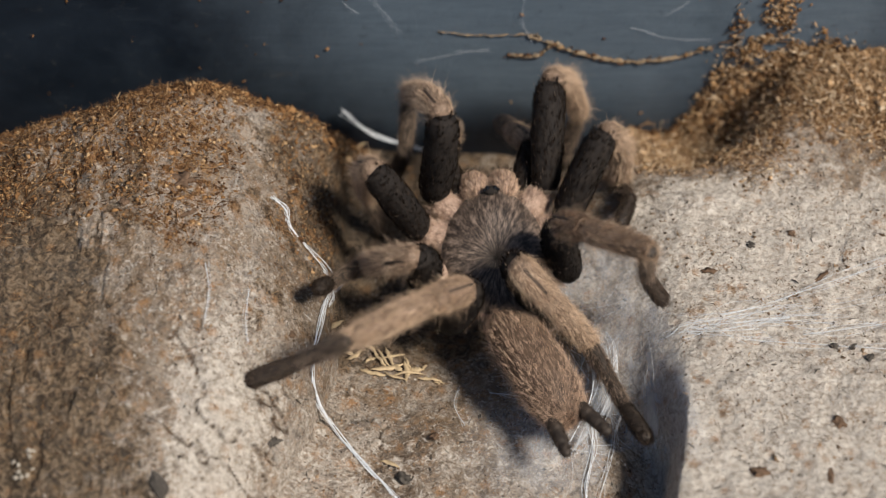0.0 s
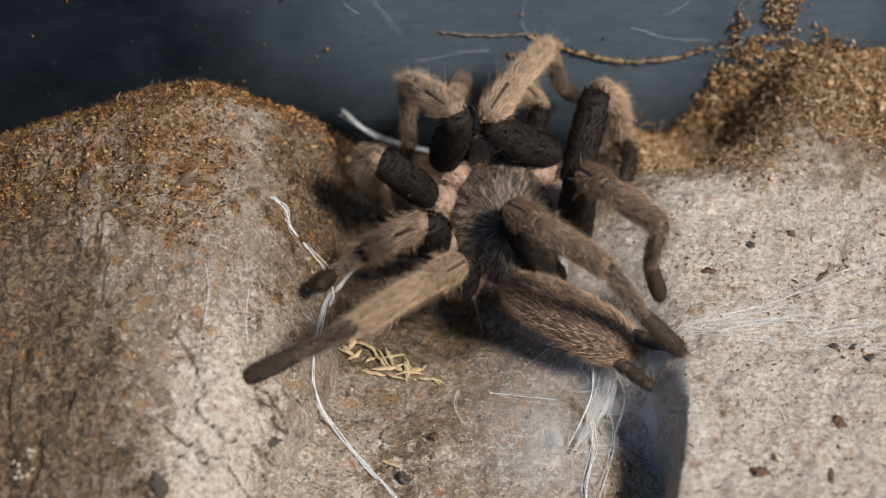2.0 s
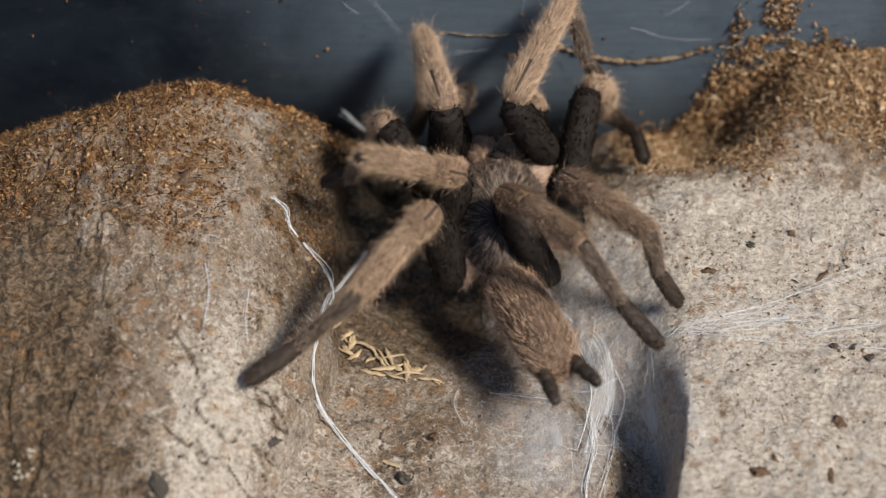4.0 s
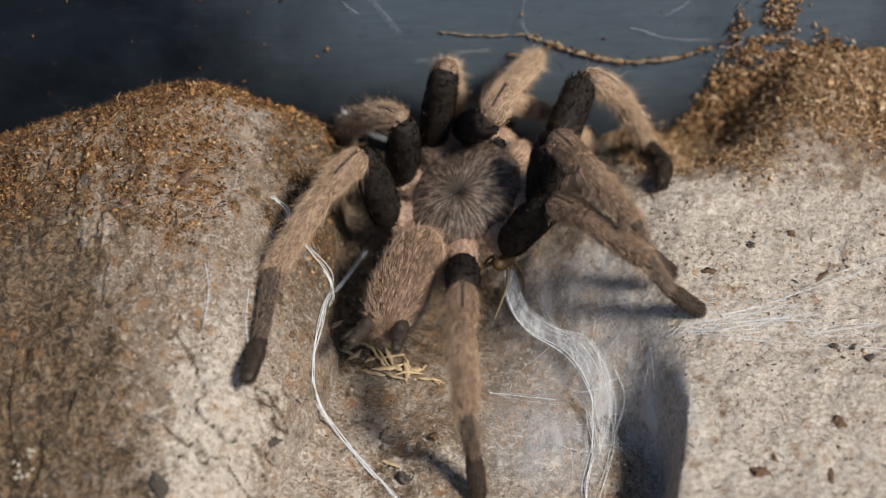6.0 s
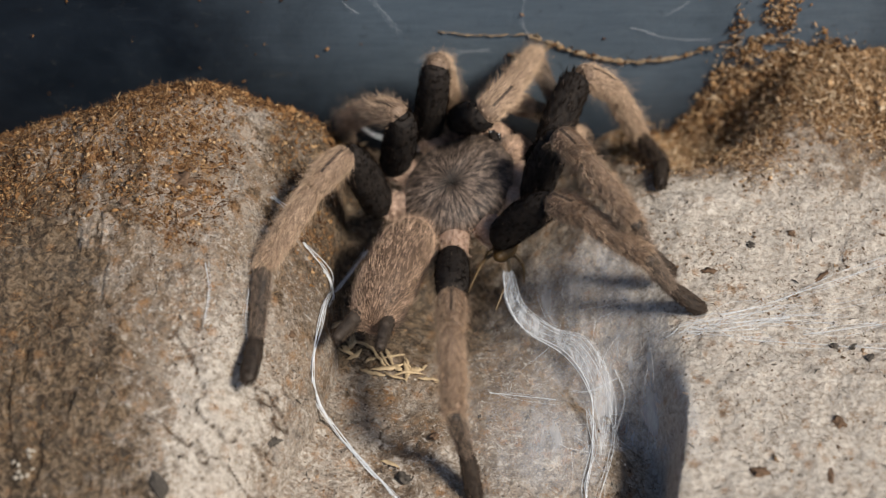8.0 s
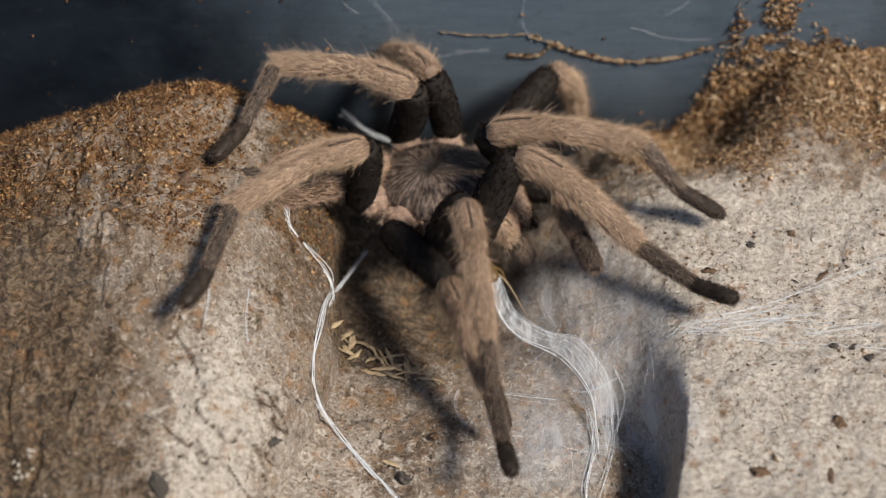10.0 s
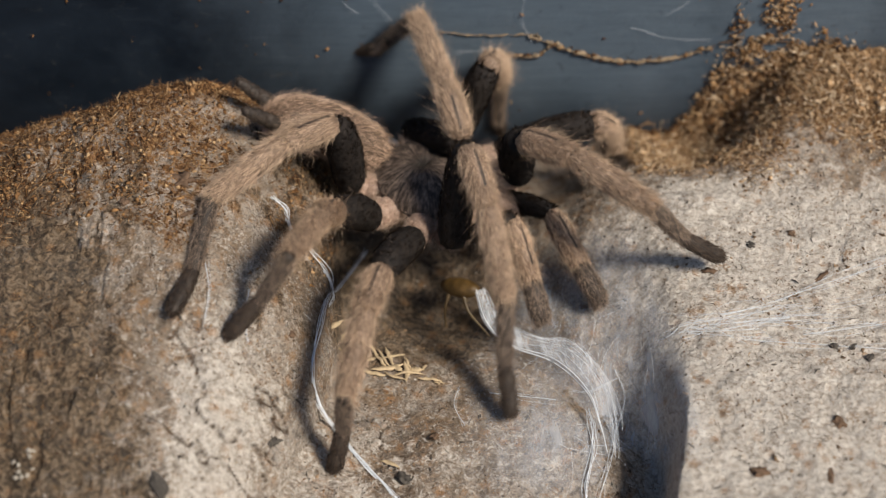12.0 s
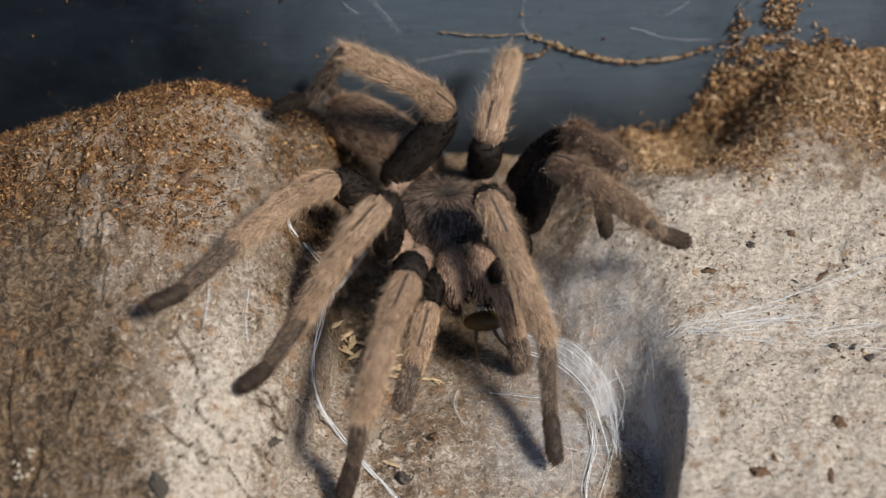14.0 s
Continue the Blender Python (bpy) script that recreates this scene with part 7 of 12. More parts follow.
    walk(MOVING["L3t"], [
        (0, aim(-19.5, -3.2, 8.9, -25.5, 0, -4.2, -166)), (0.3, aim(-20.4, -2.8, 8.2, -25.9, -3, -5.4, -163)), (0.5, aim(-20.9, -2.7, 7.8, -26.1, -4.8, -5.8, -161)),
        (0.8, aim(-20.8, -3.5, 8.4, -26.8, -3.1, -5, -160)), (1, aim(-20.7, -4.1, 8.7, -27.2, -2.3, -4.3, -159)), (1.3, aim(-20.4, -4.9, 8.9, -27.2, -4.3, -4.1, -154)),
        (1.5, aim(-20.2, -5.1, 9, -27.3, -5.6, -3.9, -151)), (1.8, aim(-20, -3.7, 8.8, -26.9, -4.7, -4.1, -159)), (2, aim(-20.1, -2.9, 8.6, -26.8, -4, -4.4, -164)),
        (2.3, aim(-20.5, -2.8, 8.6, -27.2, -2.7, -4.4, -166)), (2.5, aim(-20.7, -2.6, 8.7, -27.4, -2, -4.4, -167)), (2.8, aim(-12.5, -0.2, 18.7, -23.8, -4.5, 27.1, -174)),
        (3, aim(-22.5, -4.6, 23.5, -32.9, -8.8, 32.9, -173)), (3.3, aim(-20.9, -2.7, 24.3, -30, -6, 35.4, -179)), (3.5, aim(-19.4, -1.1, 24.1, -28.3, -4.1, 35.4, 176)),
        (3.8, aim(-16.9, 1.1, 22.5, -26.7, -1.2, 33.2, 166)), (4, aim(-15.5, 2.2, 20.9, -26.5, 0.8, 30.6, 159)), (4.3, aim(-15.6, 2.8, 18.9, -28.7, 4.5, 25.3, 153)),
        (4.5, aim(-17, 3.3, 17.6, -30.8, 7.3, 20.9, 151)), (4.8, aim(-18.4, 4.2, 14.9, -31.9, 9.9, 13.1, 149)), (5, aim(-18.7, 4.3, 12.7, -31.4, 9.8, 7.6, 149)),
        (5.3, aim(-19.1, 4.2, 9.6, -29.7, 7.5, 0, 151)), (5.5, aim(-18.1, 3.1, 9.6, -28.5, 6.1, -0.3, 152)), (5.8, aim(-19.3, -0.2, 10.3, -30.1, 0.6, 0.4, 167)),
        (6, aim(-19.7, -1.8, 10.6, -30.7, -2.2, 0.8, 174)), (6.3, aim(-19.4, -1, 10.4, -30.4, -1.4, 0.6, 173)), (6.5, aim(-19.2, -0.6, 10.2, -30.2, -1, 0.4, 172)),
        (7, aim(-19, -0.7, 10.2, -29.9, -1.2, 0.5, 172)), (7.5, aim(-18.6, -1.5, 10.4, -29.7, -2.1, 0.7, 174)), (8, aim(-18.4, -2.7, 10.6, -29.5, -3.1, 1, 176)),
        (8.2, aim(-19.8, -3.2, 10.8, -30.6, -3.3, 0.8, 179)), (8.3, aim(-19.9, -3.3, 11.2, -31.3, -3.4, 1.9, -179)), (8.5, aim(-20, -4, 11.9, -32.3, -4.6, 3.8, -174)),
        (8.8, aim(-20.1, -6.1, 12.9, -32.9, -8.9, 6.2, -161)), (9, aim(-19.8, -8.1, 13.3, -32.2, -13.1, 7.3, -151)), (9.3, aim(-18.9, -10.5, 13.7, -30.1, -18.2, 8.1, -139)),
        (9.5, aim(-18.1, -12, 13.6, -28.1, -21.3, 8, -132)), (9.8, aim(-17, -13.3, 13.4, -25.3, -23.9, 7.4, -127)), (10, aim(-16.9, -13.1, 13.1, -24.9, -23.6, 6.7, -129)),
        (10.3, aim(-17.9, -11.2, 12.6, -26.3, -20.7, 5.2, -140)), (10.5, aim(-14.3, -4.2, 12.7, -27.3, -10.6, 10, -165)), (10.8, aim(-18.8, -4.6, 11.2, -29.7, -9.6, 2.7, -159)),
        (11, aim(-22.2, -5.9, 9.9, -30.8, -9.8, -1.3, -158)), (11.3, aim(-23.1, -4.1, 9.6, -31.8, -8.4, -1.5, -165)), (11.5, aim(-23, -3, 9.5, -32, -7.7, -1.1, -169)),
        (11.8, aim(-24.3, -2.6, 9.1, -33.3, -7.1, -1.6, -171)), (12, aim(-25.4, -3.2, 8.9, -34.2, -8.1, -1.7, -169)), (12.3, aim(-24.4, -8, 9.6, -31.7, -15.1, -1, -154)),
        (12.5, aim(-23.7, -10.8, 9.8, -30.1, -18.9, -0.7, -145)), (12.8, aim(-25.2, -12.7, 9.4, -31.3, -21.4, -0.9, -142)), (13, aim(-25.8, -12.9, 9, -31.8, -21.5, -1.2, -141)),
        (13.3, aim(-25.1, -13, 5.8, -33.4, -1.1, 4, -148)), (13.5, aim(-30.9, -3.6, 6, -30.6, 9.7, 12.2, -175)), (13.8, aim(-28.1, 4.5, 15.7, -28.4, 17.9, 21.7, 155)),
        (14, aim(-26.3, 6.2, 18.2, -28.3, 19.4, 24.5, 145)), ])
    walk(MOVING["L3m"], [
        (0, aim(-25.5, 0, -4.2, -34.7, -9.3, 13.5, -166)), (0.3, aim(-25.9, -3, -5.4, -34.7, -12.5, 12.4, -163)), (0.5, aim(-26.1, -4.8, -5.8, -34.7, -14.3, 12.1, -161)),
        (0.8, aim(-26.8, -3.1, -5, -35.5, -14.1, 11.9, -160)), (1, aim(-27.2, -2.3, -4.3, -35.9, -14.1, 12.1, -159)), (1.3, aim(-27.2, -4.3, -4.1, -35.1, -17.1, 12, -154)),
        (1.5, aim(-27.3, -5.6, -3.9, -34.6, -18.5, 12.4, -151)), (1.8, aim(-26.9, -4.7, -4.1, -36, -15, 13.1, -159)), (2, aim(-26.8, -4, -4.4, -37, -12.7, 13.1, -164)),
        (2.3, aim(-27.2, -2.7, -4.4, -37.8, -11.7, 12.6, -166)), (2.5, aim(-27.4, -2, -4.4, -38.4, -11.2, 12.3, -167)), (2.8, aim(-23.8, -4.5, 27.1, -39.1, -9.1, 12, -174)),
        (3, aim(-32.9, -8.8, 32.9, -39.3, -8.3, 11.9, -173)), (3.3, aim(-30, -6, 35.4, -38.4, -5.1, 15.1, -179)), (3.5, aim(-28.3, -4.1, 35.4, -37.3, -2.7, 15.3, 176)),
        (3.8, aim(-26.7, -1.2, 33.2, -35.4, 0.9, 13.1, 166)), (4, aim(-26.5, 0.8, 30.6, -34.4, 3.4, 10.2, 159)), (4.3, aim(-28.7, 4.5, 25.3, -33.8, 6.9, 4.1, 153)),
        (4.5, aim(-30.8, 7.3, 20.9, -34.1, 9, -0.8, 151)), (4.8, aim(-31.9, 9.9, 13.1, -35.1, 11.3, -8.6, 149)), (5, aim(-31.4, 9.8, 7.6, -35.8, 11.9, -13.8, 149)),
        (5.3, aim(-29.7, 7.5, 0, -35.9, 10.6, -20.9, 151)), (5.5, aim(-28.5, 6.1, -0.3, -35, 9.7, -21, 152)), (5.8, aim(-30.1, 0.6, 0.4, -38.2, 2.9, -20, 167)),
        (6, aim(-30.7, -2.2, 0.8, -39.4, -0.7, -19.3, 174)), (6.3, aim(-30.4, -1.4, 0.6, -39.3, -0.4, -19.5, 173)), (6.5, aim(-30.2, -1, 0.4, -39.2, -0.2, -19.6, 172)),
        (7, aim(-29.9, -1.2, 0.5, -38.7, -0.2, -19.7, 172)), (7.5, aim(-29.7, -2.1, 0.7, -37.9, -0.7, -19.6, 174)), (8, aim(-29.5, -3.1, 1, -37.3, -1.6, -19.5, 176)),
        (8.2, aim(-30.6, -3.3, 0.8, -37.6, -2.7, -20, 179)), (8.3, aim(-31.3, -3.4, 1.9, -37.6, -3.5, -19.2, -179)), (8.5, aim(-32.3, -4.6, 3.8, -37.3, -6.2, -17.6, -174)),
        (8.8, aim(-32.9, -8.9, 6.2, -35.2, -12, -15.5, -161)), (9, aim(-32.2, -13.1, 7.3, -32.7, -16.1, -14.5, -151)), (9.3, aim(-30.1, -18.2, 8.1, -28.7, -20, -13.8, -139)),
        (9.5, aim(-28.1, -21.3, 8, -26.2, -21.6, -13.9, -132)), (9.8, aim(-25.3, -23.9, 7.4, -23.9, -22.1, -14.4, -127)), (10, aim(-24.9, -23.6, 6.7, -24, -20.8, -15.1, -129)),
        (10.3, aim(-26.3, -20.7, 5.2, -26.8, -16.7, -16.4, -140)), (10.5, aim(-27.3, -10.6, 10, -31.9, -7.5, -11.3, -165)), (10.8, aim(-29.7, -9.6, 2.7, -33.7, -10.7, -18.9, -159)),
        (11, aim(-30.8, -9.8, -1.3, -34.8, -11.8, -22.9, -158)), (11.3, aim(-31.8, -8.4, -1.5, -35.1, -11, -23.1, -165)), (11.5, aim(-32, -7.7, -1.1, -35.1, -10.4, -22.7, -169)),
        (11.8, aim(-33.3, -7.1, -1.6, -36.5, -9.6, -23.2, -171)), (12, aim(-34.2, -8.1, -1.7, -37.4, -10.8, -23.3, -169)), (12.3, aim(-31.7, -15.1, -1, -35.5, -18.7, -22.4, -154)),
        (12.5, aim(-30.1, -18.9, -0.7, -34.2, -23.4, -21.9, -145)), (12.8, aim(-31.3, -21.4, -0.9, -36, -27.8, -21.4, -142)), (13, aim(-31.8, -21.5, -1.2, -36.8, -29.3, -21.2, -141)),
        (13.3, aim(-33.4, -1.1, 4, -34.9, -14.2, -13.6, -148)), (13.5, aim(-30.6, 9.7, 12.2, -32.1, -1.7, -6.5, -175)), (13.8, aim(-28.4, 17.9, 21.7, -28, 11.3, 0.7, 155)),
        (14, aim(-28.3, 19.4, 24.5, -27.5, 15.4, 2.9, 145)), ])
    walk(MOVING["L4f"], [
        (0, aim(-9.8, -14, -0.9, -6.9, -12.6, 19.9, -155)), (0.3, aim(-9.8, -14, -0.9, -9.2, -10.3, 19.8, -153)), (0.5, aim(-9.8, -14, -0.9, -10.6, -9.2, 19.5, -153)),
        (0.8, aim(-9.8, -14, -0.9, -9.9, -12.4, 20, -150)), (1, aim(-9.8, -14, -0.9, -9.4, -14.3, 20.1, -149)), (1.3, aim(-9.8, -14, -0.9, -9.5, -13.1, 20.1, -145)),
        (1.5, aim(-9.8, -14, -0.9, -9.6, -12.1, 20, -144)), (1.8, aim(-9.8, -14, -0.9, -9.9, -10.9, 19.9, -150)), (2, aim(-9.8, -14, -0.9, -10.4, -10.6, 19.8, -155)),
        (2.3, aim(-9.8, -14, -0.9, -11.4, -11.5, 19.9, -156)), (2.5, aim(-9.8, -14, -0.9, -12, -11.9, 19.9, -157)), (2.8, aim(-9.8, -14, -0.9, -12.7, -10.7, 19.6, -161)),
        (3, aim(-9.8, -14, -0.9, -12.8, -10.2, 19.5, -163)), (3.3, aim(-9.8, -14, -0.9, -12.7, -9.6, 19.4, -161)), (3.5, aim(-9.8, -14, -0.9, -12.8, -8.7, 19.2, -159)),
        (3.8, aim(-9.8, -14, -0.9, -13.3, -6.7, 18.5, -153)), (4, aim(-9.8, -14, -0.9, -13.9, -5.1, 17.7, -148)), (4.3, aim(-9.8, -14, -0.9, -15.3, -3.5, 16.4, -139)),
        (4.5, aim(-9.8, -14, -0.9, -16.4, -3.5, 16, -133)), (4.8, aim(-9.8, -14, -0.9, -18, -5.2, 16.3, -124)), (5, aim(-9.8, -14, -0.9, -18.7, -7, 16.8, -119)),
        (5.3, aim(-9.8, -14, -0.9, -18.8, -9.7, 17.6, -112)), (5.5, aim(-9.8, -14, -0.9, -17.7, -10.2, 18.2, -110)), (5.8, aim(-9.8, -14, -0.9, -14.4, -12.8, 19.5, -92)),
        (6, aim(-9.8, -14, -0.9, -12.7, -13.6, 19.9, -84)), (6.3, aim(-9.8, -14, -0.9, -12.7, -12.9, 19.9, -84)), (6.5, aim(-9.8, -14, -0.9, -12.7, -12.6, 19.8, -84)),
        (7, aim(-9.8, -14, -0.9, -12.7, -13.1, 19.9, -83)), (7.5, aim(-9.8, -14, -0.9, -12.7, -14.7, 19.9, -82)), (8, aim(-9.8, -14, -0.9, -12, -16.8, 19.8, -79)),
        (8.2, aim(-9.8, -14, -0.9, -10.5, -16.2, 20, -82)), (8.3, aim(-9.8, -14, -0.9, -9.8, -14.9, 20.1, -81)), (8.5, aim(-9.8, -14, -0.9, -8.4, -12.5, 20, -77)),
        (8.8, aim(-9.8, -14, -0.9, -6.7, -9.6, 19.4, -67)), (9, aim(-9.8, -14, -0.9, -5.9, -8.3, 18.9, -58)), (9.3, aim(-9.8, -14, -0.9, -5.7, -7.1, 18.5, -49)),
        (9.5, aim(-9.8, -14, -0.9, -5.7, -6.8, 18.4, -43)), (9.8, aim(-9.8, -14, -0.9, -5.6, -6.9, 18.4, -38)), (10, aim(-9.8, -14, -0.9, -5.6, -7, 18.5, -38)),
        (10.3, aim(-9.8, -14, -0.9, -5.5, -6.8, 18.4, -40)), (10.5, aim(-9.8, -14, -0.9, -6.2, -6.8, 18.5, -39)), (10.8, aim(-9.8, -14, -0.9, -5.7, -6.6, 18.3, -38)),
        (11, aim(-9.8, -14, -0.9, -5.6, -5.8, 18, -37)), (11.3, aim(-9.8, -14, -0.9, -3, 1, 12.1, -73)), (11.5, aim(-9.8, -14, -0.9, -2.8, 1.5, 11.4, -110)),
        (11.8, aim(-9.8, -14, -0.9, -4, 2.8, 10.3, -114)), (12, aim(-9.8, -14, -0.9, -5.1, 3.6, 9.5, -113)), (12.3, aim(-9.8, -14, -0.9, -30.1, -15.1, -6.3, -133)),
        (12.5, aim(-9.8, -14, -0.9, -24.7, -28, -5.8, -130)), (12.8, aim(-9.8, -14, -0.9, -8.7, -2, 16.3, -131)), (13, aim(-9.8, -14, -0.9, -13.2, -8.1, 19, -126)),
        (13.3, aim(-9.8, -14, -0.9, -14.1, -9, 19, -119)), (13.5, aim(-9.8, -14, -0.9, -14.3, -10.1, 19.2, -113)), (13.8, aim(-9.8, -14, -0.9, -9.2, -3.8, 17.4, -115)),
        (14, aim(-9.8, -14, -0.9, -7.9, -1.7, 16, -123)), ])
    walk(MOVING["L4t"], [
        (0, aim(-15.7, -17.2, 25.4, -28.9, -24.1, 33.8, -155)), (0.3, aim(-17.1, -15.2, 26.4, -28.9, -22.6, 36.3, -153)), (0.5, aim(-17.9, -14.1, 26.7, -28.9, -21.6, 37.5, -153)),
        (0.8, aim(-17.8, -18.2, 25.8, -29.8, -27, 34.4, -150)), (1, aim(-17.6, -20.5, 25.1, -30, -29.6, 32.6, -149)), (1.3, aim(-17, -19.4, 25.9, -28.3, -28.8, 34.6, -145)),
        (1.5, aim(-16.6, -18.3, 26.5, -27.2, -27.5, 36.3, -144)), (1.8, aim(-17.4, -16.1, 26.7, -28.7, -23.8, 37, -150)), (2, aim(-18.3, -15.2, 26.6, -30.2, -22.2, 36.7, -155)),
        (2.3, aim(-19.7, -16.4, 26, -32.2, -23.7, 35.2, -156)), (2.5, aim(-20.5, -16.8, 25.6, -33.2, -24.2, 34.3, -157)), (2.8, aim(-21.5, -15.2, 25.3, -34.7, -22, 33.7, -161)),
        (3, aim(-21.7, -14.5, 25.1, -35.1, -21.1, 33.5, -163)), (3.3, aim(-21.3, -14.5, 25.1, -34.1, -21.9, 33.7, -161)), (3.5, aim(-20.8, -14.4, 25.1, -32.7, -23, 33.9, -159)),
        (3.8, aim(-19.8, -13.9, 24.4, -29.6, -24.7, 33.4, -153)), (4, aim(-19.4, -13.3, 23.5, -27.6, -25.5, 32.1, -148)), (4.3, aim(-19.6, -12.8, 21.4, -25.9, -26.7, 29, -139)),
        (4.5, aim(-20.1, -13.4, 20.3, -25.6, -28.2, 26.7, -133)), (4.8, aim(-21, -15.8, 19.2, -25.5, -31.7, 23.6, -124)), (5, aim(-21.3, -17.9, 18.8, -25.2, -34.3, 21.9, -119)),
        (5.3, aim(-21.1, -20.8, 18.5, -24.6, -37.5, 19.9, -112)), (5.5, aim(-20.3, -21.3, 18.1, -24.2, -37.9, 18, -110)), (5.8, aim(-14.7, -24.1, 19.3, -15.1, -41.2, 18.9, -92)),
        (6, aim(-11.7, -24.9, 19.6, -10.3, -42, 19.2, -84)), (6.3, aim(-11.9, -24.3, 19.7, -10.6, -41.3, 19.4, -84)), (6.5, aim(-11.9, -24, 19.7, -10.7, -41, 19.5, -84)),
        (7, aim(-11.7, -24.5, 19.7, -10.2, -41.5, 19.4, -83)), (7.5, aim(-11.3, -26, 19.6, -9.3, -43, 19.2, -82)), (8, aim(-10.3, -28.1, 19.3, -7.8, -45, 18.5, -79)),
        (8.2, aim(-9.5, -27.5, 20.1, -8.1, -44.6, 20.2, -82)), (8.3, aim(-9.1, -26.3, 20.6, -7.9, -43.3, 21.3, -81)), (8.5, aim(-7.7, -23.8, 21.4, -6.7, -40.7, 23.4, -77)),
        (8.8, aim(-5.6, -20.6, 22, -3.9, -37.2, 25.9, -67)), (9, aim(-4.3, -19.1, 22.1, -1.9, -35.4, 26.9, -58)), (9.3, aim(-3.7, -17.8, 22, -0.7, -33.8, 27.2, -49)),
        (9.5, aim(-3.4, -17.5, 21.6, -0, -33.6, 26.4, -43)), (9.8, aim(-3.1, -17.8, 20.6, 0.6, -34.2, 23.8, -38)), (10, aim(-3.2, -18.1, 19.9, 0.5, -34.6, 22, -38)),
        (10.3, aim(-3.5, -18.1, 18.6, -0.7, -34.9, 19, -40)), (10.5, aim(-3.9, -17.9, 19.1, -0.3, -34.6, 20.1, -39)), (10.8, aim(-2.9, -17.6, 18, 1.3, -34.2, 17.5, -38)),
        (11, aim(-2.6, -16.8, 17.1, 1.8, -33.2, 15.7, -37)), (11.3, aim(-7.7, -8.5, 16.2, -14.7, -22.8, 22.5, -73)), (11.5, aim(-9, -7.3, 14.9, -18.4, -20.7, 20.1, -110)),
        (11.8, aim(-10.3, -5.7, 14.4, -19.8, -18.5, 20.7, -114)), (12, aim(-11.1, -5, 14, -20, -17.9, 20.7, -113)), (12.3, aim(-27.4, -14.5, 4.7, -23.3, -13.7, 21.3, -133)),
        (12.5, aim(-22.7, -24.1, 4.7, -19.8, -18.3, 20.5, -130)), (12.8, aim(-14.4, -11.2, 12.8, -23, -25, 7.5, -131)), (13, aim(-17.9, -16.7, 13, -24.9, -29.5, 4.2, -126)),
        (13.3, aim(-16.7, -18.4, 13.1, -20.7, -32.5, 4.3, -119)), (13.5, aim(-15.7, -19.7, 13.2, -17.8, -34.1, 4.2, -113)), (13.8, aim(-12.8, -14.3, 15, -18.2, -30.2, 11.4, -115)),
        (14, aim(-12.4, -12.1, 15.7, -19.3, -27.8, 15.2, -123)), ])
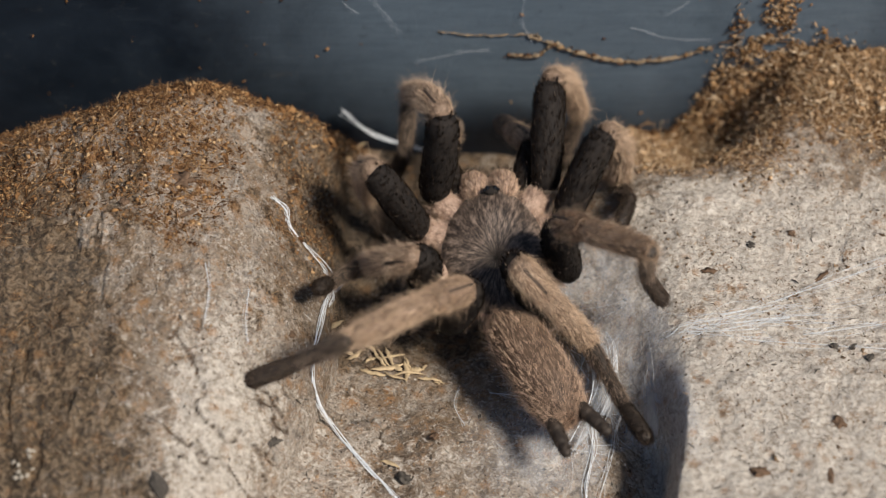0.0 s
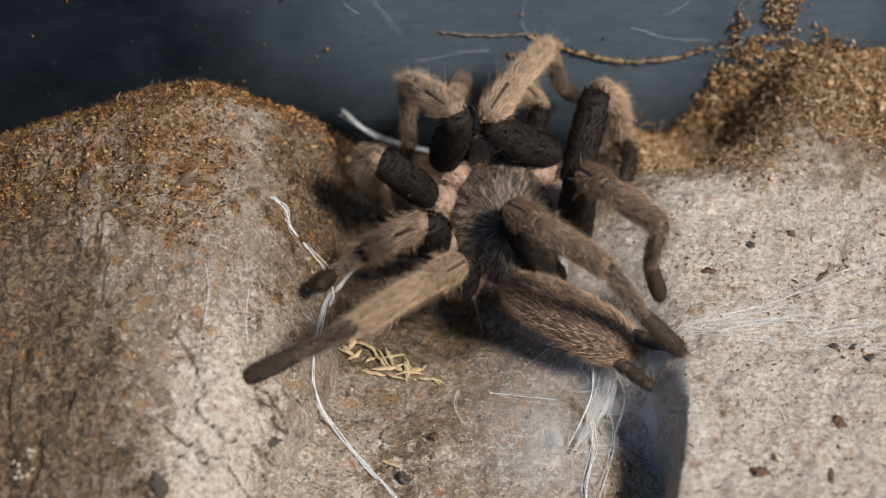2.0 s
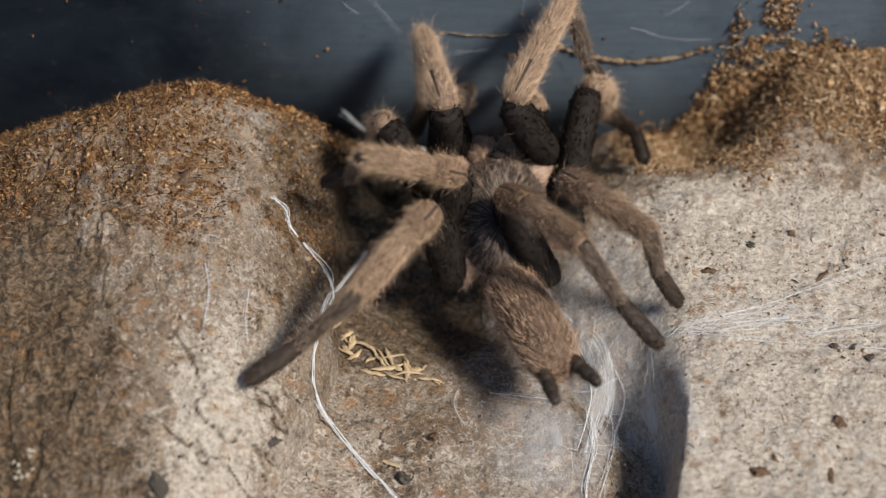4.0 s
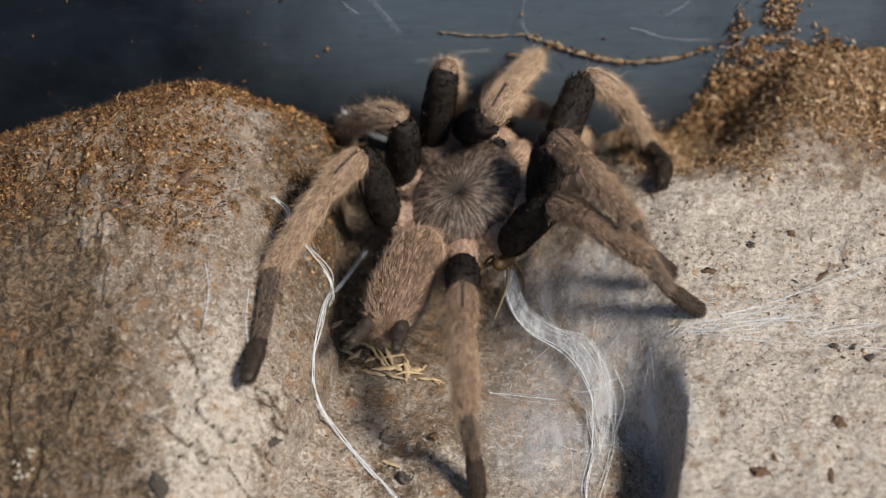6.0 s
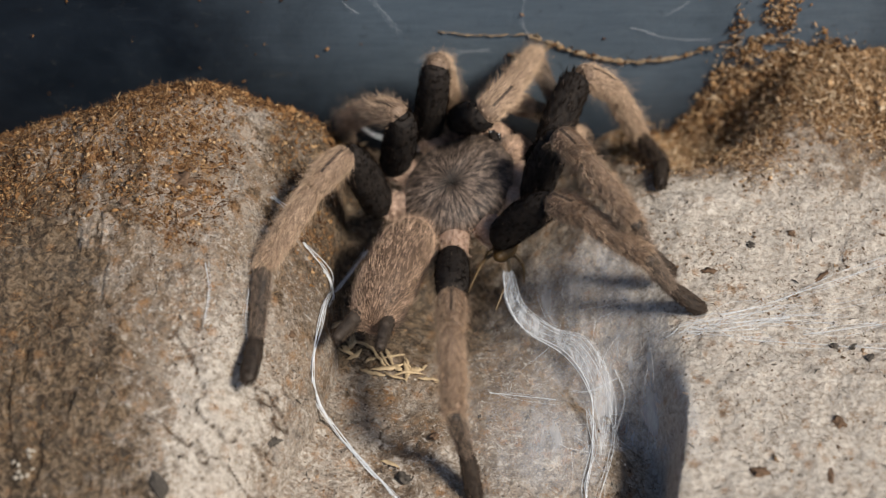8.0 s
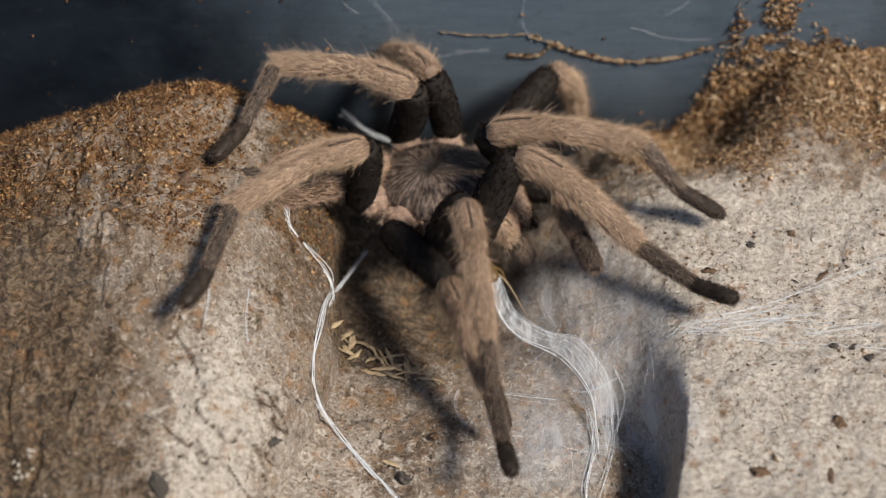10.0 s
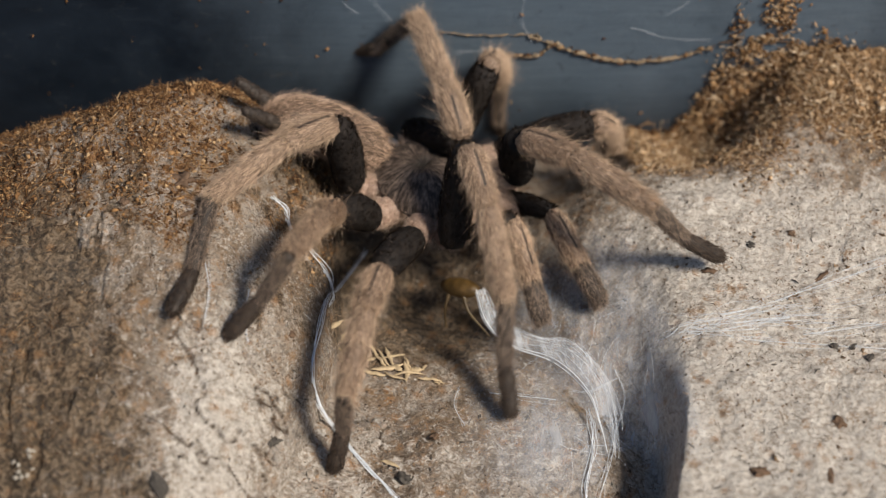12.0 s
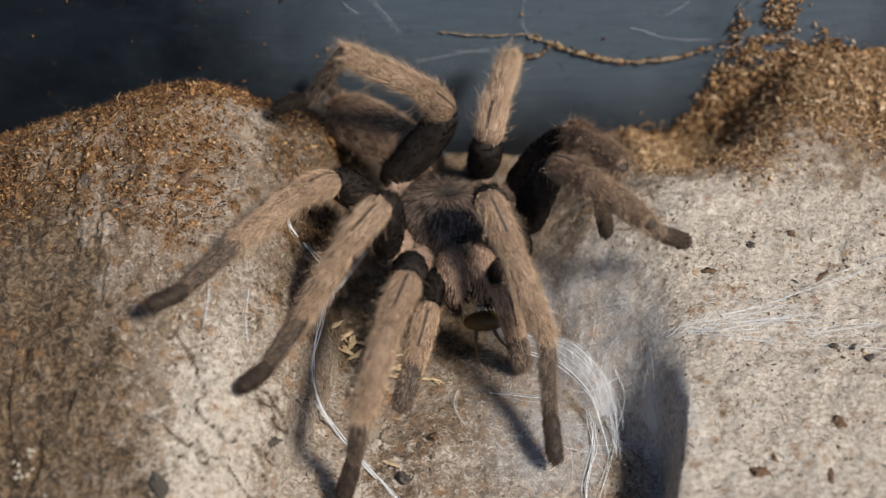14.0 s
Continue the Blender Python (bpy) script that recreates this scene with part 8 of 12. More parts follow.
    walk(MOVING["L4m"], [
        (0, aim(-28.9, -24.1, 33.8, -48, -26.6, 16.3, -155)), (0.3, aim(-28.9, -22.6, 36.3, -48.1, -29.7, 20.3, -153)), (0.5, aim(-28.9, -21.6, 37.5, -48.1, -31.2, 22.8, -153)),
        (0.8, aim(-29.8, -27, 34.4, -48.7, -32.2, 17.3, -150)), (1, aim(-30, -29.6, 32.6, -49, -32.1, 15, -149)), (1.3, aim(-28.3, -28.8, 34.6, -47.5, -36, 18.7, -145)),
        (1.5, aim(-27.2, -27.5, 36.3, -46.6, -37.3, 22, -144)), (1.8, aim(-28.7, -23.8, 37, -48.8, -32.6, 23, -150)), (2, aim(-30.2, -22.2, 36.7, -50.7, -29.5, 22.4, -155)),
        (2.3, aim(-32.2, -23.7, 35.2, -52.2, -28.9, 19.4, -156)), (2.5, aim(-33.2, -24.2, 34.3, -53.1, -28.2, 18, -157)), (2.8, aim(-34.7, -22, 33.7, -54.6, -25, 17.2, -161)),
        (3, aim(-35.1, -21.1, 33.5, -55.1, -23.9, 17, -163)), (3.3, aim(-34.1, -21.9, 33.7, -54.4, -25.5, 17.9, -161)), (3.5, aim(-32.7, -23, 33.9, -53.3, -28.2, 19, -159)),
        (3.8, aim(-29.6, -24.7, 33.4, -50.4, -34.1, 20.9, -153)), (4, aim(-27.6, -25.5, 32.1, -47.7, -38.8, 22.1, -148)), (4.3, aim(-25.9, -26.7, 29, -42.3, -46.2, 23.4, -139)),
        (4.5, aim(-25.6, -28.2, 26.7, -38, -50.9, 23.8, -133)), (4.8, aim(-25.5, -31.7, 23.6, -31.4, -57, 24, -124)), (5, aim(-25.2, -34.3, 21.9, -27.2, -60.1, 23.8, -119)),
        (5.3, aim(-24.6, -37.5, 19.9, -22.2, -63.1, 23.6, -112)), (5.5, aim(-24.2, -37.9, 18, -20.2, -63.3, 22.2, -110)), (5.8, aim(-15.1, -41.2, 18.9, -4, -64.4, 23.1, -92)),
        (6, aim(-10.3, -42, 19.2, 3.7, -63.5, 23.2, -84)), (6.3, aim(-10.6, -41.3, 19.4, 3.3, -62.9, 23.6, -84)), (6.5, aim(-10.7, -41, 19.5, 3.1, -62.6, 23.9, -84)),
        (7, aim(-10.2, -41.5, 19.4, 4, -62.8, 23.7, -83)), (7.5, aim(-9.3, -43, 19.2, 6, -63.7, 22.9, -82)), (8, aim(-7.8, -45, 18.5, 8.6, -65, 21.4, -79)),
        (8.2, aim(-8.1, -44.6, 20.2, 4.7, -67.2, 20.4, -82)), (8.3, aim(-7.9, -43.3, 21.3, 5.2, -65.7, 21.6, -81)), (8.5, aim(-6.7, -40.7, 23.4, 8, -62.1, 23.8, -77)),
        (8.8, aim(-3.9, -37.2, 25.9, 14.8, -55.3, 26.3, -67)), (9, aim(-1.9, -35.4, 26.9, 19.6, -49.9, 27.2, -58)), (9.3, aim(-0.7, -33.8, 27.2, 23.7, -42.8, 27.1, -49)),
        (9.5, aim(-0, -33.6, 26.4, 25.5, -38.9, 25.8, -43)), (9.8, aim(0.6, -34.2, 23.8, 26.6, -35, 22.6, -38)), (10, aim(0.5, -34.6, 22, 26.4, -34, 20.3, -38)),
        (10.3, aim(-0.7, -34.9, 19, 25.2, -34.5, 16.3, -40)), (10.5, aim(-0.3, -34.6, 20.1, 25.5, -34.1, 17.2, -39)), (10.8, aim(1.3, -34.2, 17.5, 27.3, -34.1, 16.3, -38)),
        (11, aim(1.8, -33.2, 15.7, 27.8, -34.5, 15.5, -37)), (11.3, aim(-14.7, -22.8, 22.5, -0.8, -38, 6.7, -73)), (11.5, aim(-18.4, -20.7, 20.1, -17.4, -38.9, 1.7, -110)),
        (11.8, aim(-19.8, -18.5, 20.7, -18.4, -37.9, 3.5, -114)), (12, aim(-20, -17.9, 20.7, -17.6, -38.1, 4.5, -113)), (12.3, aim(-23.3, -13.7, 21.3, -13.8, -26, 0.5, -133)),
        (12.5, aim(-19.8, -18.3, 20.5, -15.1, -20.9, -4.9, -130)), (12.8, aim(-23, -25, 7.5, -23, -33.3, -17.1, -131)), (13, aim(-24.9, -29.5, 4.2, -25.6, -40.2, -19.5, -126)),
        (13.3, aim(-20.7, -32.5, 4.3, -20.2, -41.9, -20, -119)), (13.5, aim(-17.8, -34.1, 4.2, -16.4, -42.1, -20.5, -113)), (13.8, aim(-18.2, -30.2, 11.4, -13.6, -31.1, -14.2, -115)),
        (14, aim(-19.3, -27.8, 15.2, -13.6, -25.2, -10.1, -123)), ])
    walk(MOVING["R1f"], [
        (0, aim(11.2, 12.4, -0.9, 13.2, 32.1, 7.5, 65)), (0.3, aim(11.2, 12.4, -0.9, 10, 30.9, 10, 61)), (0.5, aim(11.2, 12.4, -0.9, 6.6, 28.8, 12.3, 60)),
        (0.8, aim(11.2, 12.4, -0.9, 0.6, 18.9, 16.6, 74)), (1, aim(11.2, 12.4, -0.9, -1.2, 14.5, 16.6, 80)), (1.3, aim(11.2, 12.4, -0.9, -1.8, 13.8, 16.2, 79)),
        (1.5, aim(11.2, 12.4, -0.9, -2.2, 13.9, 15.8, 78)), (1.8, aim(11.2, 12.4, -0.9, -2.7, 15.7, 15.1, 75)), (2, aim(11.2, 12.4, -0.9, -2.9, 16.7, 14.7, 72)),
        (2.3, aim(11.2, 12.4, -0.9, -3.3, 16.2, 14.5, 69)), (2.5, aim(11.2, 12.4, -0.9, -3.5, 16.2, 14.4, 67)), (2.8, aim(11.2, 12.4, -0.9, -3.7, 17.5, 13.7, 66)),
        (3, aim(11.2, 12.4, -0.9, -3.8, 18.1, 13.5, 66)), (3.3, aim(11.2, 12.4, -0.9, -2.5, 17.5, 14.9, 66)), (3.5, aim(11.2, 12.4, -0.9, -1.6, 16.8, 15.8, 65)),
        (3.8, aim(11.2, 12.4, -0.9, 0.1, 15.9, 17.2, 62)), (4, aim(11.2, 12.4, -0.9, 1.9, 16.2, 18.1, 57)), (4.3, aim(11.2, 12.4, -0.9, 5, 18.4, 18.8, 48)),
        (4.5, aim(11.2, 12.4, -0.9, 6.6, 19.4, 18.9, 40)), (4.8, aim(11.2, 12.4, -0.9, 8.7, 20.4, 18.9, 28)), (5, aim(11.2, 12.4, -0.9, 10.1, 21.1, 18.7, 23)),
        (5.3, aim(11.2, 12.4, -0.9, 12.4, 22, 18.3, 18)), (5.5, aim(11.2, 12.4, -0.9, 14.1, 21.6, 18.3, 16)), (5.8, aim(11.2, 12.4, -0.9, 10.5, 28.5, 13.3, 40)),
        (6, aim(11.2, 12.4, -0.9, 7.2, 30.6, 9.8, 52)), (6.3, aim(11.2, 12.4, -0.9, 6.3, 30.8, 9, 55)), (6.5, aim(11.2, 12.4, -0.9, 5.9, 30.8, 8.8, 56)),
        (7, aim(11.2, 12.4, -0.9, 6.4, 30.7, 9.3, 55)), (7.5, aim(11.2, 12.4, -0.9, 7.2, 30.2, 10.4, 53)), (8, aim(11.2, 12.4, -0.9, 8.1, 29.1, 12.3, 50)),
        (8.2, aim(11.2, 12.4, -0.9, 11.3, 26.5, 15.3, 46)), (8.3, aim(11.2, 12.4, -0.9, 11.4, 25.3, 16.3, 46)), (8.5, aim(11.2, 12.4, -0.9, 10.6, 23.1, 17.7, 47)),
        (8.8, aim(11.2, 12.4, -0.9, 8, 20.7, 18.7, 53)), (9, aim(11.2, 12.4, -0.9, 5.9, 19.6, 18.7, 61)), (9.3, aim(11.2, 12.4, -0.9, 4.1, 17.5, 18.7, 73)),
        (9.5, aim(11.2, 12.4, -0.9, 3.3, 16.4, 18.7, 81)), (9.8, aim(11.2, 12.4, -0.9, 2.6, 16.8, 18.3, 91)), (10, aim(11.2, 12.4, -0.9, 3.1, 18.3, 18.1, 95)),
        (10.3, aim(11.2, 12.4, -0.9, 4.8, 20.2, 18.1, 96)), (10.5, aim(11.2, 12.4, -0.9, 4.5, 19.9, 18.1, 98)), (10.8, aim(11.2, 12.4, -0.9, 4.8, 19.2, 18.4, 100)),
        (11, aim(11.2, 12.4, -0.9, 4.9, 18.9, 18.6, 100)), (11.3, aim(11.2, 12.4, -0.9, 5, 14.4, 19.6, 95)), (11.5, aim(11.2, 12.4, -0.9, 7.9, 14.3, 20.3, 91)),
        (11.8, aim(11.2, 12.4, -0.9, 4.6, 9.3, 19.3, 75)), (12, aim(11.2, 12.4, -0.9, 3.4, 12.1, 19.1, 61)), (12.3, aim(11.2, 12.4, -0.9, 10.6, 20.1, 19.1, 51)),
        (12.5, aim(11.2, 12.4, -0.9, 12.3, 23, 17.8, 50)), (12.8, aim(11.2, 12.4, -0.9, 15.6, 26.1, 15.1, 46)), (13, aim(11.2, 12.4, -0.9, 17.5, 27.8, 12.7, 45)),
        (13.3, aim(11.2, 12.4, -0.9, 16.8, 27.7, 13.2, 50)), (13.5, aim(11.2, 12.4, -0.9, 16.1, 27.6, 13.5, 53)), (13.8, aim(11.2, 12.4, -0.9, 14.3, 27.9, 13.7, 59)),
        (14, aim(11.2, 12.4, -0.9, 13.8, 27.9, 13.8, 61)), ])
    walk(MOVING["R1t"], [
        (0, aim(16.8, 33.5, -3.7, 22.2, 35.5, -20.4, 65)), (0.3, aim(14.4, 31.3, -0.9, 21, 32, -17.3, 61)), (0.5, aim(12, 30, 1.8, 20.1, 31.9, -13.8, 60)),
        (0.8, aim(6.1, 25.6, 8.6, 14.3, 35.7, -3.4, 74)), (1, aim(3.9, 23.3, 10.5, 11.5, 36.5, 1.5, 80)), (1.3, aim(3.1, 22.5, 9.9, 10.4, 35.5, 0.4, 79)),
        (1.5, aim(2.6, 22.3, 9.1, 9.8, 34.9, -1.1, 78)), (1.8, aim(2.6, 23.4, 8, 10.7, 35.1, -2.6, 75)), (2, aim(2.9, 24, 7.6, 11.7, 35.1, -3.1, 72)),
        (2.3, aim(3.3, 23.8, 8.3, 13.1, 35.2, -1.1, 69)), (2.5, aim(3.5, 23.8, 8.6, 13.9, 35.1, 0, 67)), (2.8, aim(3.8, 24.7, 8, 15, 35.3, -0.5, 66)),
        (3, aim(3.9, 25, 7.8, 15.4, 35.5, -0.7, 66)), (3.3, aim(4.7, 25.7, 10.3, 15.5, 37.9, 3.5, 66)), (3.5, aim(5.2, 25.7, 12.2, 15.3, 39.2, 6.8, 65)),
        (3.8, aim(6, 25.8, 14.6, 14.7, 40.7, 10.6, 62)), (4, aim(7, 26.5, 15.2, 14.5, 41.9, 10.8, 57)), (4.3, aim(9.6, 27.9, 13.6, 16.5, 42.2, 5.8, 48)),
        (4.5, aim(11.6, 27.6, 12, 19, 39.9, 1.7, 40)), (4.8, aim(14.2, 26.3, 10.3, 22.4, 35.1, -2.7, 28)), (5, aim(15.7, 25.7, 9.3, 23.9, 32.4, -4.8, 23)),
        (5.3, aim(17.4, 25.1, 8, 24.8, 29.7, -7.3, 18)), (5.5, aim(18.7, 24.6, 7.9, 25.7, 29, -7.8, 16)), (5.8, aim(14.1, 31.3, 2.4, 19.4, 35.5, -13.9, 40)),
        (6, aim(10.6, 33.8, -1.1, 15.7, 38.5, -17.3, 52)), (6.3, aim(9.3, 34.4, -1.9, 13.8, 39.7, -18.1, 55)), (6.5, aim(8.7, 34.5, -2, 13, 40.1, -18.3, 56)),
        (7, aim(9.2, 34.5, -1.6, 13.3, 40, -17.9, 55)), (7.5, aim(9.9, 34, -0.4, 14, 39.6, -16.7, 53)), (8, aim(10.7, 33.1, 1.5, 14.6, 39, -14.7, 50)),
        (8.2, aim(12.8, 31.3, 4.6, 15.1, 38.5, -11.4, 46)), (8.3, aim(12.8, 30.5, 5.8, 14.9, 38.3, -9.9, 46)), (8.5, aim(11.9, 29.2, 7.7, 13.8, 38.3, -7.4, 47)),
        (8.8, aim(9.1, 28, 9.5, 10.7, 39, -4.3, 53)), (9, aim(6.5, 27.6, 10.1, 7.5, 39.8, -2.8, 61)), (9.3, aim(4.4, 26.6, 11.1, 4.8, 40.1, -0.3, 73)),
        (9.5, aim(3.4, 26, 11.7, 3.6, 40.2, 1.2, 81)), (9.8, aim(2.7, 26.8, 12, 2.8, 41.7, 2.5, 91)), (10, aim(3.1, 28.3, 11.7, 3, 43.2, 2.2, 95)),
        (10.3, aim(4.7, 29.7, 11.1, 4.5, 44, 0.6, 96)), (10.5, aim(4.2, 29.4, 11.1, 3.7, 43.7, 0.6, 98)), (10.8, aim(4, 28.9, 11.7, 2.7, 43.3, 1.5, 100)),
        (11, aim(4.1, 28.7, 12.1, 2.8, 43.3, 2.2, 100)), (11.3, aim(5.6, 24.6, 13.6, 6.5, 39.8, 4.7, 95)), (11.5, aim(9.2, 24.7, 14.9, 11.1, 40.3, 6.8, 91)),
        (11.8, aim(8.3, 18.6, 13.1, 13.7, 32.6, 3.7, 75)), (12, aim(8.6, 18.7, 10.8, 16.3, 28.7, -1.6, 61)), (12.3, aim(17, 25, 10.5, 26.5, 32.2, -2.6, 51)),
        (12.5, aim(19.5, 28.4, 10.1, 30.3, 36.4, -1.3, 50)), (12.8, aim(23.9, 32.7, 10.1, 36.5, 42.7, 2.5, 46)), (13, aim(25.9, 35, 8.5, 38.5, 45.8, 2.2, 45)),
        (13.3, aim(24.7, 36, 10.4, 36.6, 48.4, 6.2, 50)), (13.5, aim(23.5, 36.6, 11.5, 34.6, 50, 8.4, 53)), (13.8, aim(20.4, 37.5, 10.8, 29.6, 51.9, 6.3, 59)),
        (14, aim(19.4, 37.6, 10.2, 27.9, 52.2, 4.9, 61)), ])
    walk(MOVING["R1m"], [
        (0, aim(22.2, 35.5, -20.4, 19.9, 31, -42.9, 65)), (0.3, aim(21, 32, -17.3, 21.7, 25.8, -39.5, 61)), (0.5, aim(20.1, 31.9, -13.8, 22.7, 24.6, -35.5, 60)),
        (0.8, aim(14.3, 35.7, -3.4, 18.4, 32.7, -25.9, 74)), (1, aim(11.5, 36.5, 1.5, 16, 35.8, -21, 80)), (1.3, aim(10.4, 35.5, 0.4, 16.6, 33.1, -21.6, 79)),
        (1.5, aim(9.8, 34.9, -1.1, 17, 31.2, -22.6, 78)), (1.8, aim(10.7, 35.1, -2.6, 18.4, 29.4, -23.5, 75)), (2, aim(11.7, 35.1, -3.1, 19.6, 28.5, -23.6, 72)),
        (2.3, aim(13.1, 35.2, -1.1, 21.9, 29.6, -21.6, 69)), (2.5, aim(13.9, 35.1, 0, 23.2, 30.2, -20.5, 67)), (2.8, aim(15, 35.3, -0.5, 24.4, 30.3, -20.9, 66)),
        (3, aim(15.4, 35.5, -0.7, 24.8, 30.4, -21.1, 66)), (3.3, aim(15.5, 37.9, 3.5, 24.5, 31.3, -16.6, 66)), (3.5, aim(15.3, 39.2, 6.8, 24, 30.8, -12.8, 65)),
        (3.8, aim(14.7, 40.7, 10.6, 23.6, 28.5, -6.8, 62)), (4, aim(14.5, 41.9, 10.8, 23.8, 26.1, -3.2, 57)), (4.3, aim(16.5, 42.2, 5.8, 25.2, 21.5, 0.9, 48)),
        (4.5, aim(19, 39.9, 1.7, 27, 18.3, 2.4, 40)), (4.8, aim(22.4, 35.1, -2.7, 30.3, 14.2, 2.6, 28)), (5, aim(23.9, 32.4, -4.8, 32.6, 12.1, 1.6, 23)),
        (5.3, aim(24.8, 29.7, -7.3, 35.6, 10.4, -1, 18)), (5.5, aim(25.7, 29, -7.8, 37.4, 10.5, -0.7, 16)), (5.8, aim(19.4, 35.5, -13.9, 32.9, 20.6, -2.7, 40)),
        (6, aim(15.7, 38.5, -17.3, 29.3, 25.3, -4.2, 52)), (6.3, aim(13.8, 39.7, -18.1, 28.5, 26.4, -6.5, 55)), (6.5, aim(13, 40.1, -18.3, 28.3, 26.8, -7.5, 56)),
        (7, aim(13.3, 40, -17.9, 28.8, 26.8, -7.3, 55)), (7.5, aim(14, 39.6, -16.7, 29.7, 26.5, -6.3, 53)), (8, aim(14.6, 39, -14.7, 30.5, 26, -4.4, 50)),
        (8.2, aim(15.1, 38.5, -11.4, 30.5, 25.1, -0.8, 46)), (8.3, aim(14.9, 38.3, -9.9, 30.7, 25.5, 0.7, 46)), (8.5, aim(13.8, 38.3, -7.4, 30.9, 27.4, 3.5, 47)),
        (8.8, aim(10.7, 39, -4.3, 30.3, 33.5, 6.4, 53)), (9, aim(7.5, 39.8, -2.8, 28.1, 39.6, 7.4, 61)), (9.3, aim(4.8, 40.1, -0.3, 24.4, 48.6, 8.2, 73)),
        (9.5, aim(3.6, 40.2, 1.2, 20.2, 54.8, 7.7, 81)), (9.8, aim(2.8, 41.7, 2.5, 13.2, 62, 5.9, 91)), (10, aim(3, 43.2, 2.2, 10.4, 64.9, 3.9, 95)),
        (10.3, aim(4.5, 44, 0.6, 10.5, 66.2, 0.7, 96)), (10.5, aim(3.7, 43.7, 0.6, 9.1, 66, 0.1, 98)), (10.8, aim(2.7, 43.3, 1.5, 7.8, 65.7, 2.4, 100)),
        (11, aim(2.8, 43.3, 2.2, 7.9, 65.7, 3.7, 100)), (11.3, aim(6.5, 39.8, 4.7, 5.3, 59.4, -7.3, 95)), (11.5, aim(11.1, 40.3, 6.8, 5.9, 53.3, -11.5, 91)),
        (11.8, aim(13.7, 32.6, 3.7, 18.1, 42.4, -16.6, 75)), (12, aim(16.3, 28.7, -1.6, 28.8, 38.2, -18.4, 61)), (12.3, aim(26.5, 32.2, -2.6, 40.4, 43.4, -17.1, 51)),
        (12.5, aim(30.3, 36.4, -1.3, 43.3, 46.8, -17.2, 50)), (12.8, aim(36.5, 42.7, 2.5, 45.2, 42, -18.7, 46)), (13, aim(38.5, 45.8, 2.2, 44.9, 41.1, -19.4, 45)),
        (13.3, aim(36.6, 48.4, 6.2, 43, 46.3, -15.8, 50)), (13.5, aim(34.6, 50, 8.4, 41.1, 49.6, -13.6, 53)), (13.8, aim(29.6, 51.9, 6.3, 34.9, 51.3, -16.1, 59)),
        (14, aim(27.9, 52.2, 4.9, 32.5, 51.2, -17.6, 61)), ])
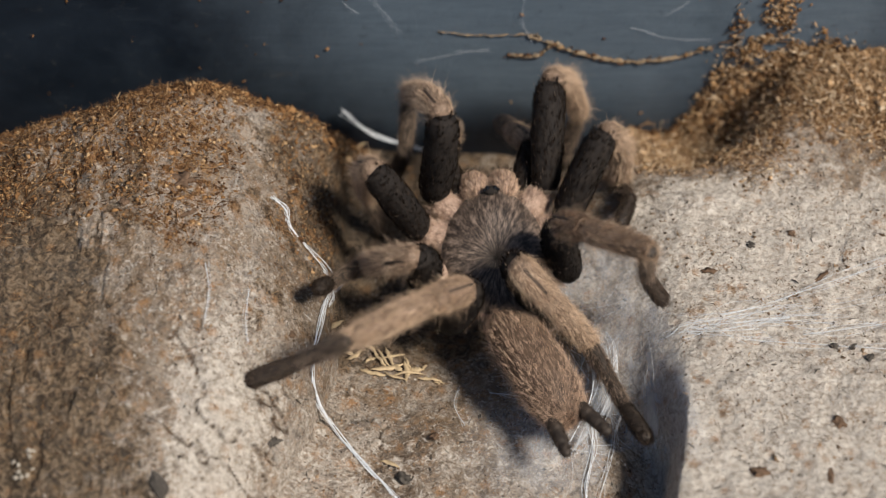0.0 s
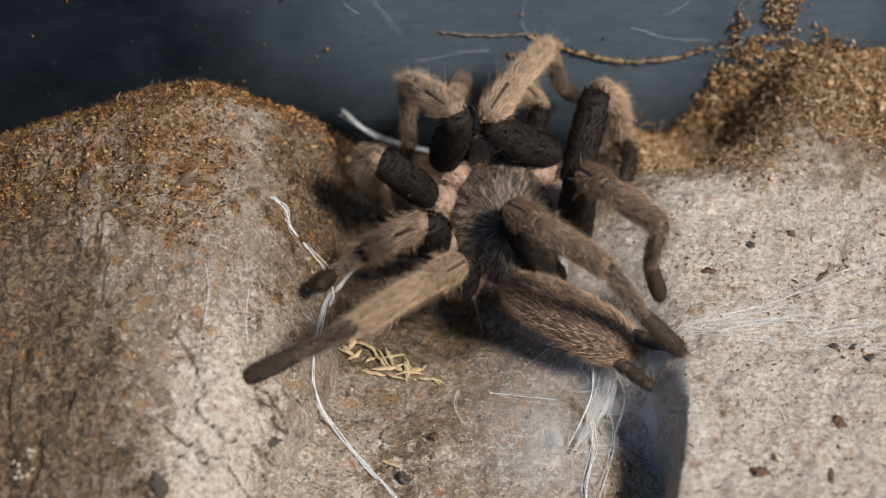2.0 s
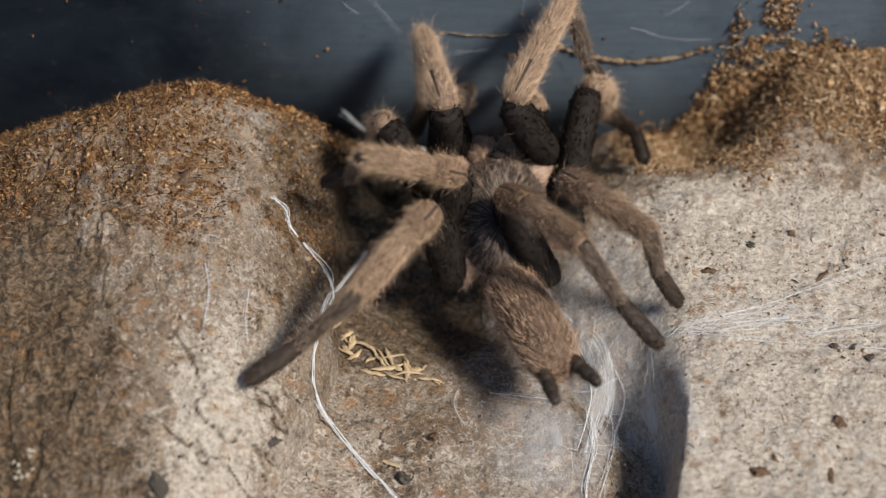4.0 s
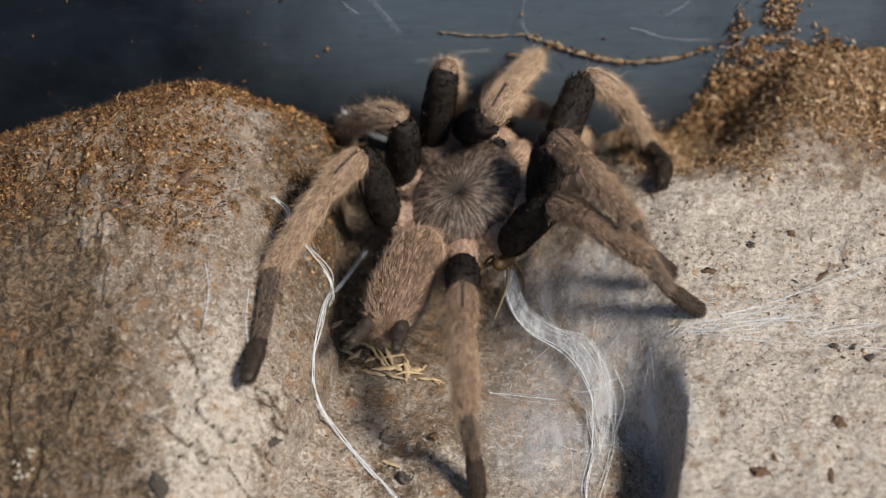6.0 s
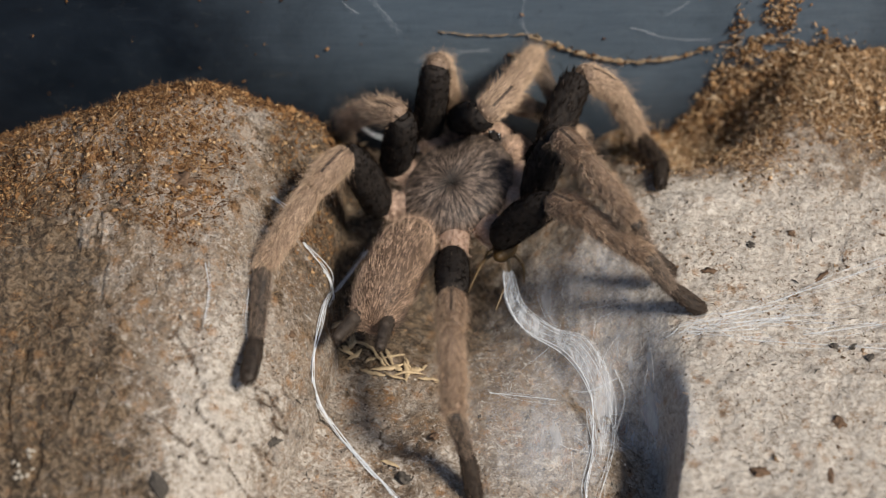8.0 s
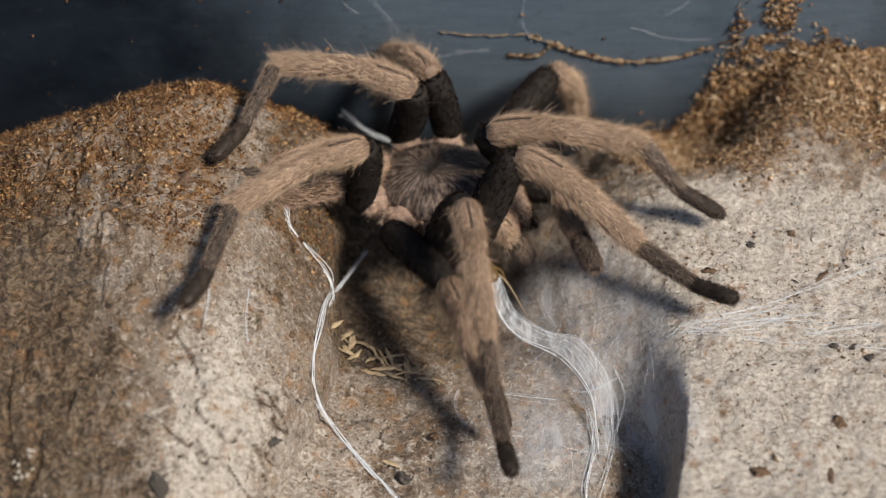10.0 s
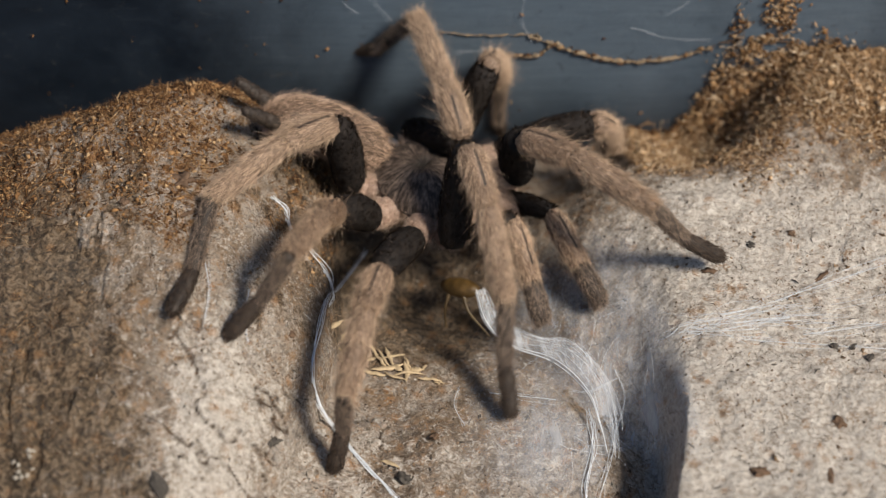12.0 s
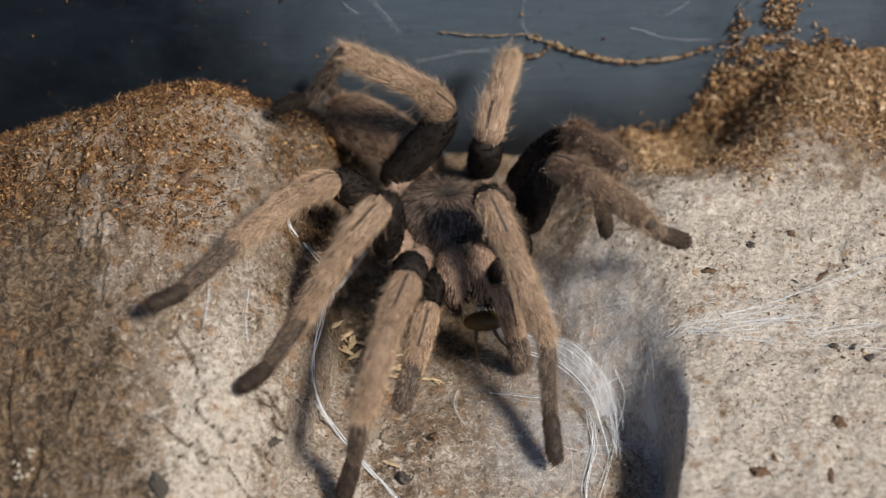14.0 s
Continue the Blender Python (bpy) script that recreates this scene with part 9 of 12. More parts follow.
    walk(MOVING["R2f"], [
        (0, aim(14.3, 5.4, -0.9, 22.5, 19.3, 11.7, 19)), (0.3, aim(14.3, 5.4, -0.9, 24.3, 23.1, 1.9, 25)), (0.5, aim(14.3, 5.4, -0.9, 24.4, 23, -3.7, 25)),
        (0.8, aim(14.3, 5.4, -0.9, 22.8, 23.8, 2.2, 32)), (1, aim(14.3, 5.4, -0.9, 21.7, 23.4, 5.4, 34)), (1.3, aim(14.3, 5.4, -0.9, 20.7, 24.2, 4.1, 34)),
        (1.5, aim(14.3, 5.4, -0.9, 20.2, 24.7, 2.9, 34)), (1.8, aim(14.3, 5.4, -0.9, 20.3, 24.8, 2, 33)), (2, aim(14.3, 5.4, -0.9, 20.5, 24.7, 1.9, 32)),
        (2.3, aim(14.3, 5.4, -0.9, 20.8, 24.5, 2.9, 32)), (2.5, aim(14.3, 5.4, -0.9, 21, 24.3, 3.4, 32)), (2.8, aim(14.3, 5.4, -0.9, 21.4, 24.2, 3, 32)),
        (3, aim(14.3, 5.4, -0.9, 21.4, 24.3, 2.7, 32)), (3.3, aim(14.3, 5.4, -0.9, 20.8, 24.2, 3.9, 34)), (3.5, aim(14.3, 5.4, -0.9, 20.5, 24.2, 4.4, 35)),
        (3.8, aim(14.3, 5.4, -0.9, 19.8, 24.2, 5.1, 36)), (4, aim(14.3, 5.4, -0.9, 18.3, 24, 6.9, 37)), (4.3, aim(14.3, 5.4, -0.9, 15.3, 15, 17.2, 34)),
        (4.5, aim(14.3, 5.4, -0.9, 12.7, 9.8, 19.1, 33)), (4.8, aim(14.3, 5.4, -0.9, 6.9, 9.6, 17.8, 39)), (5, aim(14.3, 5.4, -0.9, 8.7, 8.4, 18.6, 39)),
        (5.3, aim(14.3, 5.4, -0.9, 10.4, 6.6, 19.2, 38)), (5.5, aim(14.3, 5.4, -0.9, 4.6, 2.7, 16.9, 36)), (5.8, aim(14.3, 5.4, -0.9, 6.6, 7.9, 17.9, 16)),
        (6, aim(14.3, 5.4, -0.9, 15.5, 11.2, 18.7, 11)), (6.3, aim(14.3, 5.4, -0.9, 15.5, 11.9, 18.5, 12)), (6.5, aim(14.3, 5.4, -0.9, 15.5, 12.3, 18.4, 12)),
        (7, aim(14.3, 5.4, -0.9, 16, 12.4, 18.3, 12)), (7.5, aim(14.3, 5.4, -0.9, 16.9, 12, 18.3, 12)), (8, aim(14.3, 5.4, -0.9, 17.8, 11.4, 18.4, 11)),
        (8.2, aim(14.3, 5.4, -0.9, 19.2, 10.5, 18.3, 11)), (8.3, aim(14.3, 5.4, -0.9, 19.2, 10.2, 18.4, 12)), (8.5, aim(14.3, 5.4, -0.9, 18.4, 10.3, 18.6, 15)),
        (8.8, aim(14.3, 5.4, -0.9, 16.3, 10.8, 18.8, 23)), (9, aim(14.3, 5.4, -0.9, 14.7, 11.1, 18.8, 29)), (9.3, aim(14.3, 5.4, -0.9, 13.6, 10.7, 18.9, 36)),
        (9.5, aim(14.3, 5.4, -0.9, 13.7, 10.7, 18.9, 40)), (9.8, aim(14.3, 5.4, -0.9, 15.4, 12.2, 18.4, 44)), (10, aim(14.3, 5.4, -0.9, 17.8, 14.1, 17.4, 44)),
        (10.3, aim(14.3, 5.4, -0.9, 22.9, 16.9, 13.7, 43)), (10.5, aim(14.3, 5.4, -0.9, 26.4, 19.4, 8, 43)), (10.8, aim(14.3, 5.4, -0.9, 20.7, 14.7, 16.2, 47)),
        (11, aim(14.3, 5.4, -0.9, 19.7, 11, 18.1, 46)), (11.3, aim(14.3, 5.4, -0.9, 23.5, 10.7, 16.6, 24)), (11.5, aim(14.3, 5.4, -0.9, 27.1, 11, 14.1, 13)),
        (11.8, aim(14.3, 5.4, -0.9, 30.2, 10.7, 10.9, 14)), (12, aim(14.3, 5.4, -0.9, 30.9, 11.5, 9.5, 19)), (12.3, aim(14.3, 5.4, -0.9, 30.1, 13.9, 9.1, 30)),
        (12.5, aim(14.3, 5.4, -0.9, 29, 15.7, 8.9, 36)), (12.8, aim(14.3, 5.4, -0.9, 27.2, 16.8, 10.2, 40)), (13, aim(14.3, 5.4, -0.9, 26, 17.5, 10.8, 42)),
        (13.3, aim(14.3, 5.4, -0.9, 25.2, 17.8, 11.3, 46)), (13.5, aim(14.3, 5.4, -0.9, 24.3, 17.8, 12, 48)), (13.8, aim(14.3, 5.4, -0.9, 12.6, 9.7, 19.1, 46)),
        (14, aim(14.3, 5.4, -0.9, 15.1, 12.1, 18.4, 43)), ])
    walk(MOVING["R2t"], [
        (0, aim(24.7, 18.5, 1.2, 28.2, 17.2, -14.6, 19)), (0.3, aim(26.3, 20.9, -8.4, 29.4, 17.7, -24, 25)), (0.5, aim(26.7, 20.6, -13.9, 30.2, 17, -29.3, 25)),
        (0.8, aim(25.4, 23.1, -8.2, 29.4, 22, -23.9, 32)), (1, aim(24.6, 23.7, -5, 29, 24.2, -20.6, 34)), (1.3, aim(23.5, 23.7, -6.3, 27.7, 22.9, -21.9, 34)),
        (1.5, aim(22.9, 23.5, -7.5, 27.1, 21.7, -23, 34)), (1.8, aim(23.3, 22.7, -8.2, 27.8, 19.7, -23.4, 33)), (2, aim(23.7, 22.3, -8.1, 28.4, 18.7, -23.2, 32)),
        (2.3, aim(24.1, 22.5, -7.2, 29.1, 19.6, -22.3, 32)), (2.5, aim(24.4, 22.6, -6.7, 29.6, 20.1, -21.8, 32)), (2.8, aim(25, 22.4, -7, 30.5, 19.5, -22, 32)),
        (3, aim(25.2, 22.3, -7.3, 30.8, 19.4, -22.2, 32)), (3.3, aim(24.8, 22.9, -6.1, 30.7, 21, -21, 34)), (3.5, aim(24.5, 23.7, -5.6, 30.3, 22.9, -20.7, 35)),
        (3.8, aim(23.2, 25.2, -5.1, 28.3, 26.6, -20.4, 36)), (4, aim(20.7, 26.2, -3.4, 24.3, 29.7, -18.8, 37)), (4.3, aim(14.7, 20, 7.7, 13.9, 27.5, -6.7, 34)),
        (4.5, aim(13, 15.3, 9.8, 13.5, 23.7, -4.1, 33)), (4.8, aim(16.5, 10, 12.8, 30.8, 10.6, 5.2, 39)), (5, aim(17.7, 9.8, 12.7, 31.1, 11.9, 3.9, 39)),
        (5.3, aim(18.7, 9.7, 12.9, 31.1, 14.2, 3.6, 38)), (5.5, aim(12.8, 8.9, 13.8, 25.1, 18.3, 9.2, 36)), (5.8, aim(17.4, 7.6, 18.3, 33.6, 7, 18.9, 16)),
        (6, aim(25.6, 7.7, 20.5, 40.7, 2.5, 23.1, 11)), (6.3, aim(25.5, 8.4, 20.1, 40.7, 3, 22.6, 12)), (6.5, aim(25.5, 8.7, 19.9, 40.6, 3.3, 22.3, 12)),
        (7, aim(26.1, 8.8, 19.9, 41.1, 3.3, 22.2, 12)), (7.5, aim(27, 8.4, 19.9, 42.1, 3, 22.3, 12)), (8, aim(27.9, 7.9, 20, 43, 2.6, 22.3, 11)),
        (8.2, aim(29.2, 6.9, 20.5, 44.1, 1.5, 23.7, 11)), (8.3, aim(29.1, 7.1, 21.1, 44.1, 2.3, 25.2, 12)), (8.5, aim(28.4, 8, 22.1, 43.3, 4.6, 27.4, 15)),
        (8.8, aim(26.4, 10.3, 22.7, 41.4, 9.7, 28.6, 23)), (9, aim(24.8, 12.2, 22.4, 40, 13.8, 27.9, 29)), (9.3, aim(23.6, 13.8, 21.2, 38.8, 18.5, 24.8, 36)),
        (9.5, aim(23.5, 15.1, 19.8, 38.3, 21.7, 21.1, 40)), (9.8, aim(24.6, 17.7, 16.8, 38.3, 25.9, 14.3, 44)), (10, aim(26.5, 19.5, 14.3, 39.7, 27.7, 9.6, 44)),
        (10.3, aim(31.6, 21.9, 9.7, 44.7, 29.4, 3.8, 43)), (10.5, aim(35.3, 25.4, 9, 48.6, 34.4, 10.5, 43)), (10.8, aim(28.7, 20.9, 12.5, 40.9, 30.2, 7, 47)),
        (11, aim(26.6, 17.2, 12.5, 36.9, 26.5, 4.1, 46)), (11.3, aim(32.1, 14.2, 11.1, 45.1, 19.5, 2.9, 24)), (11.5, aim(36.7, 12.9, 9.5, 51, 15.7, 2.5, 13)),
        (11.8, aim(40.3, 13.6, 8.4, 55.4, 17.8, 4.5, 14)), (12, aim(40.7, 15.6, 7.6, 55.4, 21.8, 4.8, 19)), (12.3, aim(38.2, 20.8, 7.2, 50.3, 31.2, 4.4, 30)),
        (12.5, aim(36, 23.7, 6.9, 46.5, 35.7, 3.8, 36)), (12.8, aim(33.8, 25.1, 8.1, 43.6, 37.6, 4.8, 40)), (13, aim(32.3, 26, 8.7, 41.8, 38.7, 5.5, 42)),
        (13.3, aim(31, 26.6, 9.2, 39.8, 39.8, 5.9, 46)), (13.5, aim(29.8, 26.8, 9.7, 38, 40.3, 6.3, 48)), (13.8, aim(19.7, 15.3, 13.2, 30.4, 23.7, 4.4, 46)),
        (14, aim(22.4, 15.6, 11.3, 33.3, 20.8, 0.5, 43)), ])
    walk(MOVING["R2m"], [
        (0, aim(28.2, 17.2, -14.6, 25, 3.3, 2.1, 19)), (0.3, aim(29.4, 17.7, -24, 26.6, 5.5, -5.9, 25)), (0.5, aim(30.2, 17, -29.3, 27.5, 6, -10.5, 25)),
        (0.8, aim(29.4, 22, -23.9, 26.6, 8.6, -6.7, 32)), (1, aim(29, 24.2, -20.6, 26.1, 9.6, -4.4, 34)), (1.3, aim(27.7, 22.9, -21.9, 25.7, 8.6, -5.3, 34)),
        (1.5, aim(27.1, 21.7, -23, 25.5, 7.9, -5.9, 34)), (1.8, aim(27.8, 19.7, -23.4, 25.5, 7.3, -5.4, 33)), (2, aim(28.4, 18.7, -23.2, 25.5, 6.8, -4.8, 32)),
        (2.3, aim(29.1, 19.6, -22.3, 25.7, 7, -4.6, 32)), (2.5, aim(29.6, 20.1, -21.8, 25.7, 7.2, -4.4, 32)), (2.8, aim(30.5, 19.5, -22, 25.6, 7.1, -4.5, 32)),
        (3, aim(30.8, 19.4, -22.2, 25.5, 7.2, -4.7, 32)), (3.3, aim(30.7, 21, -21, 26.1, 8.6, -3.5, 34)), (3.5, aim(30.3, 22.9, -20.7, 27.1, 9.7, -3.4, 35)),
        (3.8, aim(28.3, 26.6, -20.4, 29.1, 11.6, -4.3, 36)), (4, aim(24.3, 29.7, -18.8, 30.5, 13.2, -5.6, 37)), (4.3, aim(13.9, 27.5, -6.7, 32.5, 15.8, -8.5, 34)),
        (4.5, aim(13.5, 23.7, -4.1, 33.7, 17.8, -10.7, 33)), (4.8, aim(30.8, 10.6, 5.2, 34.9, 20.8, -13.8, 39)), (5, aim(31.1, 11.9, 3.9, 35.5, 22.6, -14.8, 39)),
        (5.3, aim(31.1, 14.2, 3.6, 36.1, 24.1, -15.4, 38)), (5.5, aim(25.1, 18.3, 9.2, 34.3, 21.1, -10.7, 36)), (5.8, aim(33.6, 7, 18.9, 40, 9.9, -2, 16)),
        (6, aim(40.7, 2.5, 23.1, 45.5, 6.9, 2.1, 11)), (6.3, aim(40.7, 3, 22.6, 45.4, 7.1, 1.5, 12)), (6.5, aim(40.6, 3.3, 22.3, 45.4, 7.2, 1.2, 12)),
        (7, aim(41.1, 3.3, 22.2, 46, 7.4, 1.2, 12)), (7.5, aim(42.1, 3, 22.3, 46.8, 7.5, 1.2, 12)), (8, aim(43, 2.6, 22.3, 47.5, 7.8, 1.4, 11)),
        (8.2, aim(44.1, 1.5, 23.7, 47.8, 8, 3, 11)), (8.3, aim(44.1, 2.3, 25.2, 47.9, 8.9, 4.5, 12)), (8.5, aim(43.3, 4.6, 27.4, 47.3, 11.5, 6.8, 15)),
        (8.8, aim(41.4, 9.7, 28.6, 45, 16.4, 7.9, 23)), (9, aim(40, 13.8, 27.9, 42.9, 20.1, 7, 29)), (9.3, aim(38.8, 18.5, 24.8, 41.4, 23.8, 3.6, 36)),
        (9.5, aim(38.3, 21.7, 21.1, 40.8, 26.4, -0.3, 40)), (9.8, aim(38.3, 25.9, 14.3, 41.4, 30.4, -7, 44)), (10, aim(39.7, 27.7, 9.6, 43.2, 32.1, -11.7, 44)),
        (10.3, aim(44.7, 29.4, 3.8, 48, 33.2, -17.6, 43)), (10.5, aim(48.6, 34.4, 10.5, 49.7, 36.1, -11.4, 43)), (10.8, aim(40.9, 30.2, 7, 43.9, 34.1, -14.4, 47)),
        (11, aim(36.9, 26.5, 4.1, 41, 32.2, -16.8, 46)), (11.3, aim(45.1, 19.5, 2.9, 52.8, 20, -17.7, 24)), (11.5, aim(51, 15.7, 2.5, 59.7, 12.9, -17.5, 13)),
        (11.8, aim(55.4, 17.8, 4.5, 60.3, 14.4, -16.7, 14)), (12, aim(55.4, 21.8, 4.8, 58.6, 18.7, -16.7, 19)), (12.3, aim(50.3, 31.2, 4.4, 53.2, 29.1, -17.4, 30)),
        (12.5, aim(46.5, 35.7, 3.8, 49.1, 33.9, -17.9, 36)), (12.8, aim(43.6, 37.6, 4.8, 45.8, 35.2, -16.9, 40)), (13, aim(41.8, 38.7, 5.5, 44.1, 36.5, -16.3, 42)),
        (13.3, aim(39.8, 39.8, 5.9, 42.3, 39, -15.9, 46)), (13.5, aim(38, 40.3, 6.3, 40.6, 40.8, -15.6, 48)), (13.8, aim(30.4, 23.7, 4.4, 44, 39, -3.6, 46)),
        (14, aim(33.3, 20.8, 0.5, 47.1, 37.8, 2.8, 43)), ])
    walk(MOVING["R3f"], [
        (0, aim(14.3, -5.2, -0.9, 10.9, -0.4, 16.6, -26)), (0.3, aim(14.3, -5.2, -0.9, 12.4, 1.6, 16.2, -29)), (0.5, aim(14.3, -5.2, -0.9, 13.8, 2.6, 15.9, -30)),
        (0.8, aim(14.3, -5.2, -0.9, 14.4, 2.3, 16, -30)), (1, aim(14.3, -5.2, -0.9, 14.5, 2.1, 16.1, -30)), (1.3, aim(14.3, -5.2, -0.9, 15, 3.2, 15.6, -28)),
        (1.5, aim(14.3, -5.2, -0.9, 15.2, 4.2, 15, -27)), (1.8, aim(14.3, -5.2, -0.9, 15.1, 5.6, 14.1, -25)), (2, aim(14.3, -5.2, -0.9, 14.9, 6.1, 13.7, -26)),
        (2.3, aim(14.3, -5.2, -0.9, 14.3, 5.4, 14.2, -31)), (2.5, aim(14.3, -5.2, -0.9, 13.6, 5, 14.5, -34)), (2.8, aim(14.3, -5.2, -0.9, 12.2, 5.1, 14.3, -36)),
        (3, aim(14.3, -5.2, -0.9, 11.4, 5.1, 14.2, -37)), (3.3, aim(14.3, -5.2, -0.9, 10.9, 4.5, 14.5, -37)), (3.5, aim(14.3, -5.2, -0.9, 10.8, 3.9, 14.8, -36)),
        (3.8, aim(14.3, -5.2, -0.9, 10.9, 2.5, 15.6, -34)), (4, aim(14.3, -5.2, -0.9, 11.3, 1.4, 16.1, -33)), (4.3, aim(14.3, -5.2, -0.9, 12.3, -0.4, 16.9, -30)),
        (4.5, aim(14.3, -5.2, -0.9, 13.4, -1.6, 17.2, -27)), (4.8, aim(14.3, -5.2, -0.9, 15.3, -3.3, 17.5, -24)), (5, aim(14.3, -5.2, -0.9, 16.6, -4.2, 17.4, -22)),
        (5.3, aim(14.3, -5.2, -0.9, 18.2, -5.3, 17.2, -20)), (5.5, aim(14.3, -5.2, -0.9, 19.3, -5.8, 16.9, -18)), (5.8, aim(14.3, -5.2, -0.9, 21.7, -1.2, 15.6, 1)),
        (6, aim(14.3, -5.2, -0.9, 22.3, 1.3, 14.5, 11)), (6.3, aim(14.3, -5.2, -0.9, 22.2, 1.3, 14.5, 11)), (6.5, aim(14.3, -5.2, -0.9, 22.2, 1.3, 14.5, 11)),
        (7, aim(14.3, -5.2, -0.9, 22.6, 1.4, 14.3, 11)), (7.5, aim(14.3, -5.2, -0.9, 23.4, 1.3, 13.8, 11)), (8, aim(14.3, -5.2, -0.9, 23.9, 1.1, 13.6, 12)),
        (8.2, aim(14.3, -5.2, -0.9, 18.3, -3.9, 17.1, 12)), (8.3, aim(14.3, -5.2, -0.9, 17.1, -4.5, 17.4, 12)), (8.5, aim(14.3, -5.2, -0.9, 15.2, -5, 17.6, 14)),
        (8.8, aim(14.3, -5.2, -0.9, 13.1, -4.5, 17.5, 20)), (9, aim(14.3, -5.2, -0.9, 11.5, -3.9, 17.3, 26)), (9.3, aim(14.3, -5.2, -0.9, 13.6, -0.7, 17, 34)),
        (9.5, aim(14.3, -5.2, -0.9, 16.6, 5.1, 14.3, 40)), (9.8, aim(14.3, -5.2, -0.9, 19.3, 11.8, 4.5, 46)), (10, aim(14.3, -5.2, -0.9, 22.5, 11.4, -1.1, 45)),
        (10.3, aim(14.3, -5.2, -0.9, 15.9, 1, -18.3, 37)), (10.5, aim(14.3, -5.2, -0.9, 24.9, 5.3, 10, 29)), (10.8, aim(14.3, -5.2, -0.9, 22.4, 0.1, 14.8, 7)),
        (11, aim(14.3, -5.2, -0.9, 21.6, -3.2, 16, -3)), (11.3, aim(14.3, -5.2, -0.9, 22.1, -5.7, 15.9, -9)), (11.5, aim(14.3, -5.2, -0.9, 27.8, -5.5, 11.7, -9)),
        (11.8, aim(14.3, -5.2, -0.9, 27.3, -4.1, 12.2, -5)), (12, aim(14.3, -5.2, -0.9, 26.3, -2.6, 12.9, 1)), (12.3, aim(14.3, -5.2, -0.9, 11.4, -0.8, 16.8, 6)),
        (12.5, aim(14.3, -5.2, -0.9, 15.5, -2.4, 17.4, 6)), (12.8, aim(14.3, -5.2, -0.9, 16.8, -3.8, 17.4, 6)), (13, aim(14.3, -5.2, -0.9, 23.7, -2.4, 14.8, 8)),
        (13.3, aim(14.3, -5.2, -0.9, 22.8, -2.7, 15.3, 16)), (13.5, aim(14.3, -5.2, -0.9, 23.8, -1.7, 14.6, 20)), (13.8, aim(14.3, -5.2, -0.9, 22.9, -0.1, 14.7, 26)),
        (14, aim(14.3, -5.2, -0.9, 22.4, 0.2, 14.8, 28)), ])
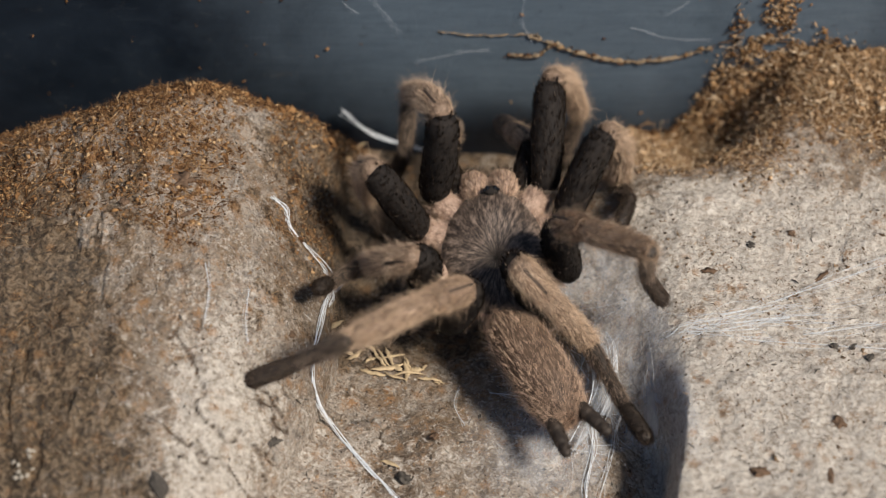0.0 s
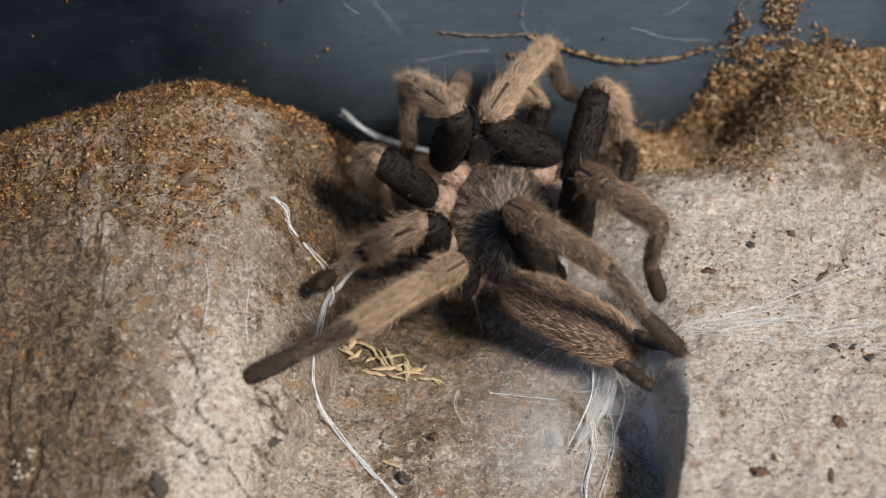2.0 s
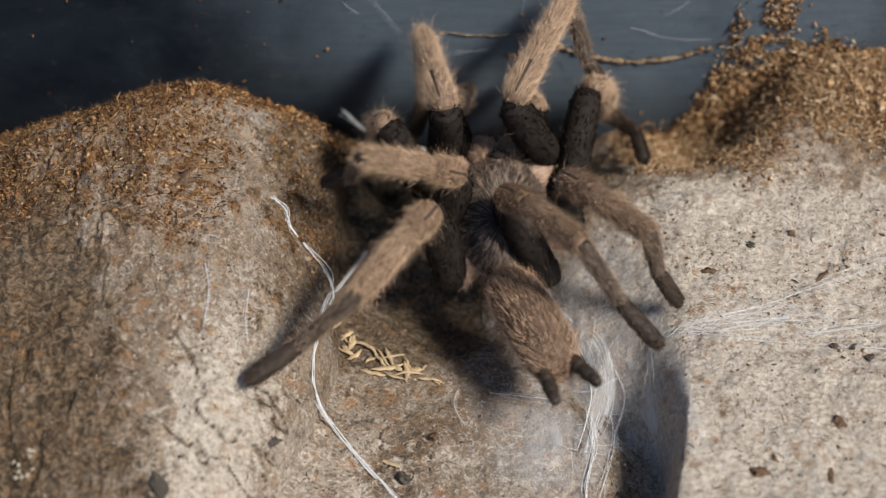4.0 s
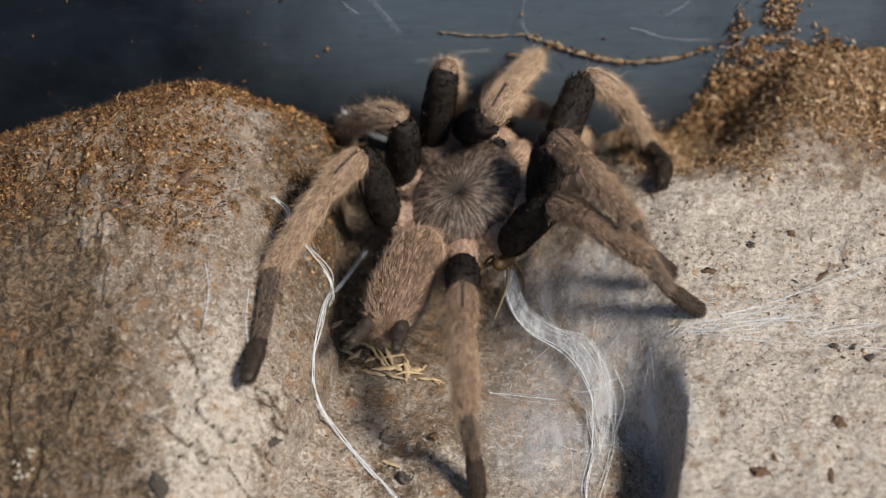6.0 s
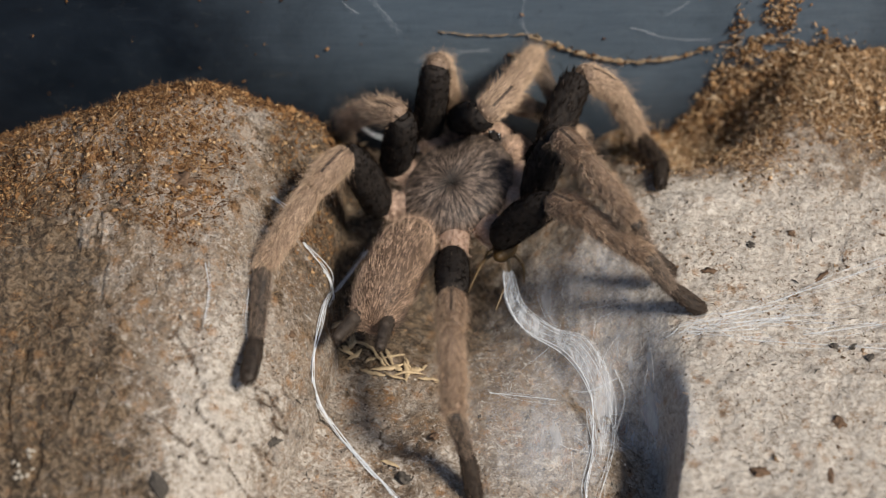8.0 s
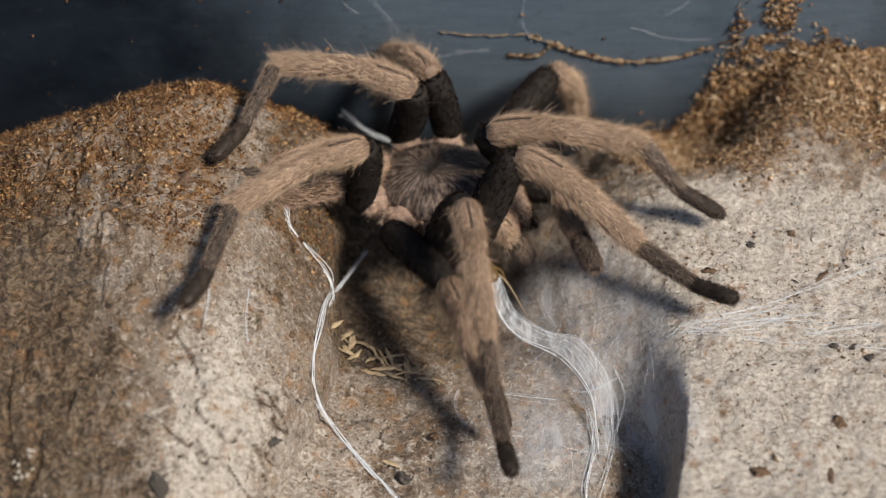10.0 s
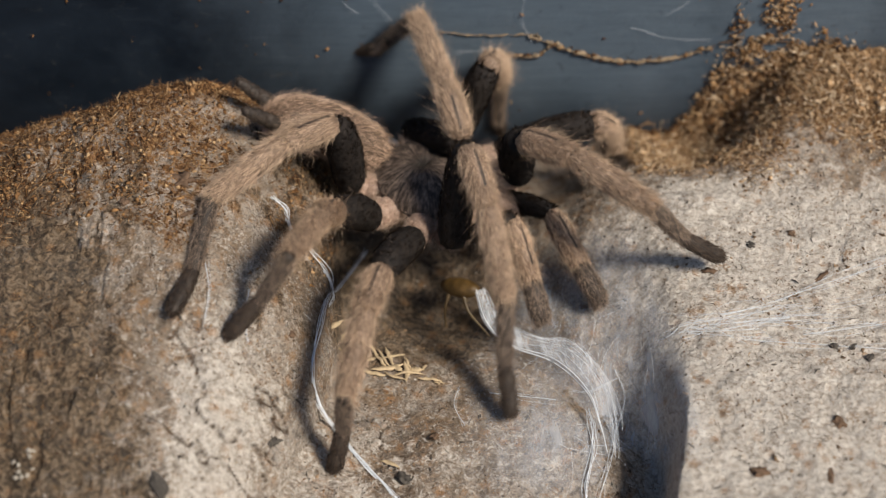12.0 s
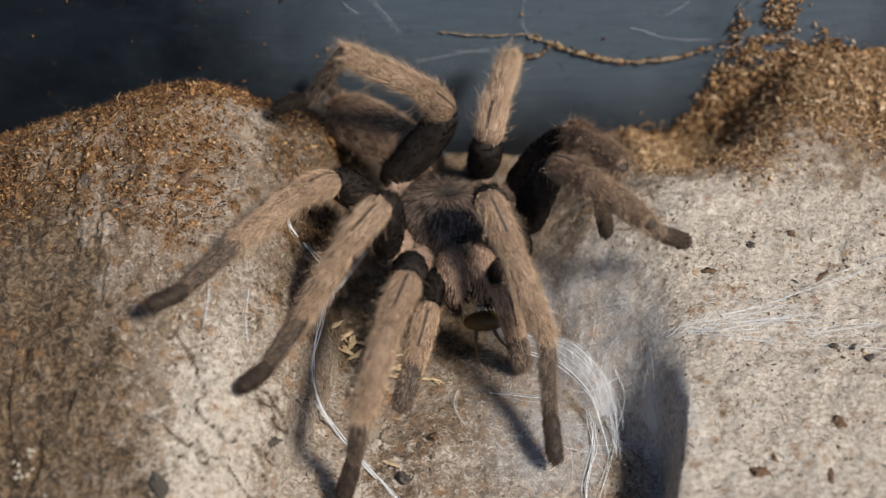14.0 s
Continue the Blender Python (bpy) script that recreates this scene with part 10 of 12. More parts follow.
    walk(MOVING["R3t"], [
        (0, aim(16.4, -4.8, 23.5, 24.6, -11.3, 33.7, -26)), (0.3, aim(17.7, -3.4, 22.8, 25.7, -10.8, 32.6, -29)), (0.5, aim(18.9, -2.7, 22.4, 26.5, -10.6, 32.2, -30)),
        (0.8, aim(19.2, -3.7, 22.1, 26.5, -12.6, 31.2, -30)), (1, aim(19.3, -4.3, 21.9, 26.4, -13.7, 30.6, -30)), (1.3, aim(19.9, -3, 21.4, 27.2, -12.3, 30.1, -28)),
        (1.5, aim(20.1, -1.7, 21, 27.5, -10.7, 30, -27)), (1.8, aim(19.8, 0.2, 20.8, 26.8, -7.9, 30.8, -25)), (2, aim(19.4, 0.8, 20.7, 26, -7.1, 31.1, -26)),
        (2.3, aim(18.5, -0.5, 20.8, 24.8, -9.4, 30.7, -31)), (2.5, aim(17.7, -1.3, 20.8, 23.9, -10.8, 30.3, -34)), (2.8, aim(16.3, -1.2, 20.7, 22.5, -10.6, 30.1, -36)),
        (3, aim(15.6, -1.1, 20.6, 21.9, -10.3, 30.1, -37)), (3.3, aim(15.4, -1.6, 20.7, 22, -10.8, 30, -37)), (3.5, aim(15.5, -2.3, 20.9, 22.5, -11.4, 29.9, -36)),
        (3.8, aim(16.1, -3.6, 21.2, 24, -12.8, 29.5, -34)), (4, aim(16.9, -4.7, 21.3, 25.4, -13.9, 29, -33)), (4.3, aim(18.7, -6.4, 21.3, 28.2, -15.5, 28, -30)),
        (4.5, aim(20.2, -7.5, 21.2, 30.3, -16.3, 27.1, -27)), (4.8, aim(22.7, -8.8, 20.7, 33.7, -17.1, 25.6, -24)), (5, aim(24.3, -9.5, 20.4, 35.9, -17.4, 24.8, -22)),
        (5.3, aim(26.3, -10.1, 19.9, 38.5, -17.3, 23.9, -20)), (5.5, aim(27.6, -10.2, 19.6, 40.1, -16.8, 23.7, -18)), (5.8, aim(30.9, -3.4, 17.9, 44.8, -6.6, 21.5, 1)),
        (6, aim(31.8, 0.3, 16.6, 46.1, -1.1, 19.8, 11)), (6.3, aim(31.8, 0.6, 16.4, 46.2, -0.5, 19.3, 11)), (6.5, aim(31.8, 0.7, 16.3, 46.2, -0.2, 19.1, 11)),
        (7, aim(32.2, 0.8, 16.1, 46.6, 0, 18.9, 11)), (7.5, aim(33, 0.7, 15.8, 47.4, -0.1, 18.7, 11)), (8, aim(33.5, 0.6, 15.6, 47.9, -0.2, 18.5, 12)),
        (8.2, aim(28.1, -2.8, 16.9, 42.7, -1.2, 16.5, 12)), (8.3, aim(26.8, -3.2, 17.3, 41.4, -1.3, 17.1, 12)), (8.5, aim(24.9, -3.4, 18.2, 39.3, -1.1, 19.1, 14)),
        (8.8, aim(22.6, -2, 18.5, 36.8, 1.7, 19.8, 20)), (9, aim(20.5, -0.2, 17.2, 34.1, 5.3, 16.9, 26)), (9.3, aim(21.2, 4.4, 13.5, 32.6, 12.1, 8.3, 34)),
        (9.5, aim(23.5, 10.1, 9.5, 33.8, 17.7, 2.3, 40)), (9.8, aim(26.3, 17.4, 0.5, 36.8, 25.8, -5.5, 46)), (10, aim(29.5, 18, -3, 39.9, 28.1, -5.7, 45)),
        (10.3, aim(22.9, 7.4, -20.7, 33.5, 17, -24.3, 37)), (10.5, aim(30.4, 8.5, 2.5, 38.6, 13.3, -8.7, 29)), (10.8, aim(30.1, -2.1, 9.1, 41.5, -5.3, 0.5, 7)),
        (11, aim(29.6, -7.1, 11.8, 41.5, -12.9, 5.5, -3)), (11.3, aim(31.5, -4.2, 18.2, 45.6, -2, 21.6, -9)), (11.5, aim(36.2, -2.8, 16.1, 48.7, 1.2, 22.7, -9)),
        (11.8, aim(35.5, -1.3, 16.8, 47.8, 3, 23.6, -5)), (12, aim(34.5, 0.4, 17.4, 46.7, 5, 24.1, 1)), (12.3, aim(21.1, -1.6, 16.2, 35.7, -2.9, 15.4, 6)),
        (12.5, aim(24.8, -4, 14.7, 38.8, -6.4, 10.8, 6)), (12.8, aim(26.2, -1, 17.9, 40.3, 3.1, 18.8, 6)), (13, aim(32, 2.1, 17.5, 44.4, 8.8, 21.7, 8)),
        (13.3, aim(31.4, 1.8, 16.9, 44.2, 8.6, 19.3, 16)), (13.5, aim(32.5, 2.6, 15.4, 45.7, 9, 16.7, 20)), (13.8, aim(31.4, 4.7, 14.9, 44.2, 12, 15.2, 26)),
        (14, aim(30.8, 5.3, 14.8, 43.4, 12.9, 14.9, 28)), ])
    walk(MOVING["R3m"], [
        (0, aim(24.6, -11.3, 33.7, 30, -15.7, 12.8, -26)), (0.3, aim(25.7, -10.8, 32.6, 30.3, -18.3, 12.5, -29)), (0.5, aim(26.5, -10.6, 32.2, 30.6, -19.9, 12.6, -30)),
        (0.8, aim(26.5, -12.6, 31.2, 29.5, -19.4, 10.4, -30)), (1, aim(26.4, -13.7, 30.6, 29, -19, 9.4, -30)), (1.3, aim(27.2, -12.3, 30.1, 30, -19.6, 9.5, -28)),
        (1.5, aim(27.5, -10.7, 30, 30.6, -19.7, 10.2, -27)), (1.8, aim(26.8, -7.9, 30.8, 29.1, -18.8, 11.9, -25)), (2, aim(26, -7.1, 31.1, 27.9, -18.7, 12.6, -26)),
        (2.3, aim(24.8, -9.4, 30.7, 26.8, -20.2, 11.6, -31)), (2.5, aim(23.9, -10.8, 30.3, 26.2, -21, 10.9, -34)), (2.8, aim(22.5, -10.6, 30.1, 25.3, -20.8, 10.9, -36)),
        (3, aim(21.9, -10.3, 30.1, 25.1, -20.6, 10.9, -37)), (3.3, aim(22, -10.8, 30, 26.1, -20.9, 10.9, -37)), (3.5, aim(22.5, -11.4, 29.9, 27.5, -21.2, 10.8, -36)),
        (3.8, aim(24, -12.8, 29.5, 30.5, -21.7, 10.5, -34)), (4, aim(25.4, -13.9, 29, 33.1, -21.9, 10, -33)), (4.3, aim(28.2, -15.5, 28, 37.4, -21.9, 9.1, -30)),
        (4.5, aim(30.3, -16.3, 27.1, 40.5, -21.5, 8.2, -27)), (4.8, aim(33.7, -17.1, 25.6, 44.9, -20.6, 7, -24)), (5, aim(35.9, -17.4, 24.8, 47.5, -19.8, 6.2, -22)),
        (5.3, aim(38.5, -17.3, 23.9, 50.5, -18.7, 5.6, -20)), (5.5, aim(40.1, -16.8, 23.7, 52.2, -18, 5.4, -18)), (5.8, aim(44.8, -6.6, 21.5, 54.6, -3.1, 2.1, 1)),
        (6, aim(46.1, -1.1, 19.8, 54.1, 4.4, 0, 11)), (6.3, aim(46.2, -0.5, 19.3, 54.1, 4.6, -0.6, 11)), (6.5, aim(46.2, -0.2, 19.1, 54.1, 4.7, -0.9, 11)),
        (7, aim(46.6, 0, 18.9, 54.6, 5, -1, 11)), (7.5, aim(47.4, -0.1, 18.7, 55.5, 5.4, -1, 11)), (8, aim(47.9, -0.2, 18.5, 56.1, 6.1, -0.9, 12)),
        (8.2, aim(42.7, -1.2, 16.5, 49.2, 6.8, -3, 12)), (8.3, aim(41.4, -1.3, 17.1, 47.6, 6.7, -2.4, 12)), (8.5, aim(39.3, -1.1, 19.1, 45.9, 7.7, 0.1, 14)),
        (8.8, aim(36.8, 1.7, 19.8, 46.1, 11.8, 2.7, 20)), (9, aim(34.1, 5.3, 16.9, 47.2, 16.6, 3.2, 26)), (9.3, aim(32.6, 12.1, 8.3, 49.9, 24.3, 2.4, 34)),
        (9.5, aim(33.8, 17.7, 2.3, 51.8, 30.4, 1.4, 40)), (9.8, aim(36.8, 25.8, -5.5, 54.4, 38.2, -0.9, 46)), (10, aim(39.9, 28.1, -5.7, 57.8, 40.2, -1.9, 45)),
        (10.3, aim(33.5, 17, -24.3, 52.2, 28.4, -24.5, 37)), (10.5, aim(38.6, 13.3, -8.7, 58.8, 21.8, -7.1, 29)), (10.8, aim(41.5, -5.3, 0.5, 61.5, -0.2, 8.1, 7)),
        (11, aim(41.5, -12.9, 5.5, 61.8, -9.8, 13.5, -3)), (11.3, aim(45.6, -2, 21.6, 59.4, -12.9, 8.3, -9)), (11.5, aim(48.7, 1.2, 22.7, 59.1, -12.1, 8.7, -9)),
        (11.8, aim(47.8, 3, 23.6, 58.7, -7.9, 7.8, -5)), (12, aim(46.7, 5, 24.1, 58.3, -3.3, 7.4, 1)), (12.3, aim(35.7, -2.9, 15.4, 57.3, 0.8, 12.6, 6)),
        (12.5, aim(38.8, -6.4, 10.8, 58.2, 1.9, 16.9, 6)), (12.8, aim(40.3, 3.1, 18.8, 61.6, 2.8, 13.1, 6)), (13, aim(44.4, 8.8, 21.7, 63.3, 5.5, 11.1, 8)),
        (13.3, aim(44.2, 8.6, 19.3, 64.9, 14.7, 15.2, 16)), (13.5, aim(45.7, 9, 16.7, 64.9, 19.7, 17.8, 20)), (13.8, aim(44.2, 12, 15.2, 62, 24.8, 16.7, 26)),
        (14, aim(43.4, 12.9, 14.9, 60.7, 26.4, 16.1, 28)), ])
    walk(MOVING["R4f"], [
        (0, aim(9.8, -14, -0.9, 1.9, -7, 17.2, -62)), (0.3, aim(9.8, -14, -0.9, 3.7, -5.4, 17.3, -61)), (0.5, aim(9.8, -14, -0.9, 4.9, -4.6, 17.2, -61)),
        (0.8, aim(9.8, -14, -0.9, 3.8, -5.7, 17.4, -62)), (1, aim(9.8, -14, -0.9, 2.9, -6.3, 17.4, -63)), (1.3, aim(9.8, -14, -0.9, -1, -0.7, 11.2, -55)),
        (1.5, aim(9.8, -14, -0.9, 2.5, -1.7, 14.5, -46)), (1.8, aim(9.8, -14, -0.9, 1.3, -0.3, 12.6, -39)), (2, aim(9.8, -14, -0.9, 0.8, 0.2, 11.6, -37)),
        (2.3, aim(9.8, -14, -0.9, 0.7, -0.2, 12, -44)), (2.5, aim(9.8, -14, -0.9, 0.6, -0.4, 12.2, -47)), (2.8, aim(9.8, -14, -0.9, -0.2, -0.3, 11.5, -51)),
        (3, aim(9.8, -14, -0.9, -0.7, -0.3, 11, -52)), (3.3, aim(9.8, -14, -0.9, -0.1, -0.4, 11.7, -50)), (3.5, aim(9.8, -14, -0.9, 0.1, -0.4, 11.8, -48)),
        (3.8, aim(9.8, -14, -0.9, 0.2, -0.4, 11.9, -46)), (4, aim(9.8, -14, -0.9, 0, -0.4, 11.7, -46)), (4.3, aim(9.8, -14, -0.9, -0.7, -0.4, 11.3, -47)),
        (4.5, aim(9.8, -14, -0.9, -1.4, -0.5, 10.7, -49)), (4.8, aim(9.8, -14, -0.9, -2.7, -0.7, 9.4, -54)), (5, aim(9.8, -14, -0.9, -3.7, -0.8, 8.3, -60)),
        (5.3, aim(9.8, -14, -0.9, -5.2, -1.3, 6.4, -72)), (5.5, aim(9.8, -14, -0.9, -4.8, -1.9, 8.2, -100)), (5.8, aim(9.8, -14, -0.9, 9.1, -18.7, 19.6, -62)),
        (6, aim(9.8, -14, -0.9, 20, -23.4, 14.9, -49)), (6.3, aim(9.8, -14, -0.9, 19.9, -23.5, 14.9, -49)), (6.5, aim(9.8, -14, -0.9, 19.8, -23.6, 14.9, -49)),
        (7, aim(9.8, -14, -0.9, 20.1, -23.9, 14.5, -49)), (7.5, aim(9.8, -14, -0.9, 20.9, -24.4, 13.6, -48)), (8, aim(9.8, -14, -0.9, 21.6, -25.5, 12.1, -46)),
        (8.2, aim(9.8, -14, -0.9, 20.8, -28.2, 10, -45)), (8.3, aim(9.8, -14, -0.9, 20.6, -27.6, 10.9, -43)), (8.5, aim(9.8, -14, -0.9, 20.6, -25.1, 13.2, -39)),
        (8.8, aim(9.8, -14, -0.9, 20.3, -18.7, 16.7, -29)), (9, aim(9.8, -14, -0.9, 19, -12.8, 17.9, -22)), (9.3, aim(9.8, -14, -0.9, 14.7, -6.1, 17.9, -14)),
        (9.5, aim(9.8, -14, -0.9, 12.5, -5.8, 18.2, -12)), (9.8, aim(9.8, -14, -0.9, 11.9, -7.5, 18.9, -10)), (10, aim(9.8, -14, -0.9, 12.7, -8.8, 19.2, -10)),
        (10.3, aim(9.8, -14, -0.9, 13.7, -9.6, 19.3, -12)), (10.5, aim(9.8, -14, -0.9, 13.2, -9.6, 19.4, -11)), (10.8, aim(9.8, -14, -0.9, 14.4, -10.3, 19.2, -10)),
        (11, aim(9.8, -14, -0.9, 15.1, -10.6, 19.1, -10)), (11.3, aim(9.8, -14, -0.9, 14.1, -11.7, 19.5, -11)), (11.5, aim(9.8, -14, -0.9, 13.5, -12.3, 19.7, -11)),
        (11.8, aim(9.8, -14, -0.9, 12.8, -12.7, 19.8, -8)), (12, aim(9.8, -14, -0.9, 12.8, -12.8, 19.9, -4)), (12.3, aim(9.8, -14, -0.9, 14.9, -14, 19.5, 5)),
        (12.5, aim(9.8, -14, -0.9, 16.2, -14.5, 19.1, 10)), (12.8, aim(9.8, -14, -0.9, 14.3, -15.4, 19.6, 11)), (13, aim(9.8, -14, -0.9, 13, -15.3, 19.8, 12)),
        (13.3, aim(9.8, -14, -0.9, 2.1, -11.4, 18.5, 7)), (13.5, aim(9.8, -14, -0.9, -2.9, -10.5, 15.5, -3)), (13.8, aim(9.8, -14, -0.9, -3.6, -12.2, 15.2, -26)),
        (14, aim(9.8, -14, -0.9, -2.6, -12.8, 16, -38)), ])
    walk(MOVING["R4t"], [
        (0, aim(8.1, -11.8, 9, 17.4, -18.9, -3.4, -62)), (0.3, aim(10, -11.7, 10.1, 19.4, -21.2, -0.6, -61)), (0.5, aim(11.2, -11.7, 10.9, 20.7, -22.3, 1.5, -61)),
        (0.8, aim(10.1, -11.2, 9.7, 19.5, -19.6, -1.8, -62)), (1, aim(9.3, -10.9, 9.1, 18.9, -17.9, -3.2, -63)), (1.3, aim(7.4, -7.7, 14.6, 19.9, -18.1, 19.7, -55)),
        (1.5, aim(9.4, -8.7, 20.3, 19.6, -19.2, 29.1, -46)), (1.8, aim(7.6, -6.4, 19.9, 17.1, -15.6, 30.8, -39)), (2, aim(6.6, -5.6, 19.4, 15.5, -14.4, 31.2, -37)),
        (2.3, aim(6, -6.8, 19.6, 14.1, -16.7, 31, -44)), (2.5, aim(5.6, -7.4, 19.7, 13.1, -17.9, 30.9, -47)), (2.8, aim(4.5, -6.8, 19.5, 11.4, -16.7, 31.6, -51)),
        (3, aim(3.9, -6.6, 19.3, 10.8, -16.1, 31.7, -52)), (3.3, aim(4.2, -6.3, 20.4, 10.7, -15.1, 33.6, -50)), (3.5, aim(4.4, -6.2, 20.6, 11, -15, 33.8, -48)),
        (3.8, aim(4.8, -6.5, 20.3, 11.8, -15.7, 32.9, -46)), (4, aim(5, -6.9, 19.7, 12.5, -16.6, 31.6, -46)), (4.3, aim(4.9, -7.7, 18.1, 13.3, -18.5, 28.3, -47)),
        (4.5, aim(4.6, -8.2, 16.6, 13.4, -19.9, 25.5, -49)), (4.8, aim(3.5, -9.1, 13.9, 12.8, -21.8, 20.6, -54)), (5, aim(2.4, -9.8, 12, 11.6, -23.1, 17.4, -60)),
        (5.3, aim(0.3, -10.8, 9.3, 8.6, -25.1, 13.7, -72)), (5.5, aim(-2.3, -12.2, 12.6, 1.3, -27.5, 19.2, -100)), (5.8, aim(15.5, -28.1, 20.1, 25.1, -42.2, 20.8, -62)),
        (6, aim(27.4, -31.8, 16.8, 38.5, -44.5, 19.7, -49)), (6.3, aim(27.1, -32, 17, 38, -44.8, 20.2, -49)), (6.5, aim(26.9, -32.2, 17.2, 37.6, -45.1, 20.6, -49)),
        (7, aim(27.3, -32.4, 16.8, 38.1, -45.3, 20.3, -49)), (7.5, aim(28.2, -32.8, 16, 39.2, -45.4, 19.5, -48)), (8, aim(29.2, -33.7, 14.5, 40.6, -45.9, 18, -46)),
        (8.2, aim(28.8, -36.1, 11.8, 40.8, -47.9, 14.6, -45)), (8.3, aim(28.7, -35.4, 12.9, 40.8, -47.1, 15.8, -43)), (8.5, aim(28.6, -32.8, 15.9, 40.6, -44.3, 19.9, -39)),
        (8.8, aim(27.8, -26.4, 20.5, 39.1, -37.9, 26.3, -29)), (9, aim(25.9, -20.8, 22.3, 36.2, -32.7, 28.7, -22)), (9.3, aim(21.4, -14.6, 21.6, 31.4, -27.4, 27, -14)),
        (9.5, aim(20.2, -13.8, 20.8, 31.7, -25.8, 24.7, -12)), (9.8, aim(21, -14.3, 20.1, 34.6, -24.5, 21.7, -10)), (10, aim(22.1, -15.2, 19.6, 36.3, -24.7, 20.1, -10)),
        (10.3, aim(23, -16.2, 18.4, 36.9, -26, 17, -12)), (10.5, aim(22.6, -16, 18.6, 36.7, -25.6, 17.4, -11)), (10.8, aim(24.1, -16.3, 18.3, 38.5, -25.3, 16.8, -10)),
        (11, aim(24.9, -16.5, 18.2, 39.5, -25.2, 16.8, -10)), (11.3, aim(24, -17.5, 18.6, 38.7, -26.1, 17.2, -11)), (11.5, aim(23.6, -17.6, 19.1, 38.8, -25.4, 18.1, -11)),
        (11.8, aim(23.2, -17.2, 19, 38.9, -24, 17.6, -8)), (12, aim(23.6, -16.3, 19, 39.8, -21.5, 17.6, -4)), (12.3, aim(26.3, -14.3, 18.8, 43.3, -14.8, 17.9, 5)),
        (12.5, aim(27.5, -12.9, 18.9, 44.4, -10.5, 18.6, 10)), (12.8, aim(25.3, -12.7, 20.2, 41.9, -8.5, 21.1, 11)), (13, aim(23.8, -11.8, 21, 39.9, -6.6, 22.8, 12)),
        (13.3, aim(13.2, -10.5, 20.9, 29.8, -9.1, 24.6, 7)), (13.5, aim(7.7, -11, 19.8, 23.5, -11.7, 26.3, -3)), (13.8, aim(4.9, -11.5, 22.8, 17.7, -10.5, 34.2, -26)),
        (14, aim(5.5, -12, 24, 17.6, -11, 36, -38)), ])
